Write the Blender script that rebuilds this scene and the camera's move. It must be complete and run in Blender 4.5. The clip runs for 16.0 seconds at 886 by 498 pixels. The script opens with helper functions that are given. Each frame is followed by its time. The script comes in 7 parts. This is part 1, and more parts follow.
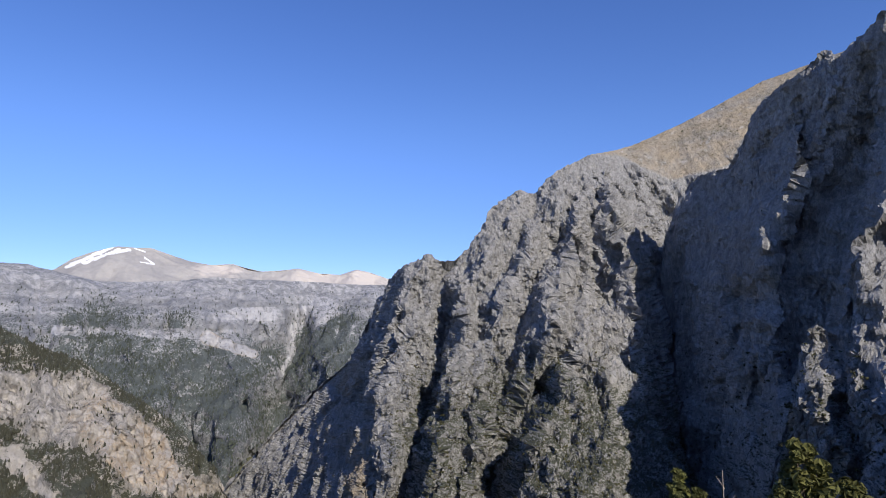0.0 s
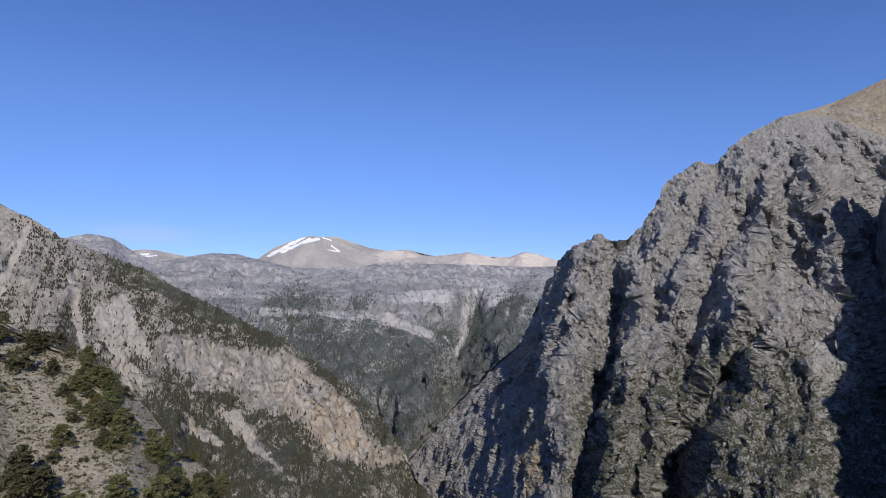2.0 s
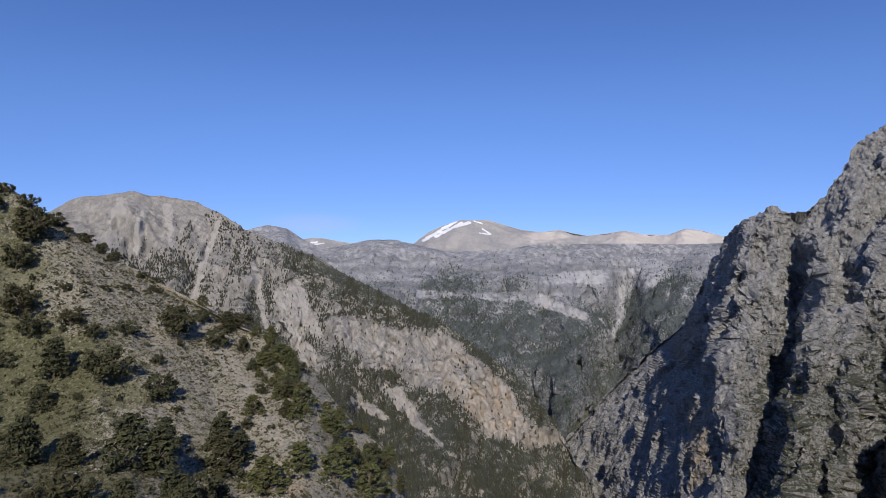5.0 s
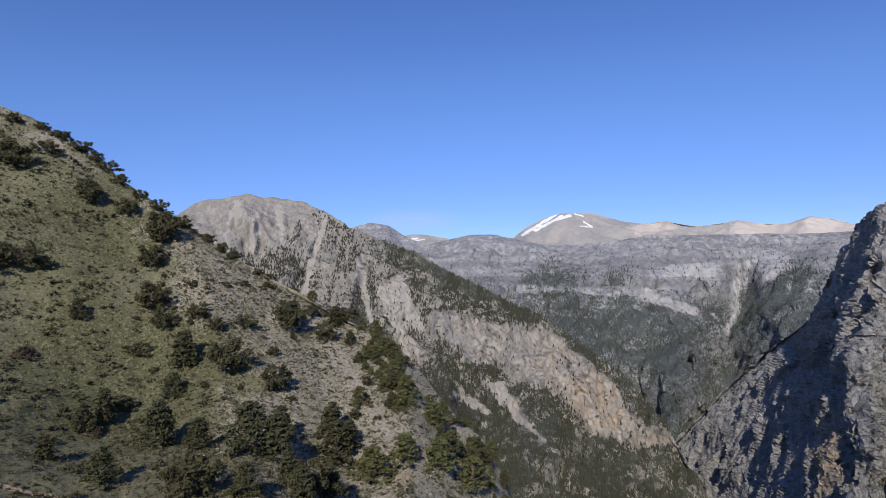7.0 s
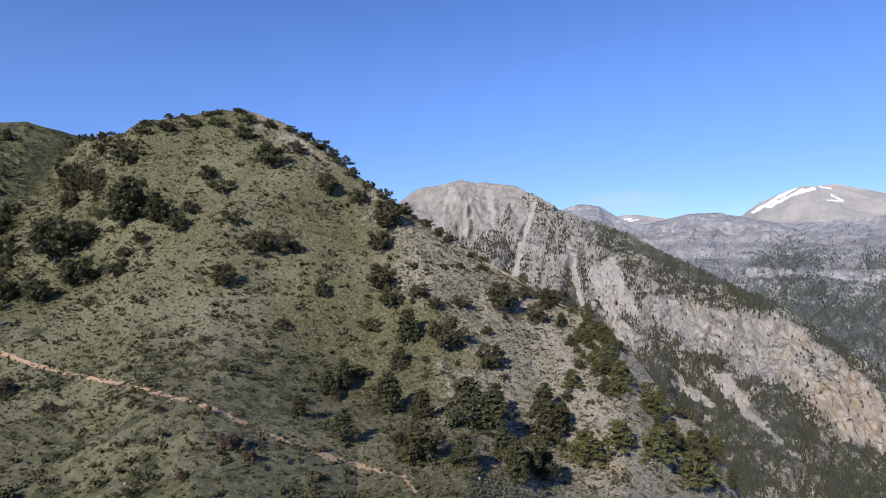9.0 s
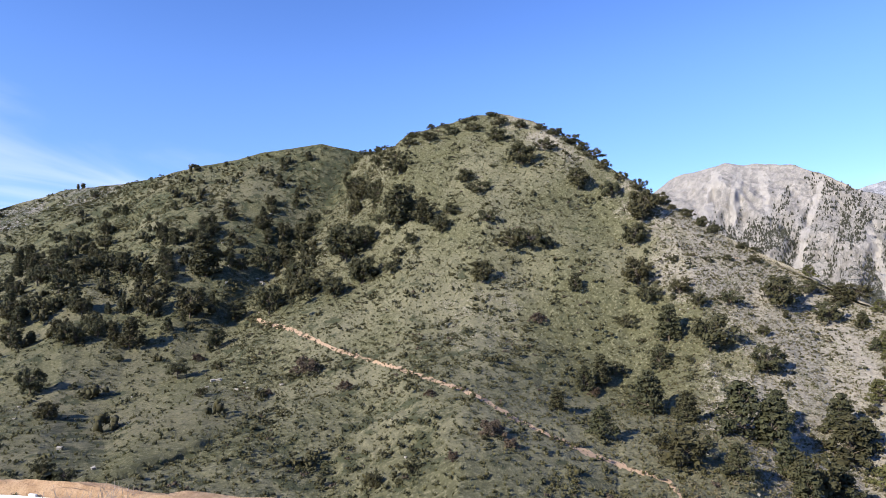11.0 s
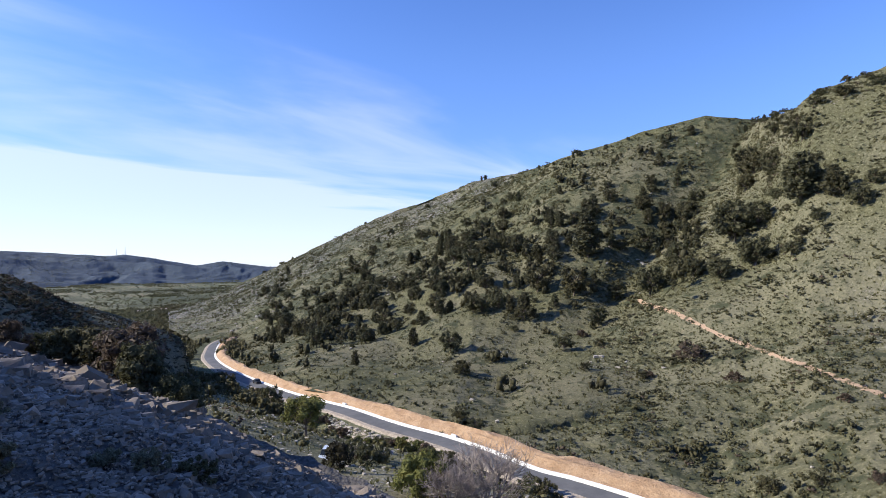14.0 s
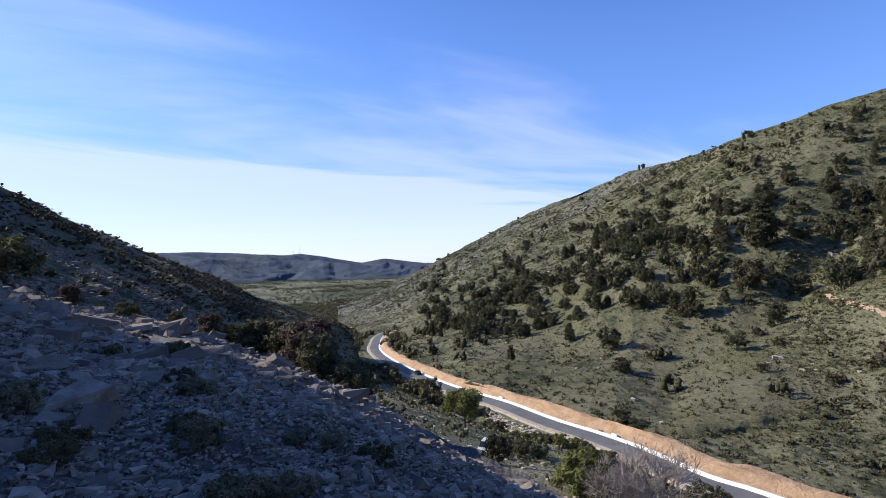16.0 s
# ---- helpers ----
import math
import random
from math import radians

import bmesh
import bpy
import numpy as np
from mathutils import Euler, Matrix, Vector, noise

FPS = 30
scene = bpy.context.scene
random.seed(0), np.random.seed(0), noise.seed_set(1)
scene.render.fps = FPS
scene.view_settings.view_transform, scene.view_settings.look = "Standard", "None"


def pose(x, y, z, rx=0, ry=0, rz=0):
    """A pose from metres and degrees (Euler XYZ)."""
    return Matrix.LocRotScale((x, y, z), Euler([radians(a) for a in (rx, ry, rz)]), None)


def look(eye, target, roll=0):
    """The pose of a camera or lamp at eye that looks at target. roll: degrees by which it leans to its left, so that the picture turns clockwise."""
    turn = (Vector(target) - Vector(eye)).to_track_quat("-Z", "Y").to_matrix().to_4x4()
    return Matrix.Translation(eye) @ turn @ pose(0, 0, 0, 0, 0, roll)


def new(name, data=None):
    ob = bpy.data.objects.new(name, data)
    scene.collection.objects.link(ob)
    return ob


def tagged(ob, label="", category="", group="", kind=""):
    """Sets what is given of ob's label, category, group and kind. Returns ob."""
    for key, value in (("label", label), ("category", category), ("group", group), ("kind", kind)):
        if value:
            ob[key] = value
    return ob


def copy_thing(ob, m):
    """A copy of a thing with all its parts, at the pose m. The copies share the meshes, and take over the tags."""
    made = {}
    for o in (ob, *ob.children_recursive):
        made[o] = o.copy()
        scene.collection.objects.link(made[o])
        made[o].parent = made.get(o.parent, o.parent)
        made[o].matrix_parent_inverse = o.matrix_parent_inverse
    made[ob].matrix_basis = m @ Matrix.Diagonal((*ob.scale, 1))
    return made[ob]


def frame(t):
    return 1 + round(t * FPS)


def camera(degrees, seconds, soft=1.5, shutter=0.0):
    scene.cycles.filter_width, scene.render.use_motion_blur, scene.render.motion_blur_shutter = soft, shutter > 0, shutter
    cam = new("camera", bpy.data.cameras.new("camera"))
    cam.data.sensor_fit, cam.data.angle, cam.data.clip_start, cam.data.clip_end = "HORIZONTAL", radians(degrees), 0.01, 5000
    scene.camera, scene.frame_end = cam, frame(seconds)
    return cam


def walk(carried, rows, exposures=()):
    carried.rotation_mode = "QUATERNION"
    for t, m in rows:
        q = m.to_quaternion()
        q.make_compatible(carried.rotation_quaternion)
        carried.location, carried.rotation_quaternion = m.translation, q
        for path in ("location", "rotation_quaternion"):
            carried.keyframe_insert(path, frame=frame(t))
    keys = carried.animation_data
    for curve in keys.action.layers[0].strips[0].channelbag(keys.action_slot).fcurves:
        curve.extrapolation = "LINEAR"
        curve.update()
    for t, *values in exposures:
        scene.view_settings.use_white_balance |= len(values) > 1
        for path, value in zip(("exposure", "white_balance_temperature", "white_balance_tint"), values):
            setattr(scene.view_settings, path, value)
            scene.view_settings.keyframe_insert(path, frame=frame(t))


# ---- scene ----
cam = camera(71.96, 16.0, soft=0.85)

# time, tilt, lean, bearing; the eye swings on an arm's length round the body
PATH = [
    (0, 97.50, -0.00, -0.00),
    (0.5, 96.97, -0.13, 4.08),
    (1, 96.37, 0.21, 8.40),
    (1.5, 95.99, 0.32, 12.19),
    (2, 95.81, -0.06, 15.77),
    (2.5, 95.66, 0.13, 18.53),
    (3, 95.41, 0.42, 20.61),
    (3.5, 95.10, 0.11, 23.16),
    (4, 94.75, -0.05, 25.90),
    (6.3, 93.84, 0.15, 34.59),
    (6.5, 93.85, -0.05, 35.57),
    (7, 93.75, 0.67, 39.31),
    (7.5, 93.41, -0.34, 43.12),
    (8, 93.01, -0.44, 48.00),
    (8.2, 92.86, -0.32, 50.28),
    (10.3, 91.98, 0.50, 73.16),
    (10.5, 92.04, 0.36, 75.76),
    (11, 92.07, 1.05, 82.22),
    (11.5, 91.99, 0.55, 88.09),
    (12, 91.86, 0.91, 96.08),
    (12.5, 91.68, 0.80, 103.10),
    (13, 91.44, 1.06, 109.53),
    (13.5, 91.16, 0.59, 113.26),
    (14, 90.78, 0.63, 116.77),
    (14.5, 90.53, 1.27, 120.31),
    (15, 90.45, 1.82, 124.36),
    (15.5, 90.50, 1.68, 127.91),
    (16, 90.59, 1.63, 131.10),
]
ARM = 0.4


def stand(rx, ry, rz):
    a = radians(rz)
    return pose(-ARM * math.sin(a), ARM * math.cos(a), 0, rx, ry, rz)


walk(cam, [(t, stand(rx, ry, rz)) for t, rx, ry, rz in PATH], [(0.0, 0.26), (2.0, -0.04), (4.0, -0.11), (8.0, 0.07), (10.3, 0.70), (12.0, 0.94), (14.5, 0.68), (16.0, 0.62)])

# ---- light ----
SKY_DEPTH, SKY_HUE = 1.2, 0.517
SUN_BEARING, SUN_HEIGHT = -151.0, 31.0  # bearing counts to the left from +y


def bearing(az, rho, z):
    a = np.radians(az)
    return -rho * np.sin(a), rho * np.cos(a), z


sun_way = Vector((-math.sin(radians(SUN_BEARING)) * math.cos(radians(SUN_HEIGHT)),
                  math.cos(radians(SUN_BEARING)) * math.cos(radians(SUN_HEIGHT)), math.sin(radians(SUN_HEIGHT))))
sun_lamp = new("sun", bpy.data.lights.new("sun", "SUN"))
sun_lamp.data.energy, sun_lamp.data.angle, sun_lamp.data.color = 4.4, radians(0.53), (1.0, 0.93, 0.82)
sun_lamp.matrix_world = look((0, 0, 200), Vector((0, 0, 200)) - sun_way)


def build_sky():
    world = bpy.data.worlds.new("sky")
    scene.world = world
    world.use_nodes = True
    nt = world.node_tree
    nt.nodes.clear()
    N, L = nt.nodes.new, nt.links.new
    out, bg, sky = N("ShaderNodeOutputWorld"), N("ShaderNodeBackground"), N("ShaderNodeTexSky")
    sky.sky_type, sky.sun_disc = "NISHITA", False
    sky.sun_elevation, sky.sun_rotation = radians(SUN_HEIGHT), radians(-SUN_BEARING)
    sky.altitude, sky.air_density, sky.dust_density, sky.ozone_density = 1250, 1.0, 0.15, 3.0
    # thin ice clouds, long streaks that thicken to a milky veil over the plain
    coord, sep = N("ShaderNodeTexCoord"), N("ShaderNodeSeparateXYZ")
    L(coord.outputs["Generated"], sep.inputs[0])
    up = N("ShaderNodeMath")
    up.operation = "MAXIMUM"
    up.inputs[1].default_value = 0.06
    L(sep.outputs["Z"], up.inputs[0])
    flat = N("ShaderNodeVectorMath")
    flat.operation = "DIVIDE"
    three = N("ShaderNodeCombineXYZ")
    for k in range(3):
        L(up.outputs[0], three.inputs[k])
    L(coord.outputs["Generated"], flat.inputs[0])
    L(three.outputs[0], flat.inputs[1])
    turn = N("ShaderNodeMapping")
    turn.inputs["Rotation"].default_value = (0, 0, radians(-50))
    turn.inputs["Scale"].default_value = (0.35, 0.9, 1)
    L(flat.outputs[0], turn.inputs[0])
    wisps = N("ShaderNodeTexNoise")
    wisps.inputs["Scale"].default_value, wisps.inputs["Detail"].default_value = 0.8, 6
    wisps.inputs["Roughness"].default_value, wisps.inputs["Distortion"].default_value = 0.5, 0.5
    L(turn.outputs[0], wisps.inputs["Vector"])
    # the veil lies low over the plain, towards the north-west
    side = N("ShaderNodeVectorMath")
    side.operation = "DOT_PRODUCT"
    a = radians(165)
    side.inputs[1].default_value = (-0.9 * math.sin(a), 0.9 * math.cos(a), -2.4)
    L(coord.outputs["Generated"], side.inputs[0])
    lift = N("ShaderNodeMath")
    lift.operation, lift.inputs[1].default_value = "MULTIPLY_ADD", 0.6
    L(wisps.outputs["Fac"], lift.inputs[0])
    L(side.outputs["Value"], lift.inputs[2])
    thick = N("ShaderNodeMapRange")
    thick.interpolation_type = "SMOOTHSTEP"
    thick.inputs["From Min"].default_value, thick.inputs["From Max"].default_value = 0.63, 0.80
    thick.inputs["To Max"].default_value = 0.61
    L(lift.outputs[0], thick.inputs["Value"])
    # fainter torn streaks above it
    high = N("ShaderNodeMath")
    high.operation, high.inputs[1].default_value = "MULTIPLY_ADD", 1.5
    L(wisps.outputs["Fac"], high.inputs[0])
    L(side.outputs["Value"], high.inputs[2])
    torn = N("ShaderNodeMapRange")
    torn.interpolation_type = "SMOOTHSTEP"
    torn.inputs["From Min"].default_value, torn.inputs["From Max"].default_value = 0.72, 1.25
    torn.inputs["To Max"].default_value = 0.4
    L(high.outputs[0], torn.inputs["Value"])
    veil = N("ShaderNodeMath")
    veil.operation = "MAXIMUM"
    L(thick.outputs[0], veil.inputs[0])
    L(torn.outputs[0], veil.inputs[1])
    deep = N("ShaderNodeHueSaturation")
    deep.inputs["Saturation"].default_value = SKY_DEPTH
    deep.inputs["Hue"].default_value = SKY_HUE
    L(sky.outputs[0], deep.inputs["Color"])
    # the air over the mountains is clear: less white near the horizon
    low = N("ShaderNodeMapRange")
    low.interpolation_type = "SMOOTHSTEP"
    low.inputs["From Min"].default_value, low.inputs["From Max"].default_value = 0.34, 0.02
    L(sep.outputs["Z"], low.inputs["Value"])
    clear = N("ShaderNodeMix")
    clear.data_type, clear.blend_type = "RGBA", "MULTIPLY"
    clear.inputs["B"].default_value = (0.57, 0.625, 0.86, 1)
    L(low.outputs[0], clear.inputs["Factor"])
    L(deep.outputs[0], clear.inputs["A"])
    # one small lens-shaped cloud over the mountains
    a = radians(42)
    lens = N("ShaderNodeVectorMath")
    lens.operation = "SUBTRACT"
    lens.inputs[1].default_value = (-math.sin(a), math.cos(a), 0.112)
    L(coord.outputs["Generated"], lens.inputs[0])
    squash = N("ShaderNodeVectorMath")
    squash.operation = "MULTIPLY"
    squash.inputs[1].default_value = (10, 10, 44)
    L(lens.outputs[0], squash.inputs[0])
    far = N("ShaderNodeVectorMath")
    far.operation = "LENGTH"
    L(squash.outputs[0], far.inputs[0])
    puff = N("ShaderNodeMapRange")
    puff.interpolation_type = "SMOOTHSTEP"
    puff.inputs["From Min"].default_value, puff.inputs["From Max"].default_value = 1.0, 0.2
    puff.inputs["To Max"].default_value = 0.26
    L(far.outputs["Value"], puff.inputs["Value"])
    cover = N("ShaderNodeMath")
    cover.operation = "MAXIMUM"
    L(veil.outputs[0], cover.inputs[0])
    L(puff.outputs[0], cover.inputs[1])
    mix = N("ShaderNodeMix")
    mix.data_type = "RGBA"
    mix.inputs["B"].default_value = (3.75, 4.1, 5.0, 1)
    L(cover.outputs[0], mix.inputs["Factor"])
    L(clear.outputs["Result"], mix.inputs["A"])
    L(mix.outputs["Result"], bg.inputs["Color"])
    bg.inputs["Strength"].default_value = 0.15
    L(bg.outputs[0], out.inputs[0])


build_sky()

# ---- noise on arrays ----


def lattice(ix, iy, iz, seed):
    h = (ix.astype(np.int64) * 374761393 + iy.astype(np.int64) * 668265263 + iz.astype(np.int64) * 2147483647 + seed * 974711) & 0xFFFFFFFF
    h = ((h ^ (h >> 13)) * 1274126177) & 0xFFFFFFFF
    h = ((h ^ (h >> 16)) * 2246822519) & 0xFFFFFFFF
    return ((h ^ (h >> 15)) & 0xFFFFFF) / float(0x7FFFFF) - 1.0


def smooth_noise(x, y, z, seed=0):
    """Value noise from -1 to 1."""
    fx, fy, fz = np.floor(x), np.floor(y), np.floor(z)
    tx, ty, tz = x - fx, y - fy, z - fz
    tx, ty, tz = (t * t * t * (t * (t * 6 - 15) + 10) for t in (tx, ty, tz))
    total = 0
    for a in (0, 1):
        for b in (0, 1):
            for c in (0, 1):
                w = (tx if a else 1 - tx) * (ty if b else 1 - ty) * (tz if c else 1 - tz)
                total = total + w * lattice(fx + a, fy + b, fz + c, seed)
    return total


def fbm(x, y, z, octaves=4, gain=0.5, seed=0, ridged=False):
    total, amp, norm = 0, 1.0, 0.0
    for k in range(octaves):
        n = smooth_noise(x, y, z, seed + k * 17)
        if ridged:
            n = 1 - 2 * np.abs(n) * 1.4
        total, norm = total + amp * n, norm + amp
        amp *= gain
        x, y, z = x * 2.03 + 11.3, y * 2.03 + 5.7, z * 2.03 + 3.1
    return total / norm


def smoothstep(a, b, x):
    t = np.clip((x - a) / (b - a), 0, 1)
    return t * t * (3 - 2 * t)


# ---- materials ----


class Shader:
    """A small builder for a node material with one Principled surface."""

    def __init__(self, name, rough=0.9):
        self.mat = bpy.data.materials.new(name)
        self.mat.use_nodes = True
        self.nt = self.mat.node_tree
        self.nt.nodes.clear()
        self.out = self.nt.nodes.new("ShaderNodeOutputMaterial")
        self.bsdf = self.nt.nodes.new("ShaderNodeBsdfPrincipled")
        self.bsdf.inputs["Roughness"].default_value = rough
        self.bsdf.inputs["Specular IOR Level"].default_value = 0.25
        self.nt.links.new(self.bsdf.outputs[0], self.out.inputs[0])
        self.geo = self.nt.nodes.new("ShaderNodeNewGeometry")

    def link(self, a, b):
        self.nt.links.new(a, b)

    def noise(self, scale, detail=4, rough=0.55, stretch=(1, 1, 1), distort=0.0, shift=0.0):
        m = self.nt.nodes.new("ShaderNodeMapping")
        m.inputs["Scale"].default_value = stretch
        m.inputs["Location"].default_value = (shift, shift * 0.7, shift * 0.3)
        self.link(self.geo.outputs["Position"], m.inputs[0])
        n = self.nt.nodes.new("ShaderNodeTexNoise")
        n.inputs["Scale"].default_value, n.inputs["Detail"].default_value = scale, detail
        n.inputs["Roughness"].default_value, n.inputs["Distortion"].default_value = rough, distort
        self.link(m.outputs[0], n.inputs["Vector"])
        return n.outputs["Fac"]

    def cells(self, scale, feature="F1", stretch=(1, 1, 1)):
        m = self.nt.nodes.new("ShaderNodeMapping")
        m.inputs["Scale"].default_value = stretch
        self.link(self.geo.outputs["Position"], m.inputs[0])
        n = self.nt.nodes.new("ShaderNodeTexVoronoi")
        n.feature = feature
        n.inputs["Scale"].default_value = scale
        self.link(m.outputs[0], n.inputs["Vector"])
        return n

    def attr(self, name):
        n = self.nt.nodes.new("ShaderNodeAttribute")
        n.attribute_name = name
        return n.outputs["Fac"]

    def steep(self):
        """0 where the ground is upright, 1 where it is level."""
        n = self.nt.nodes.new("ShaderNodeSeparateXYZ")
        self.link(self.geo.outputs["Normal"], n.inputs[0])
        return n.outputs["Z"]

    def math(self, op, a, b=0.0, c=None):
        n = self.nt.nodes.new("ShaderNodeMath")
        n.operation = op
        for k, v in enumerate((a, b, c)):
            if v is None:
                continue
            if isinstance(v, (int, float)):
                n.inputs[k].default_value = v
            else:
                self.link(v, n.inputs[k])
        return n.outputs[0]

    def ramp(self, v, lo, hi, to=(0.0, 1.0)):
        n = self.nt.nodes.new("ShaderNodeMapRange")
        n.interpolation_type = "SMOOTHSTEP"
        for key, val in (("From Min", lo), ("From Max", hi), ("To Min", to[0]), ("To Max", to[1])):
            n.inputs[key].default_value = val
        self.link(v, n.inputs["Value"])
        return n.outputs[0]

    def mix(self, f, a, b, blend="MIX"):
        n = self.nt.nodes.new("ShaderNodeMix")
        n.data_type, n.blend_type = "RGBA", blend
        for key, v in (("Factor", f), ("A", a), ("B", b)):
            if isinstance(v, (int, float)):
                n.inputs[key].default_value = v
            elif isinstance(v, tuple):
                n.inputs[key].default_value = (*v, 1)
            else:
                self.link(v, n.inputs[key])
        return n.outputs["Result"]

    def bump(self, height, distance, strength=1.0):
        n = self.nt.nodes.new("ShaderNodeBump")
        n.inputs["Distance"].default_value, n.inputs["Strength"].default_value = distance, strength
        self.link(height, n.inputs["Height"])
        self.link(n.outputs[0], self.bsdf.inputs["Normal"])

    def done(self, colour):
        if isinstance(colour, tuple):
            self.bsdf.inputs["Base Color"].default_value = (*colour, 1)
        else:
            self.link(colour, self.bsdf.inputs["Base Color"])
        return self.mat


def limestone(name, size, light, dark, warm, shrub, shrubs=0.0, beds=0, relief=0.045):
    """Bare grey limestone with ochre stains and dark scrub on its ledges; size: the large scale in metres."""
    s = Shader(name, 0.92)
    big = s.noise(1 / size, 5, 0.6)
    streak = s.noise(6 / size, 7, 0.7, (1, 1, 0.55), 0.4)
    fine = s.noise(30 / size, 6, 0.75)
    grit = s.noise(75 / size, 4, 0.7)
    c = s.mix(s.ramp(streak, 0.36, 0.64), dark, light)
    c = s.mix(s.ramp(fine, 0.45, 0.70, (0.0, 0.45)), c, tuple(0.55 * v for v in dark))
    c = s.mix(s.ramp(grit, 0.5, 0.72, (0.0, 0.5)), c, tuple(min(1, 1.3 * v) for v in light))
    cleft = s.noise(11 / size, 5, 0.7, (1, 1, 0.22), 0.6, 11)
    gap = s.math("ABSOLUTE", s.math("SUBTRACT", cleft, 0.5))
    c = s.mix(s.ramp(gap, 0.022, 0.0, (0.0, 0.6 if size < 80 else 0.25)), c, tuple(0.45 * v for v in dark))
    if beds:  # level beds of harder and softer rock
        bed = s.noise(1 / beds, 4, 0.6, (0.06, 0.06, 1.0), 0.3, 7)
        c = s.mix(s.ramp(bed, 0.42, 0.62, (0.0, 0.5)), c, tuple(0.62 * v for v in dark))
    edge = s.math("MULTIPLY_ADD", s.math("SUBTRACT", fine, 0.5), 1.5, s.attr("warm"))
    c = s.mix(s.math("MULTIPLY", s.ramp(edge, 0.3, 0.75), s.ramp(big, 0.3, 0.6, (0.35, 0.9))), c, s.mix(s.ramp(streak, 0.3, 0.65), tuple(0.72 * v for v in warm), warm))
    edge = s.math("MULTIPLY_ADD", s.math("SUBTRACT", streak, 0.5), 1.6, s.attr("scree"))
    c = s.mix(s.ramp(edge, 0.35, 0.7, (0, 0.85)), c, s.mix(grit, light, tuple(min(1, 1.2 * v) for v in light)))
    spots = s.noise(26 / size, 6, 0.8, shift=3)
    ledge = s.math("MULTIPLY_ADD", s.steep(), 0.18, spots)
    cover = s.math("MULTIPLY_ADD", s.attr("green"), 0.22, ledge)
    c = s.mix(s.ramp(cover, 0.74 - shrubs, 0.79 - shrubs, (0, 0.92)), c, shrub)
    h = s.math("ADD", fine, s.math("MULTIPLY", streak, 1.4))
    h = s.math("ADD", h, s.math("MULTIPLY", s.ramp(gap, 0.0, 0.05), 0.3))
    s.bump(h, size * relief, 1.0)
    return s.done(c)


def turf(name, size, grass, dry, stone):
    """Sheep-grazed turf with dry tussocks, low thorn cushions and grey stones breaking through."""
    s = Shader(name, 0.95)
    big = s.noise(1 / size, 5, 0.65)
    mid = s.noise(0.16, 5, 0.7, shift=9)
    tuft = s.noise(1.1, 5, 0.75, shift=2)
    fine = s.noise(2.6, 5, 0.75, shift=4)
    c = s.mix(s.ramp(big, 0.38, 0.62), grass, dry)
    c = s.mix(s.ramp(mid, 0.42, 0.66, (0, 0.4)), c, tuple(0.65 * v for v in grass))
    c = s.mix(s.ramp(tuft, 0.52, 0.62, (0, 0.8)), c, tuple(1.35 * v for v in dry))
    c = s.mix(s.ramp(tuft, 0.46, 0.36, (0, 0.7)), c, tuple(0.55 * v for v in grass))
    rocky = s.math("MULTIPLY_ADD", s.attr("rock"), 0.24, s.math("MULTIPLY_ADD", fine, 0.7, s.math("MULTIPLY", mid, 0.3)))
    c = s.mix(s.ramp(rocky, 0.62, 0.69, (0, 0.9)), c, s.mix(s.ramp(tuft, 0.35, 0.65), tuple(0.6 * v for v in stone), stone))
    edge = s.math("MULTIPLY_ADD", s.math("SUBTRACT", tuft, 0.5), 1.2, s.attr("earth"))
    c = s.mix(s.ramp(edge, 0.45, 0.62), c, s.mix(fine, (0.36, 0.24, 0.15), (0.52, 0.375, 0.25)))
    edge = s.math("MULTIPLY_ADD", s.attr("green"), 0.3, mid)
    c = s.mix(s.ramp(edge, 0.62, 0.72, (0, 0.85)), c, (0.045, 0.052, 0.025))
    s.bump(s.math("ADD", s.math("MULTIPLY", fine, 0.5), tuft), 0.4, 1.0)
    return s.done(c)


DARK = (0.20, 0.20, 0.20)
OCHRE = (0.55, 0.425, 0.295)
SCRUB = (0.050, 0.055, 0.032)
MAT = {
    "cliff": limestone("cliff_limestone", 60, (0.362, 0.35, 0.338), (0.215, 0.21, 0.204), (0.37, 0.30, 0.215), SCRUB, -0.02, 0, 0.026),
    "gorge": limestone("gorge_limestone", 90, (0.405, 0.375, 0.34), (0.265, 0.248, 0.228), OCHRE, (0.052, 0.060, 0.040), 0.0, 0, 0.03),
    # bluish rock and scrub: distance haze is mixed into these base colours
    "range": limestone("haze_tinted_limestone", 190, (0.42, 0.412, 0.42), (0.275, 0.278, 0.292), (0.46, 0.40, 0.32), (0.078, 0.093, 0.088), 0.03, 55, 0.022),
    "hill": turf("hill_turf", 45, (0.102, 0.100, 0.050), (0.170, 0.159, 0.096), (0.38, 0.34, 0.275)),
    "ridge": turf("ridge_turf", 45, (0.094, 0.093, 0.044), (0.150, 0.138, 0.082), (0.225, 0.212, 0.195)),
    "plain": turf("plain_turf", 160, (0.112, 0.122, 0.055), (0.205, 0.185, 0.110), (0.34, 0.31, 0.265)),
}


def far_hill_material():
    s = Shader("haze_tinted_hill", 0.95)
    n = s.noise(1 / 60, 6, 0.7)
    # the haze over the far hills is put into these blue base colours
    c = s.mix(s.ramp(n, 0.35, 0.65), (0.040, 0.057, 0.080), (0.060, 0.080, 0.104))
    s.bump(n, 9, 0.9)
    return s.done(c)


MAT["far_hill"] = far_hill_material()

# ---- land forms ----


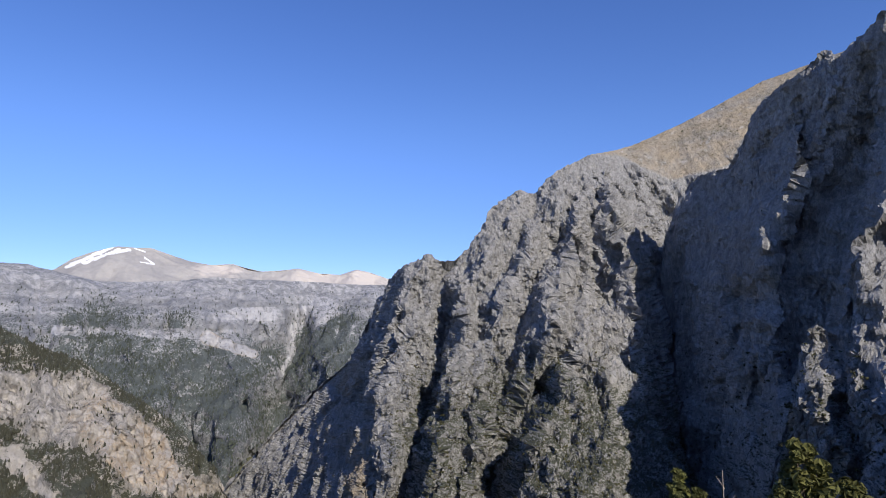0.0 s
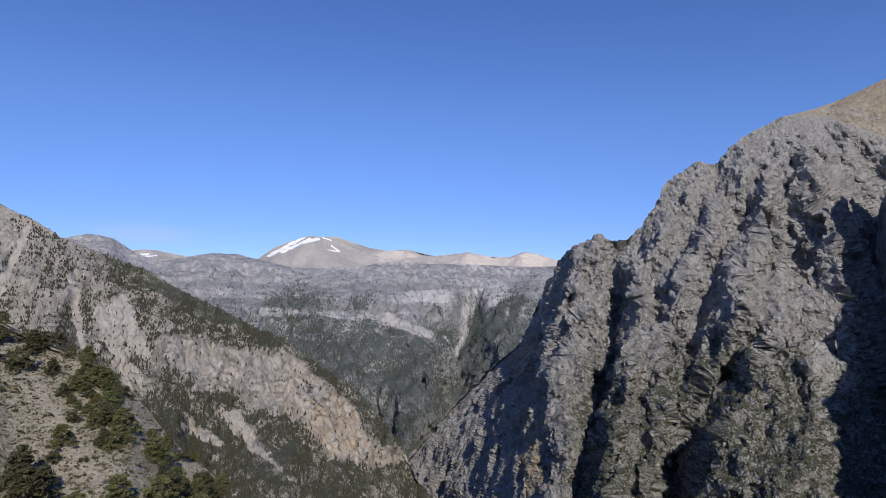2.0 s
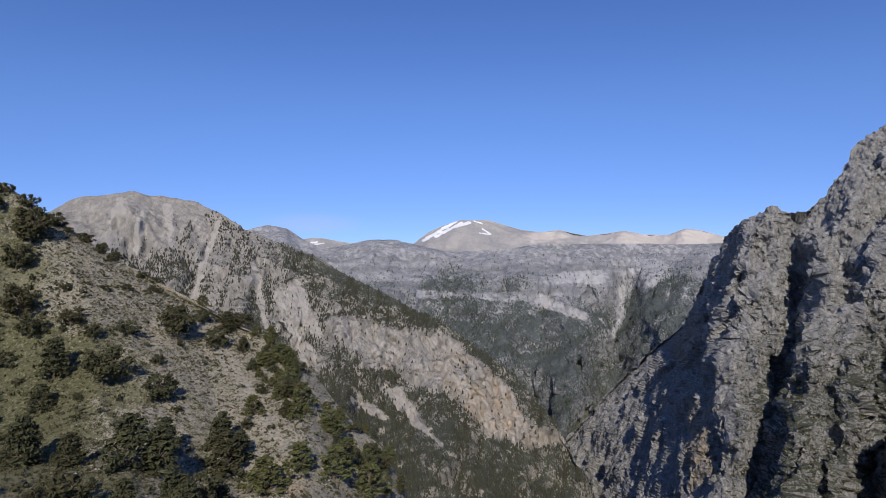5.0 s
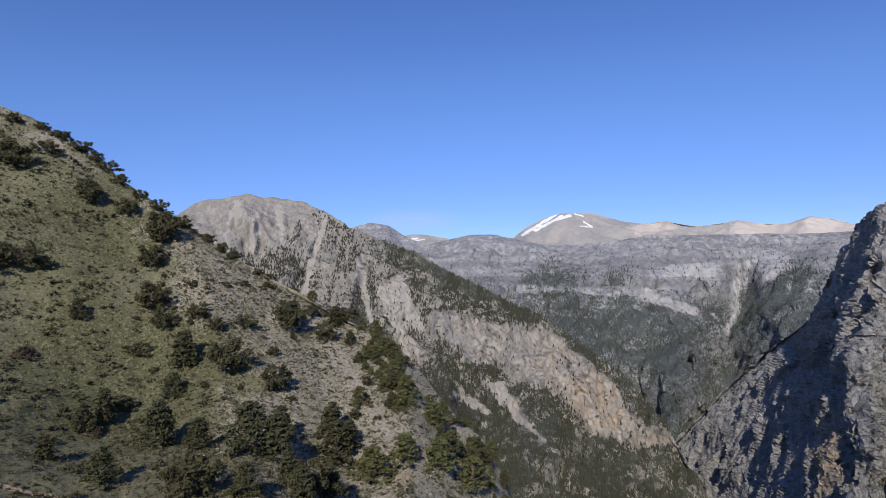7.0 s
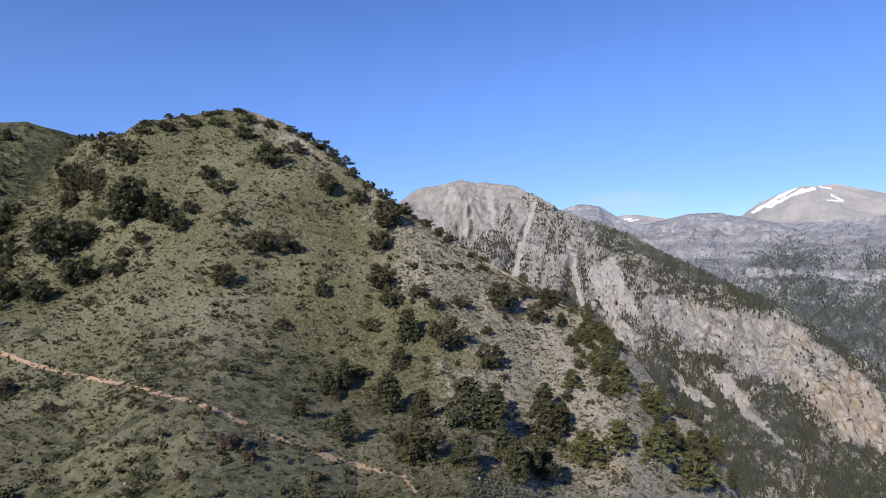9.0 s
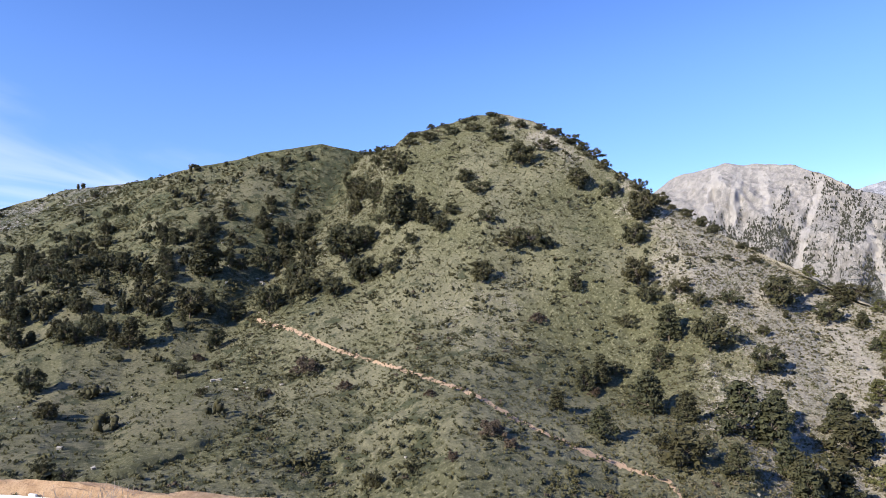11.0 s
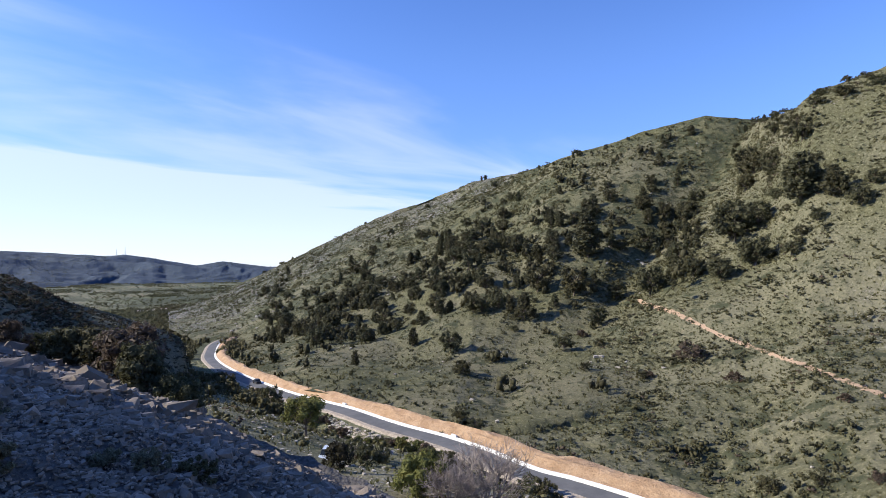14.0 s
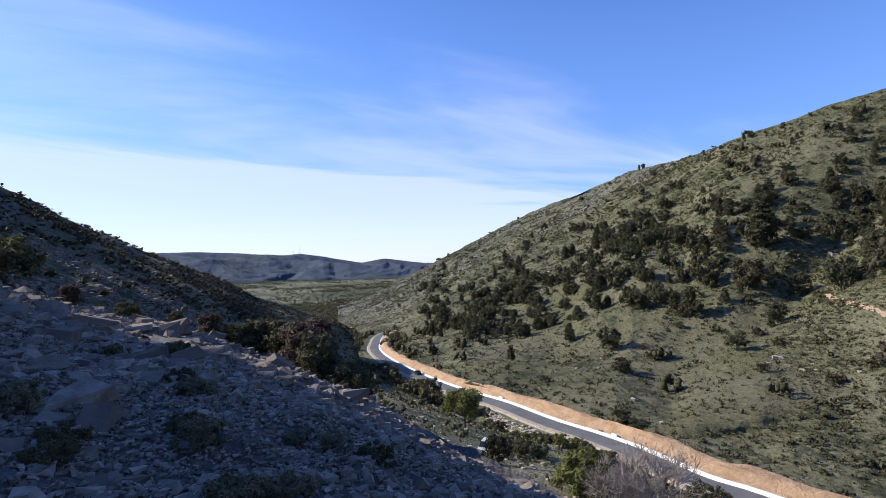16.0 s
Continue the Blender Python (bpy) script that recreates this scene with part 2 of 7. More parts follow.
def along(curve, az):
    """Elevation and distance of a guide curve (bearing, elevation, distance) at the bearings az, rounded a little."""
    c = np.array(sorted(curve))
    el, rho = np.interp(az, c[:, 0], c[:, 1]), np.interp(az, c[:, 0], c[:, 2])
    step = abs(az[1] - az[0])
    k = max(1, int(0.5 / step))
    w = np.hanning(2 * k + 3)[1:-1]
    w /= w.sum()
    pad = len(w) // 2
    rho = np.convolve(np.pad(rho, pad, "edge"), w, "valid")
    k2 = max(1, int(0.25 / step))
    w = np.hanning(2 * k2 + 3)[1:-1]
    w /= w.sum()
    pad = len(w) // 2
    el = np.convolve(np.pad(el, pad, "edge"), w, "valid")
    return rho, rho * np.tan(np.radians(el))


class Land:
    """A sheet of ground lofted over guide curves from the foot to the crest, with a back slope."""

    def __init__(self, az0, az1, step, curves, counts, back=(1.4, -0.35)):
        self.az = np.arange(az0, az1 + step / 2, step)
        guides = [along(c, self.az) for c in curves]
        rho_c, z_c = guides[-1]
        guides.append((rho_c * (1 + 0.25 * (back[0] - 1)), z_c + 0.08 * back[1] * rho_c))
        guides.append((rho_c * back[0], z_c + back[1] * rho_c))
        counts = list(counts) + [8, 4]
        R, Z, V = [], [], []
        for i, n in enumerate(counts):
            p = [guides[max(0, min(len(guides) - 1, j))] for j in (i - 1, i, i + 1, i + 2)]
            ts = np.linspace(0, 1, n, endpoint=False)
            for t in ts:
                m = 0.35
                h = (2 * t**3 - 3 * t**2 + 1, t**3 - 2 * t**2 + t, -2 * t**3 + 3 * t**2, t**3 - t**2)
                row = []
                for d in (0, 1):
                    a, b, c2, e = (q[d] for q in p)
                    if i >= len(counts) - 2:
                        row.append(b + (c2 - b) * t)
                    else:
                        m0, m1 = m * (c2 - a), m * ((e if i < len(counts) - 3 else c2) - b)
                        row.append(h[0] * b + h[1] * m0 + h[2] * c2 + h[3] * m1)
                R.append(row[0])
                Z.append(row[1])
                V.append((i + t) / (len(counts) - 2))
        self.rho, self.z, self.v = np.array(R), np.array(Z), np.array(V)[:, None] * np.ones(len(self.az))
        self.front = sum(counts[:-2])
        self.A = np.ones(len(R))[:, None] * self.az
        self.marks = {}

    def el(self):
        return np.degrees(np.arctan2(self.z, self.rho))

    def xyz(self):
        x, y, _ = bearing(self.A, self.rho, 0)
        return x, y, self.z

    def toward(self, metres):
        """Brings the ground nearer along the line of sight by so many metres."""
        k = 1 - metres / np.hypot(self.rho, self.z)
        self.rho, self.z = self.rho * k, self.z * k

    def normals(self):
        x, y, z = self.xyz()
        P = np.stack([x, y, z], -1)
        n = np.cross(np.gradient(P, axis=1), np.gradient(P, axis=0))
        n /= np.linalg.norm(n, axis=-1, keepdims=True) + 1e-9
        flip = np.sign((n * P).sum(-1, keepdims=True))
        return -n * np.where(flip == 0, 1, flip)

    def push(self, metres):
        """Moves the ground along its normal."""
        n = self.normals()
        x, y, z = self.xyz()
        x, y, z = x + n[..., 0] * metres, y + n[..., 1] * metres, z + n[..., 2] * metres
        self.rho, self.z, self.A = np.hypot(x, y), z, np.degrees(np.unwrap(np.arctan2(-x, y), axis=1))
        turn = np.round((self.A[:, :1] - self.az[0]) / 360) * 360
        self.A = self.A - turn

    def build(self, name, material, parent=None, flat=False, keep=None):
        """A mesh of the sheet, or of the faces where keep holds."""
        x, y, z = self.xyz()
        nv, nu = x.shape
        me = bpy.data.meshes.new(name)
        co = np.stack([x, y, z], -1).reshape(-1, 3)
        i = np.arange(nv * nu).reshape(nv, nu)
        q = np.stack([i[:-1, :-1], i[1:, :-1], i[1:, 1:], i[:-1, 1:]], -1).reshape(-1, 4)
        a, b, c = co[q[0, 0]], co[q[0, 1]], co[q[0, 2]]
        if np.dot(np.cross(b - a, c - a), a) > 0:
            q = q[:, ::-1]
        used_v = np.arange(len(co))
        if keep is not None:
            q = q[keep[:-1, :-1].ravel()]
            used_v, q = np.unique(q, return_inverse=True)
            q = q.reshape(-1, 4)
            co = co[used_v]
        me.vertices.add(len(co))
        me.vertices.foreach_set("co", co.astype(np.float32).ravel())
        me.loops.add(q.size)
        me.loops.foreach_set("vertex_index", q.astype(np.int32).ravel())
        me.polygons.add(len(q))
        me.polygons.foreach_set("loop_start", np.arange(0, q.size, 4, dtype=np.int32))
        me.polygons.foreach_set("use_smooth", np.full(len(q), not flat))
        me.update(calc_edges=True)
        for key, m in self.marks.items():
            at = me.attributes.new(key, "FLOAT", "POINT")
            at.data.foreach_set("value", np.broadcast_to(m, x.shape).astype(np.float32).ravel()[used_v])
        me.materials.append(MAT[material])
        ob = new(name, me)
        if parent:
            ob.parent = parent
        return ob

    def build_parts(self, name, label, category, material, pieces):
        """A thing whose ground is divided into named parts: (name, label, mask); the last takes the rest."""
        root = tagged(new(name), label, category)
        left = np.ones(self.rho.shape, bool)
        for part_name, part_label, mask in pieces:
            take = left if mask is None else left & one_patch(mask)
            left = left & ~take
            tagged(self.build(part_name, material, root, keep=take), part_label)
        return root

    def spot(self, az, el, least=0.0):
        """The place where a sight line at this bearing and elevation first meets the front of the ground."""
        A, E = self.A[:self.front], self.el()[:self.front]
        d = np.hypot(A - az, E - el) + self.rho[:self.front] * 0.0003 + 99 * (self.rho[:self.front] < least)
        j = np.unravel_index(np.argmin(d), d.shape)
        x, y, z = self.xyz()
        return Vector((x[j], y[j], z[j]))


def one_patch(mask):
    """The largest connected patch of a mask, when it is a small part of the whole."""
    if mask.mean() > 0.2:
        return mask
    todo, best = set(zip(*np.nonzero(mask))), []
    while todo:
        heap = [todo.pop()]
        for i, j in heap:
            for q in ((i + 1, j), (i - 1, j), (i, j + 1), (i, j - 1)):
                if q in todo:
                    todo.remove(q)
                    heap.append(q)
        best = max(best, heap, key=len)
    out = np.zeros(mask.shape, bool)
    out[tuple(np.array(best).T)] = True
    return out


def at_ground(land, az, rho):
    """The place on a land form nearest to a bearing and a distance."""
    d = np.hypot((land.A - az) * rho / 57.3, land.rho - rho)
    j = np.unravel_index(np.argmin(d), d.shape)
    x, y, z = land.xyz()
    return Vector((x[j], y[j], z[j]))


def blob(land, az, el, ra, re, soft=0.5, jag=0.75, seed=0):
    """A patch with a ragged rim on a land form, by bearing and elevation; 1 inside, 0 outside."""
    A, E = land.A, land.el()
    d = np.hypot((A - az) / ra, (E - el) / re)
    d = d + jag * fbm(A / ra * 1.6 + seed, E / re * 1.6, A * 0 + seed, 6, 0.68, seed)
    return 1 - smoothstep(1 - soft, 1 + soft * 0.3, d)


def streak(land, a0, e0, a1, e1, width, jag=0.8, seed=0):
    """A ragged tongue of snow or scree between two places on a land form."""
    A, E = land.A, land.el()
    da, de = a1 - a0, e1 - e0
    t = np.clip(((A - a0) * da + (E - e0) * de) / (da * da + de * de), 0, 1)
    d = np.hypot(A - a0 - t * da, E - e0 - t * de) / width
    d = d + jag * fbm(A / width / 3 + seed, E / width / 3, A * 0, 5, 0.65, seed)
    return 1 - smoothstep(0.6, 1.2, d)


def folds(land, lines, jitter=0.7, scale=2.5, seed=0):
    """Buttresses and gullies: lines of (elevations, bearings, metres towards the valley), joined by flat facets."""
    E = land.el()
    A = land.A + jitter * fbm(land.A / scale, E / scale * 0.6, land.A * 0, 5, 0.6, seed)
    pos, off = [], []
    for els, azs, mets in lines:
        pos.append(np.interp(E, els, azs))
        off.append(np.interp(E, els, mets))
    pos, off = np.array(pos), np.array(off)
    order = np.argsort(pos[:, 0, 0])
    pos, off = pos[order], off[order]
    pos = np.maximum.accumulate(pos, axis=0)
    total = np.where(A <= pos[0], off[0], off[-1])
    for k in range(len(pos) - 1):
        a, b = pos[k], pos[k + 1]
        t = np.clip((A - a) / np.maximum(b - a, 1e-3), 0, 1)
        inside = (A > a) & (A <= b)
        total = np.where(inside, off[k] + (off[k + 1] - off[k]) * t, total)
    return total


def crags(land, size, amount, seed=0, upright=0.35, octaves=6, gain=0.52, slant=0.0):
    """Ribbed rock relief: long ribs down the fall line that break into smaller ones."""
    x, y, z = land.xyz()
    x = x + slant * z
    w = size * 0.5
    wx = fbm(x / w / 2, y / w / 2, z / w / 3, 3, 0.5, seed + 5)
    q = (x / size + 0.5 * wx, y / size - 0.4 * wx, z / size * upright + 0.3 * wx)
    return amount * fbm(*q, octaves, gain, seed, True)


CHIPS = np.random.default_rng(3).random((5, 256, 256))


def facets(land, size, amount, seed=0, upright=0.5, fan=None, reach=0.4):
    """Broken rock: angular blocks with flat sides and sharp clefts, amount metres proud at the usual; fan: bearing, elevation and spread of the point the ribs run out from."""
    A, E = land.A, land.el()
    if fan:
        A = fan[0] + (A - fan[0]) * fan[2] / np.clip(fan[2] + fan[1] - E, 6, None)
    base = np.median(land.rho)
    wx, wy = fbm(A / 57.3 * base / size / 2, E / 57.3 * base / size / 2, E * 0, 3, 0.55, seed), fbm(A / 57.3 * base / size / 2, E / 57.3 * base / size / 2, E * 0 + 9.5, 3, 0.55, seed + 3)
    u, v = A / 57.3 * base / size + reach * wx, E / 57.3 * base / size * upright + reach * wy
    fu, fv = np.floor(u).astype(int), np.floor(v).astype(int)
    best = np.full(A.shape, -9.0)
    for i in (-1, 0, 1):
        for j in (-1, 0, 1):
            k = ((fu + i + seed * 37) & 255, (fv + j + seed * 59) & 255)
            du, dv = u - fu - i - CHIPS[0][k], v - fv - j - CHIPS[1][k]
            a = 1.3 * (CHIPS[3][k] - 0.5)
            c, w = np.cos(a), 0.7 + 0.7 * CHIPS[4][k]
            p, q = c * du + np.sin(a) * dv, c * dv - np.sin(a) * du
            best = np.maximum(best, 0.7 * CHIPS[2][k] - np.maximum(np.abs(p) * (1.9 - w), np.abs(q) * 0.8 * w))
    return amount * (best - best.mean()) / best.std()


# the ground sheet: the pass underfoot, the valley with the road and the plain out to the horizon
ROAD = [(60, -33.0, 52), (75, -27.5, 66), (85, -24.6, 77), (95, -22.4, 87), (104.9, -20.2, 98), (109.3, -19.4, 103.5), (113.9, -17.7, 114.5),
        (117.8, -16.5, 125), (122.3, -15.2, 138), (126.4, -13.7, 158), (130.6, -12.4, 182), (133.8, -11.1, 214),
        (136.2, -9.85, 253), (137.4, -9.0, 290), (137.8, -8.4, 316), (137.65, -7.85, 343), (137.4, -7.4, 368), (136.9, -7.1, 388), (136.2, -6.9, 404)]


def fine_line(points, step):
    """A smooth line (Catmull-Rom) through bearing points, as metres."""
    pts = np.array([bearing(a, r, r * math.tan(radians(e))) for a, e, r in points])
    pts = np.vstack([2 * pts[0] - pts[1], pts, 2 * pts[-1] - pts[-2]])
    out = []
    for i in range(1, len(pts) - 2):
        p0, p1, p2, p3 = pts[i - 1:i + 3]
        n = max(2, int(np.linalg.norm(p2 - p1) / step))
        t = np.linspace(0, 1, n, endpoint=False)[:, None]
        out.append(0.5 * (2 * p1 + (p2 - p0) * t + (2 * p0 - 5 * p1 + 4 * p2 - p3) * t**2 + (3 * p1 - p0 - 3 * p2 + p3) * t**3))
    return np.vstack(out + [pts[-2:-1]])


ROAD_LINE = fine_line(ROAD, 2.0)
k = np.hanning(17) / np.hanning(17).sum()
ROAD_LINE[:, 2] = np.convolve(np.pad(ROAD_LINE[:, 2], 8, "edge"), k, "valid")
tangent = np.gradient(ROAD_LINE, axis=0)
tangent[:, 2] = 0
tangent /= np.linalg.norm(tangent, axis=1, keepdims=True)
UPHILL = np.stack([tangent[:, 1], -tangent[:, 0], 0 * tangent[:, 0]], -1)
if (UPHILL[20] * ROAD_LINE[20]).sum() < 0:
    UPHILL = -UPHILL


def road_gap(x, y):
    """Distance to the middle of the road, and the road's height there."""
    best, level = np.full(x.shape, 1e9), np.zeros(x.shape)
    for p in ROAD_LINE[::2]:
        d = np.hypot(x - p[0], y - p[1])
        closer = d < best
        best, level = np.where(closer, d, best), np.where(closer, p[2], level)
    return best, level


def beside_road(offset, rise):
    """The line so many metres uphill of the road and above it, as bearing points up to its farthest bearing."""
    p = ROAD_LINE + UPHILL * offset
    p[:, 2] += rise
    az = np.degrees(np.arctan2(-p[:, 0], p[:, 1]))
    rho = np.hypot(p[:, 0], p[:, 1])
    keep = az >= np.maximum.accumulate(az)
    return [(float(a), math.degrees(math.atan2(z, r)), float(r)) for a, r, z in zip(az[keep], rho[keep], p[keep, 2])][::2]


def build_ground():
    az = np.arange(-180, 181, 1.0)
    near = [(-180, -6, 40), (-150, -4, 40), (-120, 0, 40), (-90, -4, 40), (-60, -14, 40), (-20, -26, 40), (40, -32, 38), (90, -26, 36), (105, -24, 38),
            (115, -23.5, 40), (126, -21.8, 40), (137, -16.0, 44), (150, -10.5, 48), (167, -8, 50), (180, -6, 40)]
    mid = [(-180, 2, 90), (-120, 4, 95), (-90, 0, 100), (-60, -18, 100), (-20, -32, 100), (40, -36, 75), (60, -34.5, 50), (75, -28.6, 64), (95, -23.2, 85),
           (105, -21.2, 94), (113.9, -18.6, 109), (118, -17.5, 117), (126, -16.0, 125), (133, -13.6, 140), (138, -11.5, 160),
           (150, -9.6, 130), (167, -5, 120), (180, 2, 90)]
    far = [(-180, 6, 300), (-120, 6, 320), (-60, -35, 300), (40, -36, 250), (60, -30, 110), (75, -26.5, 90), (95, -22.6, 110), (105, -19.9, 120), (113.9, -17.0, 135),
           (126, -13.6, 165), (133, -11.0, 215), (137.5, -8.7, 304), (140, -7.3, 420), (150, -7, 420), (167, -5, 420), (180, 6, 300)]
    ring = [(-180, -3, 1000), (-60, -35, 800), (40, -30, 800), (75, -20, 500), (105, -6, 600), (120, -5, 650), (133, -4.2, 760), (140, -3.75, 950), (167, -3.4, 1000), (180, -3, 1000)]
    out = [(-180, -1.2, 4900), (-60, -5, 4900), (40, -5, 4900), (75, -3, 4900), (105, -1.2, 4900), (180, -1.2, 4900)]
    under = [(-180, -89.2, 0.024), (180, -89.2, 0.024)]
    first = [(-180, -24, 3), (-120, -24, 3), (-60, -38, 3), (40, -42, 3), (95, -42, 3), (105, -46, 3), (150, -46, 3), (170, -46, 3), (180, -24, 3)]
    land = Land(-180, 180, 0.5, [under, first, near, mid, far, ring, out], [6, 20, 40, 60, 40, 40], back=(1.001, -0.0001))
    x, y, z = land.xyz()
    d = smoothstep(10, 60, land.rho)
    land.z = land.z + d * (1.2 * fbm(x / 25, y / 25, z * 0, 4) + 6 * smoothstep(500, 1500, land.rho) * fbm(x / 300, y / 300, z * 0, 4))
    gap, level = road_gap(x, y)
    bed = smoothstep(16, 6.5, gap)
    land.z = land.z * (1 - bed) + (level - 0.45) * bed
    x, y, z = land.xyz()
    land.marks = {"rock": 0.45 * smoothstep(0.1, 0.5, fbm(x / 30, y / 30, z * 0, 3, 0.5, 4)) * (land.rho < 600),
                  "earth": 0.5 * smoothstep(0.3, 0.5, fbm(x / 160, y / 60, z * 0, 3, 0.5, 9)) * (land.rho > 420),
                  "green": (0.5 + 0.6 * smoothstep(-0.1, 0.25, fbm(x / 120, y / 60, z * 0, 5, 0.6, 2))) * (land.rho > 300)}
    ob = land.build("ground", "plain")
    tagged(ob, "grassy valley floor and plain with scattered scrub", "ground", kind="structure")
    return land


ground = build_ground()


def build_cliff_mountain():
    root = new("cliff_mountain")
    tagged(root, "huge grey limestone mountain with ribbed cliffs above the gorge", "mountain")
    crest = [(24, -18, 2000), (17.5, -11.8, 1900), (14.3, -8.2, 1780), (11.5, -5.4, 1650), (8.5, -2.9, 1480), (6.5, 1.2, 1330), (5.0, 4.4, 1240), (3.4, 6.0, 1160), (1.3, 6.8, 1120),
             (-0.6, 6.0, 1140), (-2.5, 7.5, 1150), (-4.6, 11.0, 1180), (-7.1, 12.9, 1200), (-8.7, 12.4, 1230), (-10.8, 14.5, 1250), (-14.0, 15.8, 1350), (-17.3, 16.2, 1500),
             (-21.8, 17.7, 1600), (-26, 19.3, 1650), (-28.7, 20.3, 1700), (-32.1, 20.9, 1720), (-38, 22, 1720)]
    foot = [(24, -24, 1450), (15, -24, 1180), (10, -24, 900), (7, -24, 720), (5, -24, 670), (-5, -24, 620), (-15, -24, 640), (-20, -24, 700), (-38, -24, 750)]
    mid = [(24, -20, 1750), (17.5, -16, 1620), (13, -13.5, 1420), (10, -12, 1230), (7, -10, 1060), (5, -8, 980), (0, -6, 900), (-8, -4, 890), (-15, -3, 930), (-20, -2, 1060), (-26, 1, 1200), (-38, 3, 1300)]
    face_land = land = Land(-38, 24, 0.085, [foot, mid, crest], [170, 260], back=(1.5, -0.5))
    lines = [  # elevations, bearings, metres nearer
        ((-24, -12, -5, 0, 5), (24, 20, 12, 9, 6), (-40, -55, -65, -50, -12)),
        ((-24, -12, -5, 0, 5, 7), (14, 7.6, 4.9, 3.7, 2.8, 1.6), (95, 100, 95, 75, 40, 5)),
        ((-24, -12, -5, 0, 5, 7), (6, 2.3, 0.5, 0.2, -0.2, -0.6), (-50, -60, -65, -60, -50, -10)),
        ((-24, -12, -5, -1, 4.5, 8.3, 12.3), (2, -0.4, -1.2, -1.4, -2.7, -5.6, -7.7), (60, 60, 45, 30, 25, 20, 0)),
        ((-24, -12, -5, -1, 3.8, 8.2, 11.6), (1.2, -1.8, -2.6, -2.8, -4.7, -7.2, -9.2), (35, 35, 25, 8, -5, -12, 0)),
        ((-24, -12, -5, -1, 3.8, 8.7, 13.5), (0.4, -2.8, -3.8, -4.2, -5.9, -8.6, -11.0), (45, 45, 38, 30, 28, 25, 0)),
        ((-24, -12, -5, -1, 4.3, 8.5, 12.6), (-1.0, -4.0, -6.2, -6.4, -8.9, -11.1, -12.6), (-25, -30, -20, -25, -35, -30, 0)),
        ((-24, -12, -5, -1, 4.2, 8.9, 13.3), (-1.6, -4.8, -7.4, -9.6, -11.3, -12.4, -13.4), (-40, -40, 10, 40, 40, 35, 0)),
        ((-24, -12, -5, -1, 3, 8.9, 13.3), (-2.2, -5.4, -9.2, -11.6, -12.4, -13, -13.7), (-55, -60, -50, -20, -10, -5, 0)),
        ((-24, -12, -5, -1, 3.5, 9, 13.4), (-4, -7.4, -11, -12.8, -13.4, -13.4, -13.9), (40, 45, 45, 35, 10, -5, 0)),
        ((-24, -12, -5, -1, 3.5, 6.7, 9.4, 13.5), (-12, -13, -14, -14.4, -14.6, -14.2, -13.9, -14.1), (20, 20, 20, 10, -30, -45, -40, 0)),
        ((-24, -8, -1, 2.9, 6.5, 10.3, 14), (-20.6, -19.2, -18, -17.6, -16.7, -15.3, -14.7), (25, 35, 75, 85, 80, 55, 0)),
        ((-24, 0, 5, 10, 14, 16), (-23.5, -20.6, -20.2, -20.0, -19.8, -19.6), (-160, -170, -150, -110, -30, 0)),
        ((-24, 0, 10, 16), (-30, -30, -30, -30), (-60, -60, -40, 0)),
    ]
    top = smoothstep(0.97, 0.80, land.v)
    land.toward(1.15 * folds(land, lines, 0.7, 2.0, 3) * (land.v < 1))
    brow = np.interp(land.A, [-28, -25.6, -20.8, -18.8, -16.8, -14.4, -12], [17.5, 13.7, 13.0, 14.1, 15.4, 15.9, 17.5])
    face = smoothstep(0.6, -0.8, land.el() - brow)  # the crags end below the brown upper slope
    rough = (0.22 + 0.78 * np.where(land.A < -12, face, 1))
    land.push(crags(land, 90, 20, 7, 0.2, 3, slant=0.3) * (0.3 + 0.7 * top) * rough)
    fan = (-7, 14, 26)
    land.toward(-(facets(land, 110, 14, 5, 0.28, fan) + facets(land, 46, 8.0, 7, 0.35, fan) + facets(land, 19, 3.6, 11, 0.45, fan) + facets(land, 9, 1.8, 13, 0.6, fan)) * (0.3 + 0.7 * top) * rough)
    land.toward(facets(land, 5, 1.1, 17, 0.8) * rough)
    land.push((crags(land, 34, 6, 11, 0.3, 4, 0.55, slant=0.2) + crags(land, 11, 2.6, 13, 0.4, 3, 0.6)) * rough)
    E = land.el()
    brown = np.where(land.A < -12, smoothstep(-0.3, 0.4, E - brow), 0) * (0.85 + 0.5 * fbm(land.A / 1.2, E / 0.6, E * 0, 5, 0.65, 16))
    land.marks = {"warm": np.clip(brown + 0.8 * blob(land, 7.5, -13, 1.5, 4, seed=2) + 0.6 * blob(land, 9, -4, 2, 2, seed=6) + 0.2 * blob(land, -15, 13, 2.5, 2.5, seed=4), 0, 1),
                  "scree": 0.7 * blob(land, -16.5, -4, 2.5, 6, seed=1) + 0.5 * brown * smoothstep(0.0, 0.4, fbm(land.A / 1.0, E / 0.5, E * 0, 5, 0.65, 18)),
                  "green": np.clip(smoothstep(3, -8, E + 4 * fbm(land.A / 3, E / 3, E * 0, 4)) * smoothstep(7, 2, land.A) * 0.75 + smoothstep(1, -11, E) * 0.25 + 0.6 * blob(land, -9, -7, 6, 7, seed=8) + 0.6 * brown, 0, 1)}
    tagged(land.build("rock_face", "cliff", root, True), "sunlit ribbed limestone face with deep gullies")
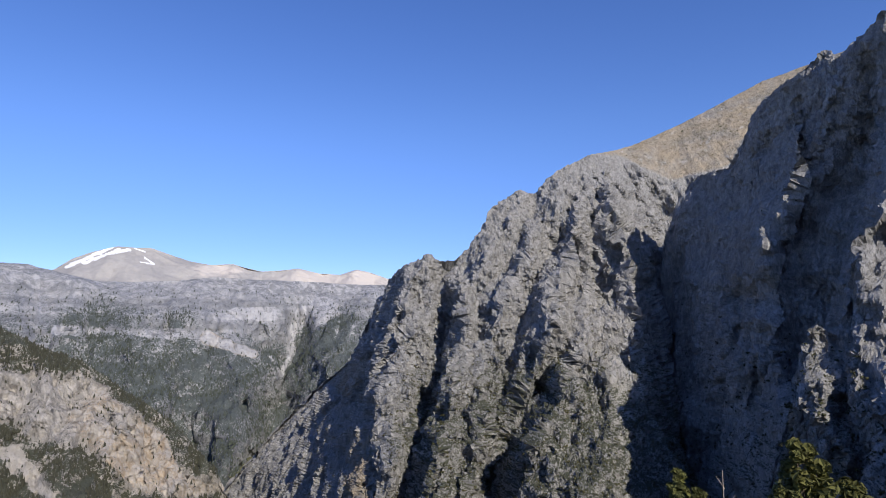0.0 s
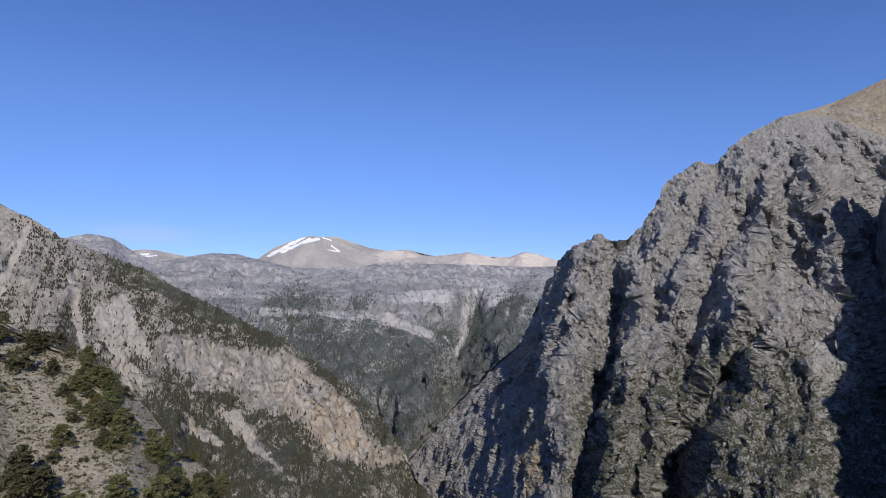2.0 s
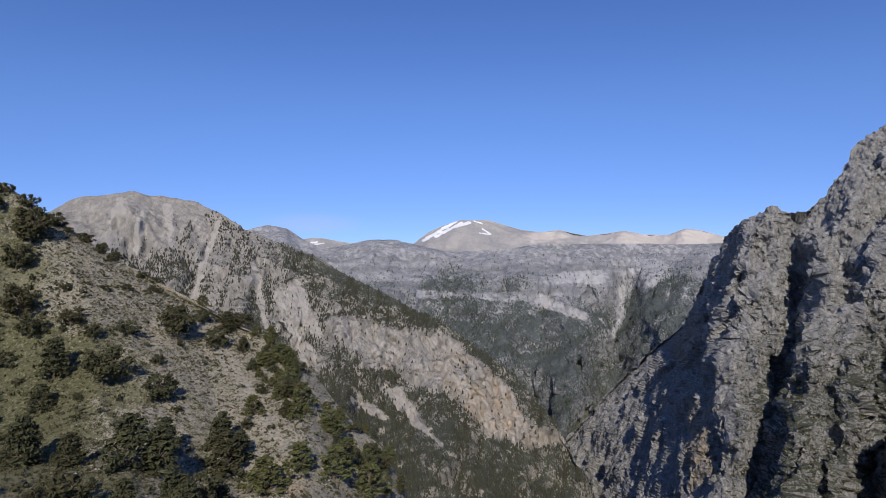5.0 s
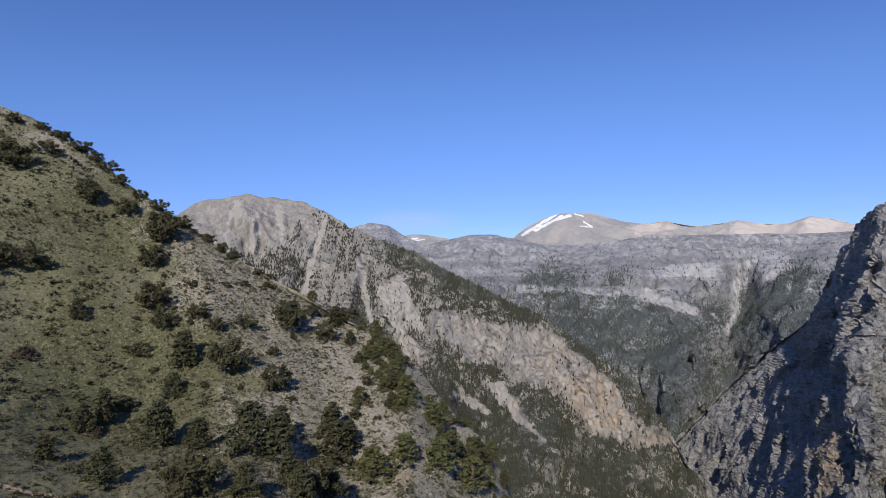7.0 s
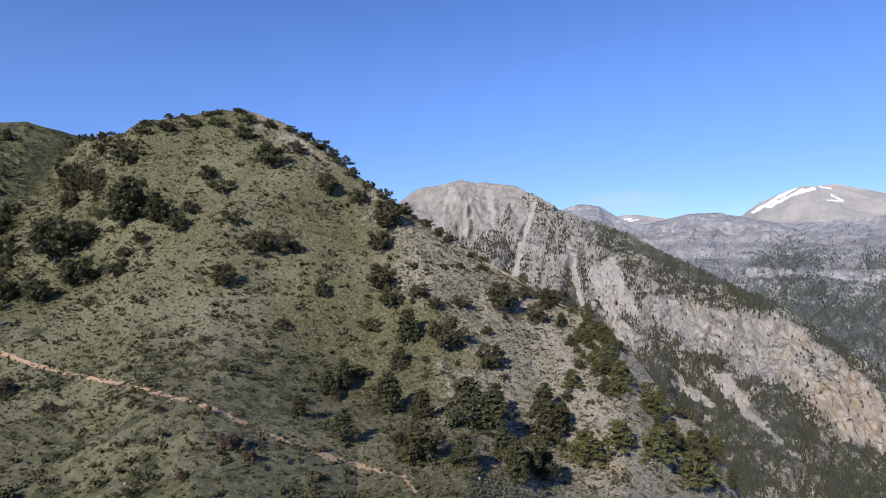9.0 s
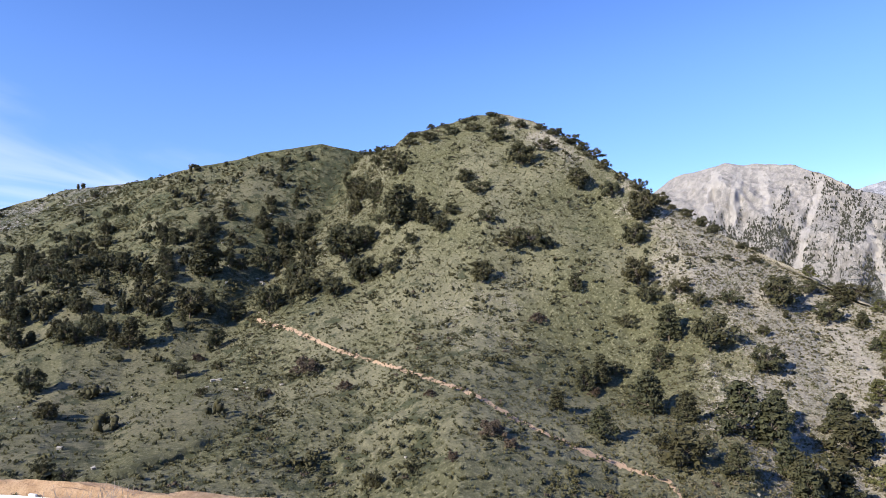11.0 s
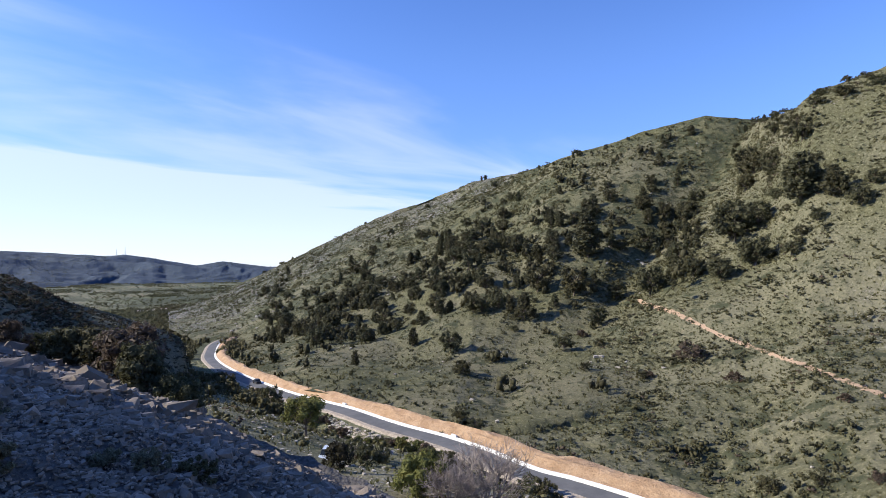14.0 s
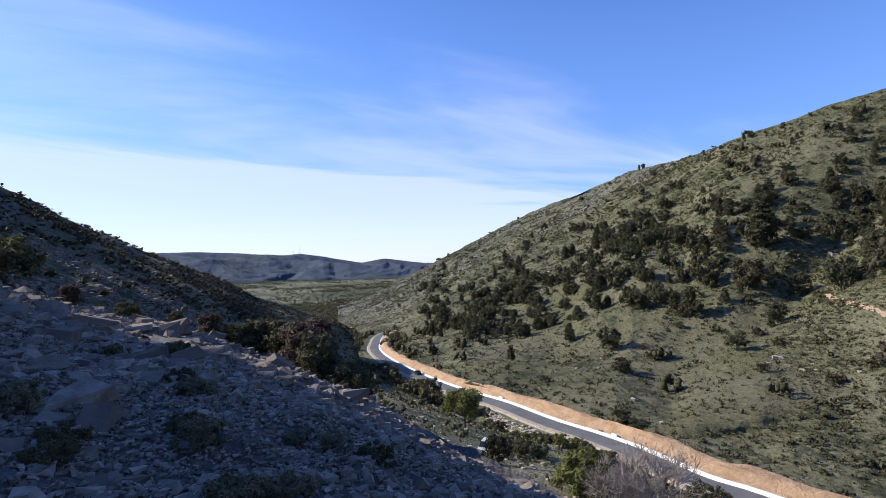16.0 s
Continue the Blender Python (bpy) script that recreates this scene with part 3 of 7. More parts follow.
    # the nearer wall, turned from the sun
    crest = [(-18.4, -16, 1290), (-18.9, -8, 1280), (-19.4, 0, 1270), (-20.4, 8.5, 1250), (-22, 12, 1220), (-23.4, 13.3, 1190), (-25.7, 13.6, 1140), (-26.6, 14.8, 1110), (-28.2, 18.3, 1060),
             (-30, 19.6, 1000), (-32.1, 20.8, 950), (-33.4, 21.5, 920), (-34.5, 21.0, 900), (-36.2, 22.3, 865), (-37.7, 23.6, 830), (-38.7, 14, 815), (-39.6, 5, 790), (-41.5, -5, 700), (-48, -12, 650), (-60, -15, 600), (-70, -16, 600)]
    foot = [(-18.4, -24, 980), (-22, -24, 800), (-28, -24, 580), (-38, -24, 420), (-70, -24, 420)]
    mid = [(-18.4, -20, 1150), (-20.4, -7, 1120), (-23.4, -3, 1010), (-28, 0, 840), (-33, 1, 745), (-38, 2, 670), (-39.6, -5, 650), (-41.5, -11, 600), (-45, -14, 560), (-52, -14, 540), (-62, -15, 520), (-70, -20, 500)]
    wall_land = land = Land(-70, -18.4, 0.095, [foot, mid, crest], [150, 190], back=(1.35, -0.5))
    lines = [
        ((-24, 30), (-18, -18), (0, 0)),
        ((-24, 0, 5, 9, 12), (-27, -26.5, -27.6, -28.8, -30), (0, 0, 45, 50, 0)),
        ((-24, 0, 5, 9, 12), (-29, -28.2, -28.8, -30, -31), (0, 0, -22, -20, 0)),
        ((-24, -8, -2, 2, 8, 14, 18), (-29, -29.5, -29.8, -30.5, -31.2, -33.6, -35), (60, 65, 55, 25, 50, 60, 0)),
        ((-24, -8, -2, 2, 8, 14, 18), (-32, -32, -32.2, -32.5, -33.4, -36.2, -37), (-35, -35, -35, -15, -30, -35, 0)),
        ((-24, -6, 6, 14, 20), (-34, -34, -35.6, -37.6, -38.5), (45, 50, 50, 50, 0)),
        ((-24, 30), (-45, -45), (0, 0)),
    ]
    land.toward(folds(land, lines, 1.2, 2.5, 5) * (land.v < 1))
    top = smoothstep(0.97, 0.8, land.v)
    land.push(crags(land, 85, 12, 21, 0.22, 3, slant=-0.3) * (0.4 + 0.6 * top))
    fan = (-30, 30, 34)
    land.toward(-(facets(land, 130, 36, 19, 0.35, fan) + facets(land, 55, 17, 21, 0.4, fan) + facets(land, 22, 8, 23, 0.5, fan) - facets(land, 10, 3.2, 25, 0.8, fan)) * (0.4 + 0.6 * top))
    land.toward(facets(land, 5.5, 1.4, 27, 0.8))
    land.push(crags(land, 30, 7, 23, 0.3, 5, 0.6, slant=-0.2))
    E = land.el()
    land.marks = {"warm": 0.15 * blob(land, -30, 10, 8, 8, seed=3), "scree": 0 * E,
                  "green": smoothstep(0, -14, E + 4 * fbm(land.A / 3, E / 3, E * 0, 4)) * 0.8}
    tagged(land.build("shaded_wall", "cliff", root, True), "dark shaded limestone wall with a few sunlit ribs")
    # a nearer buttress that catches the sun in patches
    crest = [(-47, -12, 760), (-43, -3, 750), (-41, 3, 740), (-39.5, 7.5, 735), (-38.5, 10, 733), (-37.2, 9.6, 730), (-36.2, 8.0, 720), (-35.2, 7.0, 712), (-34.4, 6.6, 705), (-33.7, 2.5, 695), (-32.8, -1.0, 690), (-32.0, -0.4, 680), (-31.1, 0.3, 672),
             (-30.3, -1.5, 664), (-29.5, -5.0, 658), (-28.6, -8.0, 655), (-27.2, -13, 650), (-26, -17, 645), (-25, -20, 640)]
    foot = [(-47, -22, 560), (-36, -22, 500), (-30, -22, 480), (-25, -24, 520)]
    land = Land(-47, -25, 0.09, [foot, crest], [230], back=(1.25, -0.2))
    lines = [
        ((-24, 18), (-47, -47), (-10, -10)), ((-24, 0, 10), (-40, -39.5, -39), (20, 22, 0)), ((-24, 0, 8), (-37.6, -36.8, -36.4), (-25, -25, 0)), ((-24, -4, 2), (-36.4, -35.4, -34.8), (20, 20, 0)),
        ((-24, -4, 0), (-34.2, -33.4, -33.0), (-25, -25, 0)), ((-24, -8, -2), (-32.6, -32.0, -31.6), (24, 24, 0)), ((-24, -8, -5), (-30.6, -30.2, -29.8), (-25, -20, 0)),
        ((-24, 5), (-25, -25), (-20, -20)),
    ]
    land.toward(0.6 * folds(land, lines, 1.4, 2.0, 6) * (land.v < 1))
    land.push(crags(land, 45, 8, 27, 0.25, 3, slant=-0.3))
    land.toward(facets(land, 8, 2.4, 35, 0.8) - facets(land, 50, 13, 31, 0.4) - facets(land, 20, 6, 33, 0.5))
    land.push(crags(land, 18, 5, 28, 0.3, 5, 0.6, slant=-0.2))
    E = land.el()
    land.marks = {"warm": 0 * E, "scree": 0 * E, "green": smoothstep(3, -12, E + 4 * fbm(land.A / 3, E / 3, E * 0, 4)) * 0.9}
    tagged(land.build("buttress", "cliff", root, True), "jagged buttress catching the sun in patches")
    return face_land, wall_land, land


cliff_face, cliff_wall, cliff_buttress = build_cliff_mountain()


def build_gorge_ridge():
    crest = [(75, 2, 2300), (68, 4.5, 2250), (63.1, 6.5, 2200), (61.7, 7.5, 2200), (60.8, 7.9, 2180), (57.3, 8.6, 2150), (54.6, 8.25, 2120), (52.0, 7.95, 2080), (50.0, 7.05, 2000), (47.9, 5.7, 1950),
             (44.8, 4.6, 1850), (41.6, 3.3, 1750), (39.0, 1.7, 1680), (35.8, 0.1, 1600), (33.2, -1.3, 1540), (30.1, -2.6, 1480), (28.1, -4.2, 1440), (25.7, -5.9, 1400), (23.3, -7.8, 1360),
             (21.0, -10.4, 1330), (19.6, -12.2, 1310), (18.4, -14.5, 1300), (16, -19, 1290)]
    foot = [(75, -14, 1200), (60, -16, 1100), (50, -20, 1050), (40, -22, 1000), (33, -22, 1000), (28, -21, 1030), (22, -20, 1100), (16, -21, 1150)]
    mid = [(75, -6, 1700), (60, -2, 1620), (50, -3.5, 1560), (44, -5, 1480), (38, -7.5, 1380), (33, -9.5, 1300), (28, -12, 1260), (23, -14.5, 1240), (19, -17, 1230), (16, -20, 1230)]
    land = Land(16, 75, 0.1, [foot, mid, crest], [110, 170], back=(1.4, -0.4))
    lines = [
        ((-24, 9), (76, 76), (0, 0)),
        ((-24, -5, 3, 8), (62, 60, 59, 58), (30, 40, 40, 0)),
        ((-24, -5, 0, 3, 8), (55, 52.4, 52.0, 51.5, 50.5), (-50, -60, -60, -40, 0)),
        ((-24, -8, 0, 6), (50, 48, 47.6, 48), (60, 60, 60, 0)),
        ((-24, -8, -4, 0, 5), (45, 43.5, 43, 44.5, 46), (-50, -50, -55, -50, 0)),
        ((-24, -8, -3, 2), (41, 39, 39.5, 40.5), (55, 60, 55, 0)),
        ((-24, -12, -6, -1), (37, 35.5, 34.5, 34.2), (-35, -35, -30, 0)),
        ((-24, -14, -7, -4), (31, 29.5, 30.5, 31), (50, 60, 40, 0)),
        ((-24, -12, -8), (27, 26.6, 26), (-10, -10, 0)),
        ((-24, -14, -10), (24, 22.5, 22), (45, 45, 0)),
        ((-24, 0), (18, 18), (-20, -20)),
    ]
    land.toward(folds(land, lines, 1.4, 3.0, 9) * (land.v < 1))
    top = smoothstep(0.98, 0.85, land.v)
    land.push(crags(land, 170, 34, 31, 0.5, 5, 0.55) * (0.25 + 0.75 * top))
    A, E = land.A, land.el()
    wob = fbm(A / 2.5, E / 2.5, E * 0, 4, 0.6, 15)
    brow = np.interp(A, [20.5, 22.5, 23.6, 25.4, 28.4, 30.5, 33.6, 36.2, 39.5, 41], [-12.8, -11.4, -8.9, -7.5, -4.4, -3.9, -3.1, -2.7, -2.0, -2.5])
    base = np.interp(A, [20.5, 24.6, 27.5, 30.0, 33.4, 36.4, 40.3, 41], [-13.5, -13.0, -11.2, -9.1, -7.9, -6.8, -4.0, -2.5])
    inside = np.minimum(brow - E, E - base)
    cliff = smoothstep(-0.3, 0.6, inside + 1.3 * wob)
    warm = cliff * np.clip(smoothstep(34, 27, A + 6 * wob) * 0.55 + blob(land, 25.5, -10.3, 3.2, 2.2, seed=17), 0, 1)
    land.toward(-(facets(land, 130, 18, 41, 0.35) + facets(land, 55, 10, 43, 0.4) + facets(land, 22, 4 + 3 * cliff, 45, 0.5)) * (0.2 + 0.8 * top))
    land.push(cliff * crags(land, 40, 7, 33, 0.14, 5, 0.6))
    E = land.el()
    scree, chutes = np.zeros(E.shape), []
    for k, (a0, e0, a1, e1, w) in enumerate([(50.2, 6.4, 51.4, 2.6, 0.22), (51.4, 2.6, 52.0, -0.4, 0.4), (44.6, -0.2, 42.4, -6.0, 0.8), (43.6, 0.6, 41.6, -3.6, 0.5), (38.4, -9.6, 35.4, -11.2, 0.35), (35.4, -8.6, 34.0, -10.6, 0.4),
                                             (34.2, -9.0, 32.2, -11.9, 0.5), (32.2, -11.9, 30.2, -13.6, 0.22), (42.6, -4.8, 41.4, -6.4, 0.5), (58.0, 7.6, 59.0, 3.6, 0.5), (56.2, 7.6, 56.6, 3.8, 0.45), (54.4, 7.4, 54.0, 4.4, 0.4), (47.2, 2.6, 46.0, -3.0, 0.3)]):
        scree = np.maximum(scree, streak(land, a0, e0, a1, e1, w, 1.1, 40 + k))
        if k in (0, 2, 4, 6, 9, 10, 12):
            chutes.append(("scree_chute", "pale scree chute", streak(land, a0, e0, a1, e1, w, 0) > 0.5))
    wood = smoothstep(-2.0, -9, E - 0.28 * (land.A - 38) + 4 * fbm(land.A / 4, E / 3, E * 0, 5, 0.6, 14))
    wood = np.maximum(wood, 0.9 * smoothstep(0.55, 0.9, land.v) * smoothstep(50, 42, land.A))
    wood = np.maximum(wood, 0.45 * smoothstep(5, 2, E))
    scree = np.clip(scree + 0.55 * cliff, 0, 1)
    land.marks = {"warm": warm, "scree": scree, "cliff": cliff, "green": np.clip(wood * (1 - 0.95 * cliff) * (1 - scree), 0, 1)}
    land.build_parts("gorge_ridge", "long grey and ochre ridge with pine woods falling into the gorge", "mountain", "gorge",
                     chutes + [("ochre_cliff", "pale cliff stained ochre", inside > 0.1), ("wooded_slope", "grey slope strewn with pines", None)])
    return land


gorge = build_gorge_ridge()


def build_far_range():
    crest = [(-5, 4.2, 3600), (6.6, 4.1, 3600), (9.2, 4.15, 3600), (13, 4.35, 3600), (16.7, 4.35, 3550), (20.5, 4.55, 3500), (23.5, 4.1, 3500), (26.7, 3.9, 3500), (29.6, 3.85, 3500), (32.8, 4.65, 3550), (34.8, 5.05, 3570),
             (36.9, 5.0, 3600), (39.1, 4.55, 3650), (41.3, 4.25, 3700), (43, 5.0, 3750), (44.4, 6.0, 3780), (46.1, 6.2, 3800), (47.6, 5.8, 3800), (52, 4, 3800), (62, 2, 3800)]
    foot = [(-5, -22, 1700), (10, -19, 1900), (15, -17, 2000), (22, -18, 1950), (40, -18, 1900), (62, -18, 1900)]
    low = [(-5, -10, 2400), (10, -8, 2550), (14.5, -8.3, 2750), (17, -8.0, 2500), (22, -8, 2450), (30, -8, 2450), (40, -8, 2500), (62, -8, 2500)]
    ledge = [(-5, -1, 3000), (10, -1, 3050), (13.4, -0.8, 3150), (17, -2.2, 2950), (21, -0.8, 2900), (28, -0.5, 2900), (40, -0.5, 2950), (62, -0.5, 2950)]
    shelf = [(-5, 0.2, 3060), (10, 0.4, 3130), (13.4, 1.0, 3300), (17, 0.6, 3030), (21, 1.2, 2980), (28, 0.8, 3000), (40, 0.8, 3050), (62, 0.8, 3050)]
    land = Land(-5, 62, 0.1, [foot, low, ledge, shelf, crest], [50, 90, 40, 60], back=(1.15, -0.1))
    lines = [
        ((-22, 5), (-6, -6), (0, 0)),
        ((-22, -8, -2.7, -0.3, 1.7, 4), (10, 11.6, 11.0, 9.3, 7.5, 5.5), (150, 160, 150, 130, 90, 0)),
        ((-22, -12, -9.4, -6.3, -4.3, -1.9, 0.5, 3), (17.2, 16.6, 15.7, 15.2, 14.4, 13.6, 12.8, 12), (-170, -170, -165, -160, -150, -130, -90, 0)),
        ((-22, -12, -8, -5, -2, 1, 3.5), (19.5, 18.8, 18.8, 18.2, 18.8, 20.5, 21.3), (140, 140, 130, 120, 95, 60, 0)),
        ((-22, -8, -2, 3), (21.5, 22.5, 23.6, 24.5), (-80, -80, -70, 0)),
        ((-22, -8, -2, 3), (24.8, 25.6, 26.6, 27.2), (90, 90, 70, 0)),
        ((-22, -8, 0, 4), (27.5, 29, 30.5, 31), (-90, -90, -80, 0)),
        ((-22, -8, 0, 4), (30.5, 32, 34, 35), (80, 80, 70, 0)),
        ((-22, -8, 0, 4), (36, 37, 38.5, 39), (-80, -80, -70, 0)),
        ((-22, -8, 0, 4), (44, 43.5, 43, 43), (60, 60, 50, 0)),
        ((-22, 5), (62, 62), (0, 0)),
    ]
    spur = folds(land, lines, 1.3, 3.0, 19)
    top = smoothstep(0.99, 0.9, land.v)
    land.toward(1.6 * spur * (land.v < 1))
    land.toward(-(facets(land, 260, 38, 51, 0.5) + facets(land, 110, 18, 53, 0.6) + facets(land, 50, 9, 55, 0.7)) * smoothstep(1.0, 0.93, land.v))
    land.push(crags(land, 300, 34, 41, 0.6, 5, 0.5) * (0.25 + 0.75 * top))
    E = land.el()
    cliffs = np.clip(blob(land, 17.6, 1.3, 4.0, 0.75, seed=21) + streak(land, 21.0, -0.7, 17.0, -2.2, 0.5, 0.7, 22) + 0.6 * streak(land, 32, -0.1, 21.5, -0.4, 0.4, 1.2, 23), 0, 1)
    scree = np.clip(0.7 * cliffs + 0.7 * streak(land, 13.6, 0.3, 13.7, -1.9, 0.4, 1.1, 24) + 0.7 * streak(land, 13.7, -1.9, 14.6, -4.0, 0.22, 1.1, 29) + 0.7 * streak(land, 15.6, -2.4, 14.6, -4.0, 0.2, 1.1, 28) + 0.6 * blob(land, 32.2, -0.1, 0.5, 0.5, seed=25) + 0.6 * blob(land, 11.5, 1.6, 2.6, 1.4, seed=26) + 0.45 * smoothstep(1.8, 3.6, E), 0, 1)
    turned = np.clip(-np.gradient(spur, axis=1) / 6, -1, 1)  # woods grow on the slopes turned from the sun
    wood = smoothstep(3.0, -3.0, E - 1.6 * turned + 0.008 * spur + 3.0 * fbm(land.A / 5, E / 4, E * 0, 5, 0.6, 27))
    land.marks = {"warm": np.clip(streak(land, 21.0, -0.7, 17.0, -2.2, 0.5, 0.7, 22) + 0.4 * cliffs, 0, 1), "scree": scree, "green": np.clip(0.92 * wood * (1 - 0.9 * cliffs) * (1 - scree), 0, 1)}
    land.build_parts("far_range", "distant grey range with haze in its colours, wooded slopes and pale cliff bands", "mountain", "range",
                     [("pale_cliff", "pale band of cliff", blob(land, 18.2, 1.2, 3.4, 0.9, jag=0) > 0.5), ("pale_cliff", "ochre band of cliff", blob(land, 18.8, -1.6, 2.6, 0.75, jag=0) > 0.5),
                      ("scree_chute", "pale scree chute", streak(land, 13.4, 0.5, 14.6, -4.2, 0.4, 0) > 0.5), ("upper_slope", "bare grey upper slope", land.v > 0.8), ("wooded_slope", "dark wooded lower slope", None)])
    front = land
    # the snowy summits behind it
    crest = [(a, e, 4560) for a, e in ((-5, 4), (5, 4.6), (7.0, 5.3), (8.1, 5.5), (9.6, 5.0), (11.5, 5.1), (13.3, 5.5), (14.8, 5.3), (16.7, 5.15), (18.2, 5.5), (19.0, 5.75), (20.9, 5.6), (22.7, 5.85), (24.2, 6.35), (25.7, 6.85), (26.8, 6.8),
                                       (28.3, 6.85), (30, 6.3), (31.4, 5.65), (32.6, 4.7), (33.8, 4.2), (38, 4.6), (39.7, 4.85), (41, 5.1), (42.1, 5.15), (43, 5.0), (44, 4.6), (50, 4))]
    foot = [(-5, 1.5, 4000), (28, 1.5, 3950), (50, 1.5, 4000)]
    land = Land(-5, 50, 0.1, [foot, crest], [70], back=(1.06, -0.05))
    land.push(crags(land, 420, 26, 51, 0.8, 5) * (0.2 + 0.8 * smoothstep(0.98, 0.8, land.v)))
    land.toward(-facets(land, 160, 26, 57, 0.7) * smoothstep(1.0, 0.9, land.v))
    E = land.el()
    pale = np.clip(smoothstep(17, 12, land.A) + blob(land, 20.5, 5.1, 2.5, 0.6, seed=31), 0, 1)
    snow, fields = np.zeros(E.shape), []
    for k, (a0, e0, a1, e1, w) in enumerate([(28.7, 6.75, 31.8, 4.95, 0.13), (28.1, 6.6, 30.6, 5.3, 0.10), (28.6, 6.35, 30.2, 5.6, 0.07), (27.4, 6.6, 28.8, 6.2, 0.12), (26.2, 6.0, 25.5, 5.5, 0.08), (26.5, 5.65, 25.4, 5.45, 0.07),
                                             (27.0, 6.75, 26.2, 6.5, 0.05), (36.7, 4.95, 37.3, 4.85, 0.08), (41.6, 4.8, 43.0, 4.5, 0.09), (41.0, 4.7, 42.0, 4.5, 0.06)]):
        snow = np.maximum(snow, streak(land, a0, e0, a1, e1, 1.05 * w, 1.3, 30 + k))
        fields.append(("snow_patch", "thin streak of old snow", streak(land, a0, e0, a1, e1, 1.8 * w, 0) > 0.5))
    land.marks = {"warm": 0.35 * pale, "scree": pale, "snow": snow}
    land.build_parts("snowy_summit", "bare pale summits with thin snow streaks on the far skyline", "mountain", "summit",
                     fields[:3] + fields[4:6] + [("bare_slope", "bare pale rock", None)])
    return front


def summit_material():
    s = Shader("summit_rock", 0.9)
    big, fine = s.noise(1 / 300, 5, 0.6), s.noise(1 / 40, 6, 0.7)
    c = s.mix(s.ramp(big, 0.35, 0.65), (0.31, 0.295, 0.285), (0.37, 0.35, 0.33))
    c = s.mix(s.ramp(fine, 0.4, 0.7, (0, 0.4)), c, (0.24, 0.23, 0.23))
    c = s.mix(s.attr("scree"), c, (0.50, 0.45, 0.41))
    c = s.mix(s.ramp(s.math("MULTIPLY_ADD", s.math("SUBTRACT", fine, 0.5), 1.6, s.attr("snow")), 0.42, 0.75, (0, 0.9)), c, (0.80, 0.80, 0.82))
    s.bump(fine, 12, 0.8)
    return s.done(c)


MAT["summit"] = summit_material()
far_range = build_far_range()


def build_far_hills():
    crest = [(118, -1.2, 3000), (126, -0.8, 3000), (132.7, -0.7, 3000), (136.6, -0.15, 3000), (138.7, -0.5, 3000), (142.3, 0.2, 3000), (144.3, 0.5, 3000), (146.3, 0.3, 3000), (149.7, 0.7, 3000), (153.4, 0.9, 3000),
             (156.8, 0.85, 3000), (162, 0.6, 3000), (175, 0.3, 3000), (190, 0.8, 3000)]
    foot = [(118, -2.0, 1900), (140, -2.5, 1900), (150, -2.4, 2000), (190, -2.3, 2000)]
    land = Land(118, 190, 0.12, [foot, crest], [80], back=(1.2, -0.05))
    top = (0.05 + 0.95 * smoothstep(1.0, 0.75, land.v)) * smoothstep(0.0, 0.3, land.v)
    land.push(crags(land, 420, 36, 61, 0.8, 5, 0.5) * top)
    land.toward(-(facets(land, 330, 26, 61, 0.25) + facets(land, 130, 12, 63, 0.4) + facets(land, 55, 5, 65, 0.6)) * top)
    tagged(land.build("far_hills", "far_hill"), "low wooded hills beyond the plain with blue haze in their colour", "hills")
    return land


far_hills = build_far_hills()

# the green hill with the footpath, and the longer ridge beyond it
BANK_TOP = beside_road(6.2, -0.6)


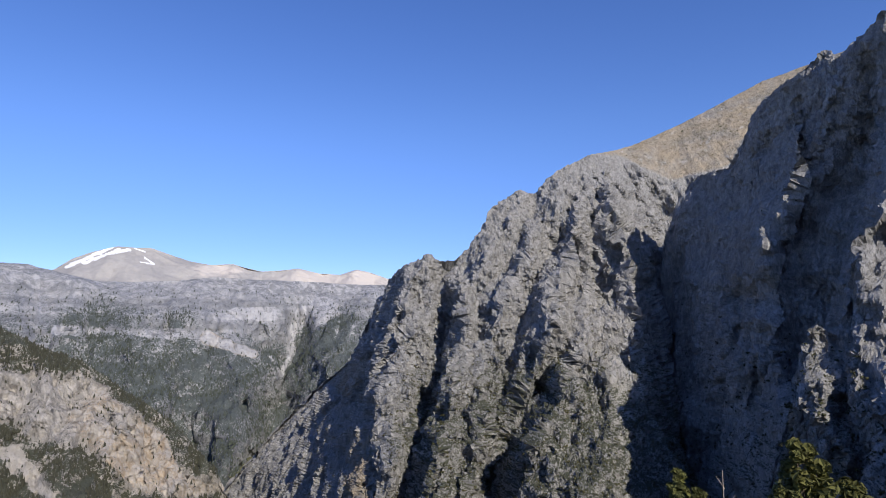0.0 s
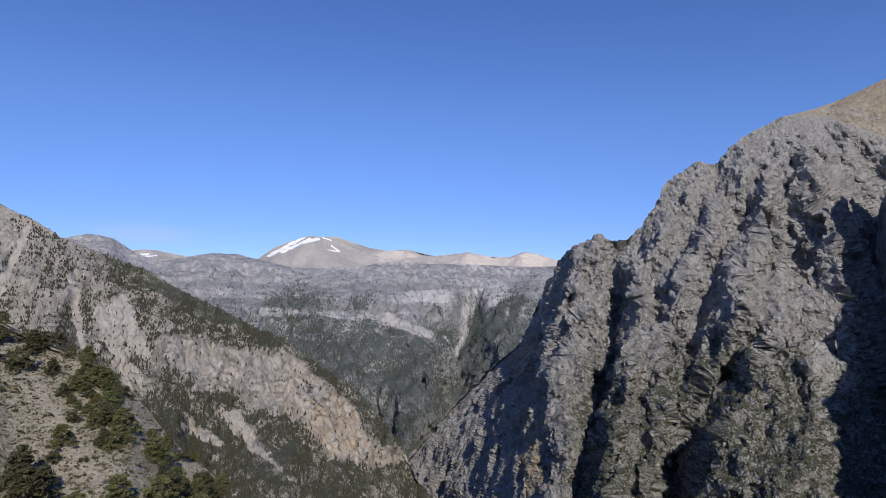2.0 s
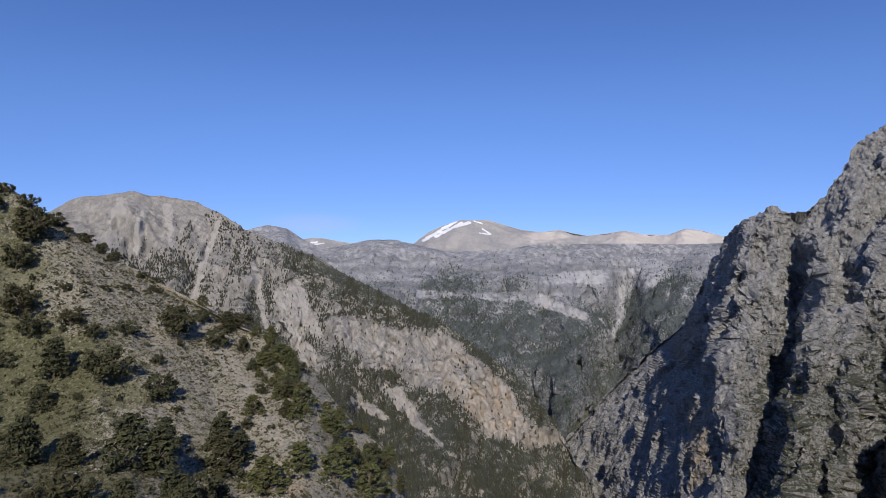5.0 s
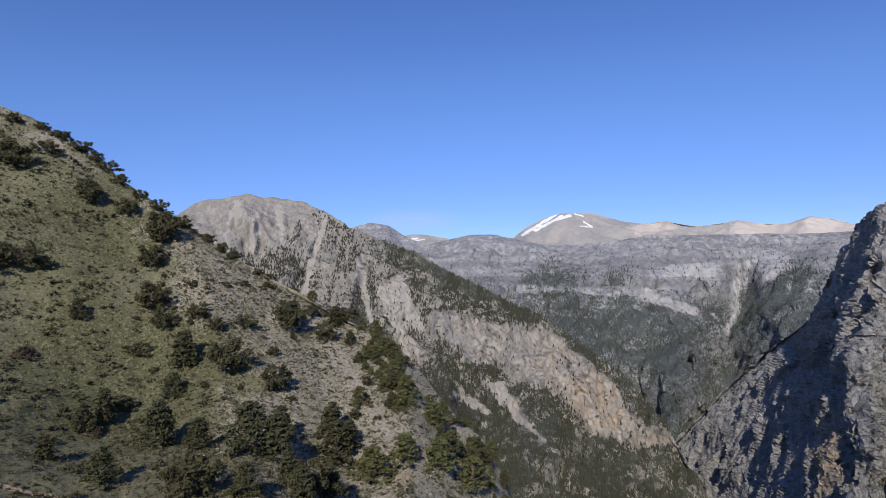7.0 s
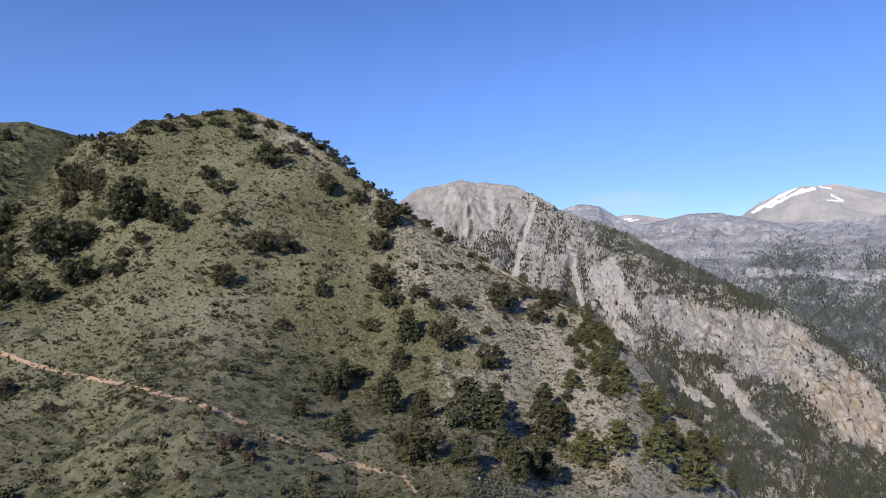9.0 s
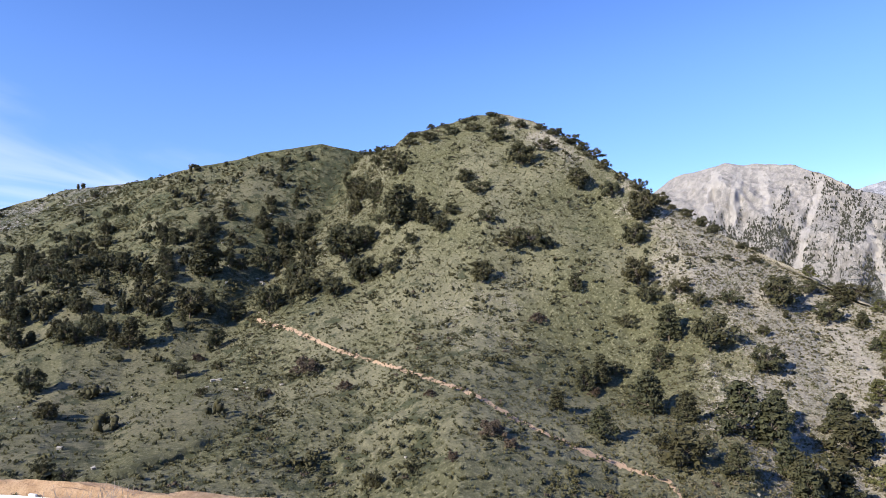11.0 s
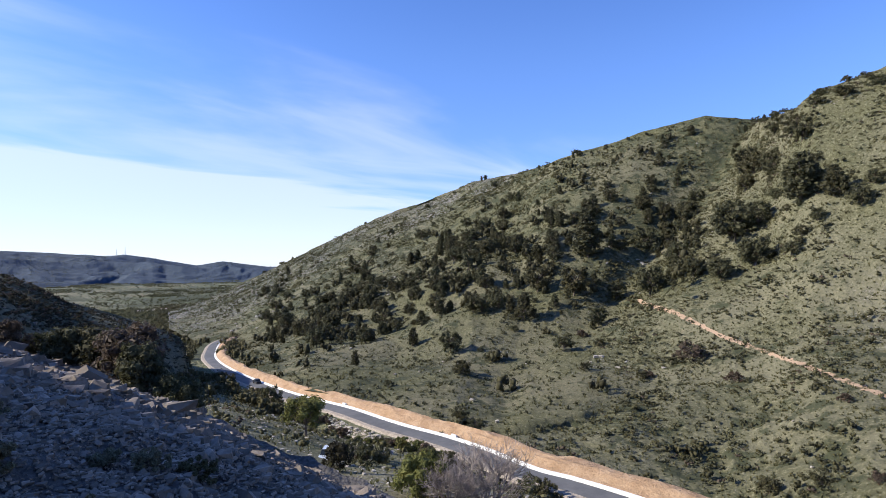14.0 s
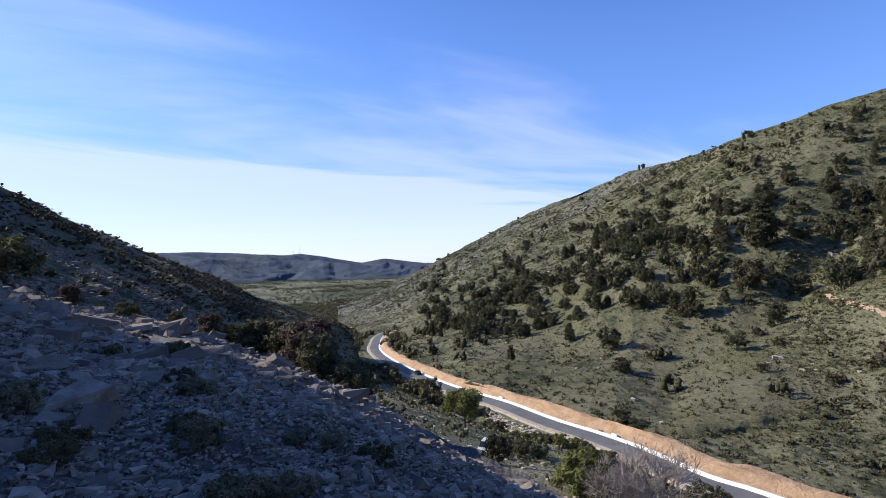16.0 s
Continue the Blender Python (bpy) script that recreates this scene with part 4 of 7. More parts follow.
def build_path_hill():
    crest = [(24, -31, 150), (30, -23, 160), (33.3, -18.4, 170), (34, -16.5, 173), (36, -13.7, 178), (38.6, -11.2, 184), (40.7, -8.7, 190), (42.7, -6.1, 195), (45.9, -4, 202), (49, -2.4, 210), (52.5, -0.3, 218),
             (55.5, 1.3, 226), (58.4, 3.2, 235), (61.7, 5.4, 246), (64, 7.15, 254), (65.7, 8.25, 260), (67.9, 9.95, 270), (70.7, 12, 280), (73.4, 13.3, 290), (75.6, 14.2, 298), (76.6, 14.4, 300), (79, 14.2, 302),
             (82.2, 13.4, 304), (85.4, 12.7, 306), (86.6, 11.6, 312), (89, 11.0, 400), (90.5, 10.0, 425), (92, 8.0, 410), (96, 3.5, 370), (100.6, -2, 320), (105, -6.5, 270), (110, -11.5, 215), (114, -14.5, 170), (118, -16.5, 145)]
    foot = [p for p in BANK_TOP if p[0] < 114] + [(118, -17.6, 134), (24, -38, 90), (45, -36, 70)]
    mid = [(24, -35, 120), (33.3, -26, 128), (42.7, -17, 136), (52.5, -13, 146), (61.7, -10.5, 160), (70, -7.5, 178), (76.6, -5, 192), (85, -4, 196), (92, -6.5, 190), (98, -9.5, 180), (105, -13, 155), (110, -15, 138), (118, -17.1, 132)]
    land = Land(24, 118, 0.14, [foot, mid, crest], [110, 130], back=(1.25, -0.35))
    lines = [
        ((-38, 15), (20, 20), (0, 0)), ((-38, -20, -5), (42, 40, 44), (4, 4, 0)), ((-38, -20, 0, 8), (50, 48, 53, 60), (-5, -6, -5, 0)), ((-38, -15, 0, 10), (58, 56, 60, 66), (5, 7, 6, 2)),
        ((-38, -10, 0, 12), (68, 66, 66, 70), (-3, -4, -3, 0)), ((-38, -10, 5, 14), (84, 80, 78, 77), (6, 8, 6, 0)), ((-38, -10, 5, 12), (96, 92, 87, 86), (-6, -8, -7, 0)), ((-38, 15), (116, 116), (0, 0)),
    ]
    land.toward(folds(land, lines, 2.0, 5.0, 71) * (land.v < 1))
    x, y, z = land.xyz()
    land.push(2.2 * fbm(x / 28, y / 28, z / 28, 4, 0.5, 72) + 0.35 * fbm(x / 3.0, y / 3.0, z / 3.0, 3, 0.6, 73))
    x, y, z = land.xyz()
    E, A = land.el(), land.A
    rough = fbm(x / 20, y / 20, z / 20, 5, 0.6, 74)
    edge = np.interp(E, [-20, -13, -7.7, -2.9, 1.6, 8.6, 14], [56, 58.2, 59, 61.5, 64.5, 68, 74])
    rock = 0.8 * smoothstep(3.5, -3.5, A - edge + 7 * rough) + 0.25 * smoothstep(6, 13, E + 4 * rough) + 0.4 * blob(land, 79, -4, 5, 5, seed=75)
    rock = rock + 0.2 * blob(land, 73, 10, 3, 3.5, seed=76)
    bare = np.zeros(A.shape)
    for a0, e0, a1, e1, w in ((52.0, -2.0, 49.8, -5.0, 0.5), (49.8, -5.0, 47.8, -7.8, 0.6), (47.8, -7.8, 45.4, -12.1, 0.9), (45.4, -12.1, 43.0, -14.8, 0.5), (42.4, -7.6, 40.6, -9.9, 0.5), (40.6, -9.9, 39.0, -11.2, 0.45), (38.0, -12.2, 36.6, -13.4, 0.4)):
        bare = np.maximum(bare, streak(land, a0, e0, a1, e1, w, 0.8, 66))
    rock = np.maximum(rock, 1.3 * bare)
    track = np.array(PATHWAY)
    near = np.full(A.shape, 99.0)
    for p, q in zip(track[:-1], track[1:]):
        d = q - p
        t = np.clip(((A - p[0]) * d[0] + (E - p[1]) * d[1]) / (d @ d), 0, 1)
        near = np.minimum(near, np.hypot(A - p[0] - t * d[0], (E - p[1] - t * d[1])))
    earth = 1.0 * smoothstep(0.29, 0.06, near + 0.18 * fbm(x / 1.5, y / 1.5, z / 1.5, 3, 0.6, 77))
    earth = np.maximum(earth, 0.5 * smoothstep(0.3, 0.6, fbm(x / 14, y / 14, z / 14, 4, 0.6, 78)) * smoothstep(62, 56, A))
    land.marks = {"rock": np.clip(rock, 0, 1.3), "bare": bare, "earth": earth, "green": 0.35 * smoothstep(0.1, 0.5, fbm(x / 9, y / 9, z / 9, 4, 0.6, 79)) + 0.28 * smoothstep(72, 86, A) * smoothstep(4, -6, E)}
    land.build_parts("path_hill", "green and stony hill with a reddish footpath across it", "hill", "hill",
                     [("footpath", "narrow worn footpath of reddish earth", near < 0.45), ("stony_slope", "dry stony slope", A < 58), ("turf_slope", "green tussocky turf", None)])
    return land


PATHWAY = [(100.6, -2.2), (99.4, -4.0), (97.6, -4.6), (96.0, -5.1), (92.0, -7.1), (86.8, -8.8), (83.7, -9.9), (79.5, -11.3), (76.0, -13.4), (72.1, -15.1), (68.8, -16.4), (65.9, -17.2), (62.6, -18.0), (61.5, -19.2), (60, -21), (57, -24)]
hill = build_path_hill()


def build_long_ridge():
    crest = [(80, 9.5, 430), (84, 10.5, 430), (89.7, 11.1, 430), (93.3, 11.8, 430), (96.8, 11.2, 430), (99.4, 10.6, 430), (101.7, 9.9, 430), (104.1, 9.4, 435), (106.3, 8.7, 450), (108.8, 7.8, 480), (110.9, 7.5, 560), (114, 7.0, 620), (116.2, 6.0, 640),
             (119.4, 4.8, 660), (123.1, 3.6, 680), (127.9, 1.3, 700), (132, -0.7, 720), (135.1, -2.2, 740), (138.1, -3.6, 760), (141, -4.4, 780)]
    foot = [(80, -8, 240), (96, -12, 180), (104, -16, 130), (109, -17.2, 118)] + [p for p in BANK_TOP if p[0] > 112] + [(141, -5.8, 520)]
    mid = [(80, -1, 320), (92, -2, 310), (100, -4.5, 270), (106, -6, 240), (112, -6.6, 240), (118, -6.4, 262), (124, -6.2, 300), (130, -6.0, 350), (134, -6.2, 400), (137, -5.8, 480), (141, -5, 620)]
    land = Land(80, 141, 0.13, [foot, mid, crest], [90, 110], back=(1.2, -0.25))
    lines = [
        ((-20, 12), (78, 78), (0, 0)), ((-20, 0, 6, 12), (98, 96, 95, 94), (-5.6, -5.6, -4.0, 0.0)), ((-20, 0, 10), (104, 102, 100), (4.0, 4.8, 0.0)), ((-20, -8, 0, 7), (112, 110, 109, 108), (-3.2, -4.8, -5.6, 0.0)),
        ((-20, -8, 0, 7), (118, 115, 114, 113), (3.2, 4.0, 4.0, 0.0)), ((-20, -8, 0, 4), (125, 122, 120, 119), (-3.2, -4.8, -4.0, 0.0)), ((-20, -8, 0), (130, 128, 127), (3.2, 3.2, 0.0)), ((-20, 12), (141, 141), (0, 0)),
    ]
    land.toward(folds(land, lines, 2.0, 5.0, 81) * (land.v < 1))
    x, y, z = land.xyz()
    land.push(4.0 * fbm(x / 50, y / 50, z / 50, 5, 0.5, 82))
    # a soft hollow where the ridge meets the path hill
    E, A = land.el(), land.A
    HE, HA = hill.el()[:hill.front], hill.A[:hill.front]
    other = np.full(A.shape, 1e4)
    for j in range(A.shape[1]):
        k = int(np.argmin(np.abs(HA[60] - A[60, j])))
        if abs(HA[60, k] - A[60, j]) < 0.4:
            rise = np.maximum.accumulate(HE[:, k])
            other[:, j] = np.where(E[:, j] < rise[-1] - 0.2, np.interp(E[:, j], rise, hill.rho[:hill.front, k]), 1e4)
    width = 16.0
    near = np.clip((width - np.abs(land.rho - other)) / width, 0, 1)
    met = np.minimum(land.rho, other) - near**2 * width / 4 + 1.2 * smoothstep(0.75, 1.0, (land.rho - other) / width)
    met = np.where((other < 9e3) & (land.rho - other < 3 * width), met, land.rho)
    toe = smoothstep(0.14, 0.03, land.v) * (other < 9e3)
    met = met * (1 - toe) + np.maximum(met, other + 1.5) * toe
    land.z, land.rho = land.z * met / land.rho, met
    x, y, z = land.xyz()
    E, A = land.el(), land.A
    rough = fbm(x / 30, y / 30, z / 30, 5, 0.6, 84)
    land.toward(-(facets(land, 26, 2.6, 83, 0.8) + facets(land, 11, 1.2, 85, 0.8)) * smoothstep(105, 110, A) * smoothstep(0.55, 0.75, land.v) * (land.v < 1))
    E = land.el()
    grey = smoothstep(-0.8, 1.2, E - np.interp(A, [108, 111.5, 116, 121, 124, 129, 132, 134, 138], [8.5, 6.6, 4.6, 2.8, 1.0, -1.6, -3.6, -5.2, -6.2]) + 1.6 * rough)
    land.marks = {"rock": np.clip(0.62 * grey * smoothstep(105, 110, A) + 0.35 * smoothstep(0, 0.5, rough), 0, 1), "earth": 0 * A,
                  "green": 0.16 + 0.2 * smoothstep(0.55, 0.8, land.v) + 0.32 * smoothstep(-0.2, 0.3, fbm(x / 20, y / 20, z / 20, 4, 0.6, 89)) + 0.2 * smoothstep(120, 130, A)}
    land.build_parts("long_ridge", "long green ridge with a grey rocky shoulder above the road", "hill", "ridge",
                     [("rocky_shoulder", "grey rocky shoulder", (A > 108) & (E > np.interp(A, [108, 116, 128, 138], [6, 2.5, -1.5, -4.2]))), ("turf_slope", "green scrubby slope", None)])
    return land


ridge = build_long_ridge()


def build_scree_slope():
    """The shaded slope of broken limestone that the camera stands on, and the dark scrub slope beyond it."""
    edge = [(96, -27, 11), (105, -26, 11.5), (117.9, -23.2, 13), (123.0, -21.2, 14), (128.1, -18.9, 16), (132.8, -16.5, 18), (137.0, -13.7, 20), (143.1, -10.7, 22), (148.5, -7.9, 25),
            (153.1, -5.9, 27), (161.6, -3.6, 30), (167.1, -0.8, 32), (180, 8, 34), (200, 16, 34), (225, 20, 34)]
    start = [(96, -79, 0.33), (225, -78.5, 0.33)]
    mid = [(96, -29, 6.5), (117.9, -23.5, 6.8), (128, -20.3, 7), (137, -16.2, 7.5), (148, -12.2, 8.0), (160, -9.5, 8.5), (167, -7.5, 9), (190, 2, 9), (225, 12, 9)]
    land = Land(96, 225, 0.28, [start, mid, edge], [90, 90], back=(1.5, -0.32))
    x, y, z = land.xyz()
    k = smoothstep(1, 6, land.rho)
    land.push(k * (0.32 * fbm(x / 4, y / 4, z / 4, 4, 0.5, 91) + 0.16 * fbm(x / 0.8, y / 0.8, z / 0.8, 3, 0.6, 92)))
    land.marks = {"rock": 1 + 0 * land.A}
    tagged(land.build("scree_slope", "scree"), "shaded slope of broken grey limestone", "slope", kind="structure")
    # out-of-view hump near bearing 208 is added to keep sun off the scree
    crest = [(138.2, -16, 200), (138.9, -12.5, 215), (139.3, -9.5, 225), (139.6, -7.8, 235), (139.9, -6.8, 242), (140.9, -6.1, 240), (145.0, -4.4, 225), (148.4, -3.2, 210), (150.7, -1.8, 200), (153.0, -0.8, 190), (155.2, 0.3, 180), (157.6, 1.2, 170), (160.3, 2.5, 160), (162.6, 3.7, 150),
             (164.9, 5.2, 140), (167, 6.2, 130), (175, 11, 112), (186, 17, 95), (194, 21, 88), (199, 25, 84), (203, 30.5, 80), (208, 33.4, 80), (211, 31.5, 80), (214, 25, 80), (222, 15, 80), (232, 9, 80), (240, 5, 80)]
    foot = [(138.2, -18, 150), (140, -14.5, 140), (145, -9.6, 110), (153, -8.5, 60), (160, -5, 48), (167, -2, 45), (190, 12, 45), (214, 16, 45), (240, -2, 45)]
    dark = Land(138.2, 240, 0.2, [foot, crest], [110], back=(1.3, -0.1))
    x, y, z = dark.xyz()
    dark.push(1.5 * fbm(x / 18, y / 18, z / 18, 5, 0.55, 95) * smoothstep(1.02, 0.9, dark.v) + 0.2 * fbm(x / 3, y / 3, z / 3, 3, 0.55, 95))
    x, y, z = dark.xyz()
    dark.marks = {"rock": 0.5 * smoothstep(0, 0.4, fbm(x / 16, y / 16, z / 16, 4, 0.6, 97)), "green": 0.9 * smoothstep(-0.2, 0.2, fbm(x / 14, y / 14, z / 14, 4, 0.6, 98)), "earth": 0 * x}
    dark.build_parts("dark_slope", "steep shaded slope with dark scrub above the valley", "slope", "ridge",
                     [("valley_spur", "dark spur running down into the valley", dark.A < 150), ("upper_slope", "steep rocky upper slope with a sun-blocking hump added out of view", None)])
    return land, dark


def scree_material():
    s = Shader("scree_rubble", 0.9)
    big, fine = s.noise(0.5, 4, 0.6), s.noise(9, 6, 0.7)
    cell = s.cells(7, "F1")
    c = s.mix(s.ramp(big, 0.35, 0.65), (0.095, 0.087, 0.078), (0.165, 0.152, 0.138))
    # dark cell borders put the shade of gaps between stones into the colour
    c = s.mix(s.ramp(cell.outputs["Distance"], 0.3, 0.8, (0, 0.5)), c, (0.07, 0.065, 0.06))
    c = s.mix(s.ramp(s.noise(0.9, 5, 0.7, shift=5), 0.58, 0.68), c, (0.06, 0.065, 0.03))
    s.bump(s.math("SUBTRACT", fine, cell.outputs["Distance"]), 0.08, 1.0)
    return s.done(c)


MAT["scree"] = scree_material()
scree, dark_slope = build_scree_slope()

# ---- road ----


def asphalt_material():
    s = Shader("asphalt", 0.9)
    n, m = s.noise(0.25, 5, 0.6), s.noise(6, 4, 0.7)
    c = s.mix(s.ramp(n, 0.35, 0.65), (0.105, 0.106, 0.108), (0.145, 0.144, 0.142))
    c = s.mix(s.ramp(m, 0.5, 0.7, (0, 0.4)), c, (0.15, 0.15, 0.145))
    s.bump(m, 0.01, 0.5)
    return s.done(c)


def plain_material(name, colour, rough=0.8, vary=0.3, scale=1.5, bump=0.02, metal=0.0, per_object=0.0):
    s = Shader(name, rough)
    n = s.noise(scale, 5, 0.65)
    c = s.mix(s.ramp(n, 0.3, 0.7), tuple(v * (1 - vary) for v in colour), tuple(min(1, v * (1 + vary)) for v in colour))
    if per_object:
        c = s.mix(s.math("MULTIPLY", s.geo.outputs["Random Per Island"], per_object), c, tuple(0.35 * v for v in colour))
        r = s.nt.nodes.new("ShaderNodeObjectInfo").outputs["Random"]
        c = s.mix(s.math("MULTIPLY", r, per_object), c, tuple(0.4 * v for v in colour))
    s.bsdf.inputs["Metallic"].default_value = metal
    if bump:
        s.bump(n, bump, 0.8)
    return s.done(c)


def earth_material():
    s = Shader("cut_earth", 0.95)
    n, m = s.noise(0.35, 6, 0.7), s.noise(2.4, 6, 0.75)
    c = s.mix(s.ramp(n, 0.35, 0.65), (0.40, 0.255, 0.145), (0.54, 0.37, 0.23))
    c = s.mix(s.ramp(m, 0.5, 0.68, (0, 0.6)), c, (0.30, 0.19, 0.115))
    c = s.mix(s.ramp(s.noise(3.3, 4, 0.7, shift=4), 0.62, 0.70, (0, 0.7)), c, (0.48, 0.42, 0.34))
    s.bump(s.math("ADD", m, n), 0.5, 1.0)
    return s.done(c)


MAT["asphalt"], MAT["earth"] = asphalt_material(), earth_material()
MAT["concrete"] = plain_material("white_concrete", (0.74, 0.73, 0.69), 0.85, 0.10, 0.8, 0.01)
MAT["shoulder"] = plain_material("pale_gravel", (0.33, 0.28, 0.22), 0.95, 0.3, 1.8, 0.05)
MAT["stone"] = plain_material("limestone_block", (0.29, 0.24, 0.187), 0.9, 0.4, 5.0, 0.03, per_object=0.9)
MAT["pale_stone"] = plain_material("pale_block", (0.46, 0.40, 0.32), 0.9, 0.25, 2.0, 0.04)
MAT["hill_stone"] = plain_material("hill_stone", (0.33, 0.30, 0.25), 0.9, 0.3, 2.0, 0.03)


def mesh_object(name, verts, faces, material, parent=None, smooth=False):
    me = bpy.data.meshes.new(name)
    me.from_pydata([tuple(v) for v in verts], [], [tuple(f) for f in faces])
    me.materials.append(MAT[material])
    if smooth:
        me.polygons.foreach_set("use_smooth", np.full(len(me.polygons), True))
    me.update()
    ob = new(name, me)
    if parent:
        ob.parent = parent
    return ob


def strip(name, line, side, profile, material, wobble=0.0, parent=None, seed=5):
    """Sweeps a profile of (offset, height) along a line; wobble makes the heights uneven."""
    n, m = len(line), len(profile)
    verts = []
    for i in range(n):
        for j, (o, h) in enumerate(profile):
            w = wobble * fbm(np.array([i * 0.17 + j * 3.1]), np.array([j * 1.7]), np.array([0.5]), 4, 0.6, seed)[0] if wobble else 0.0
            p = line[i] + side[i] * (o + 0.6 * w)
            verts.append((p[0], p[1], p[2] + h + w * (h > 0.3)))
    faces = [(i * m + j, i * m + j + 1, (i + 1) * m + j + 1, (i + 1) * m + j) for i in range(n - 1) for j in range(m - 1)]
    return mesh_object(name, verts, faces, material, parent)


def build_road():
    road = strip("road", ROAD_LINE, UPHILL, [(-2.0, -0.5), (-1.9, 0.02), (-1.0, 0.06), (0, 0.08), (1.4, 0.06), (2.5, 0.02), (2.55, -0.4)], "asphalt")
    tagged(road, "grey two-lane asphalt road winding through the valley", "road", kind="structure")
    edge = strip("shoulder", ROAD_LINE, UPHILL, [(-4.2, -0.9), (-3.0, -0.10), (-1.92, -0.02)], "shoulder", 0.15)
    tagged(edge, "pale gravel shoulder along the road", "shoulder", kind="structure")
    kerb = strip("gutter", ROAD_LINE, UPHILL, [(2.56, -0.3), (2.58, 0.05), (2.8, 0.02), (3.1, 0.10), (3.12, 0.36), (3.4, 0.38), (3.44, 0.0)], "concrete")
    tagged(kerb, "white concrete gutter and kerb below the cut bank", "gutter", kind="structure")
    bank = strip("cut_bank", ROAD_LINE, UPHILL, [(3.3, -0.3), (3.5, 0.2), (4.3, 0.7), (4.9, 1.2), (5.5, 1.55), (6.0, 1.75), (6.8, 1.8), (8.0, 1.4), (9.5, -0.2)], "earth", 0.85)
    tagged(bank, "raw orange earth bank cut into the hillside", "bank", kind="structure")
    # culvert heads: small white walls on the valley side of the road
    for az in (134.9, 126.9, 116.8):
        i = int(np.argmin(np.abs(np.degrees(np.arctan2(-ROAD_LINE[:, 0], ROAD_LINE[:, 1])) - az)))
        side = 1 if az < 130 else -1
        at = ROAD_LINE[i] + UPHILL[i] * (3.3 if side > 0 else -3.6)
        bm = bmesh.new()
        bmesh.ops.create_cube(bm, size=1, matrix=Matrix.Diagonal((3.6 if side < 0 else 1.6, 0.45, 0.95, 1)))
        bmesh.ops.bevel(bm, geom=bm.edges[:], offset=0.04, segments=1, affect="EDGES")
        me = bpy.data.meshes.new("culvert_wall")
        bm.to_mesh(me)
        bm.free()
        me.materials.append(MAT["concrete"])
        ob = new("culvert_wall", me)
        ob.matrix_world = Matrix.Translation((at[0], at[1], at[2] + 0.35)) @ Matrix.Rotation(math.atan2(tangent[i][1], tangent[i][0]), 4, "Z")
        tagged(ob, "short white concrete culvert wall beside the road", "wall", group="culvert walls")
    # the farther bend, seen past the trees
    bend = fine_line([(138.7, -6.3, 488), (138.3, -6.4, 484), (137.4, -6.55, 476), (136.6, -6.7, 464)], 4.0)
    side = np.gradient(bend, axis=0)
    side = np.stack([side[:, 1], -side[:, 0], 0 * side[:, 0]], -1)
    side /= np.linalg.norm(side, axis=1, keepdims=True)
    tagged(strip("road", bend, side, [(-3, -3), (-2.8, 0.1), (2.8, 0.1), (3, -3)], "asphalt"), "farther bend of the asphalt road", "road", kind="structure")
    tagged(strip("gutter", bend, side, [(2.8, -2), (2.9, 0.7), (3.6, 0.7), (3.7, -2)], "concrete"), "white concrete edge of the farther bend", "gutter", kind="structure")


build_road()

# ---- scattering ----
rng = np.random.default_rng(7)


def rock_protos(count, points=9, flat=0.7, seed=1):
    """Angular broken stones: hulls of a few random points."""
    r = np.random.default_rng(seed)
    out = []
    for _ in range(count):
        bm = bmesh.new()
        pts = np.array([(i, j, k) for i in (-1, 1) for j in (-1, 1) for k in (-1, 1)], float)[:points]
        pts = pts * r.uniform(0.45, 1.0, pts.shape) + r.normal(size=pts.shape) * 0.12
        pts *= np.array([1.0, r.uniform(0.6, 0.95), flat * r.uniform(0.6, 1.0)])
        for p in pts:
            bm.verts.new(p * 0.5)
        hull = bmesh.ops.convex_hull(bm, input=bm.verts[:])
        bmesh.ops.delete(bm, geom=[g for g in set(hull["geom_interior"] + hull["geom_unused"]) if isinstance(g, bmesh.types.BMVert)], context="VERTS")
        bmesh.ops.triangulate(bm, faces=bm.faces[:])
        bm.verts.index_update()
        out.append((np.array([v.co[:] for v in bm.verts]), np.array([[v.index for v in f.verts] for f in bm.faces])))
        bm.free()
    return out


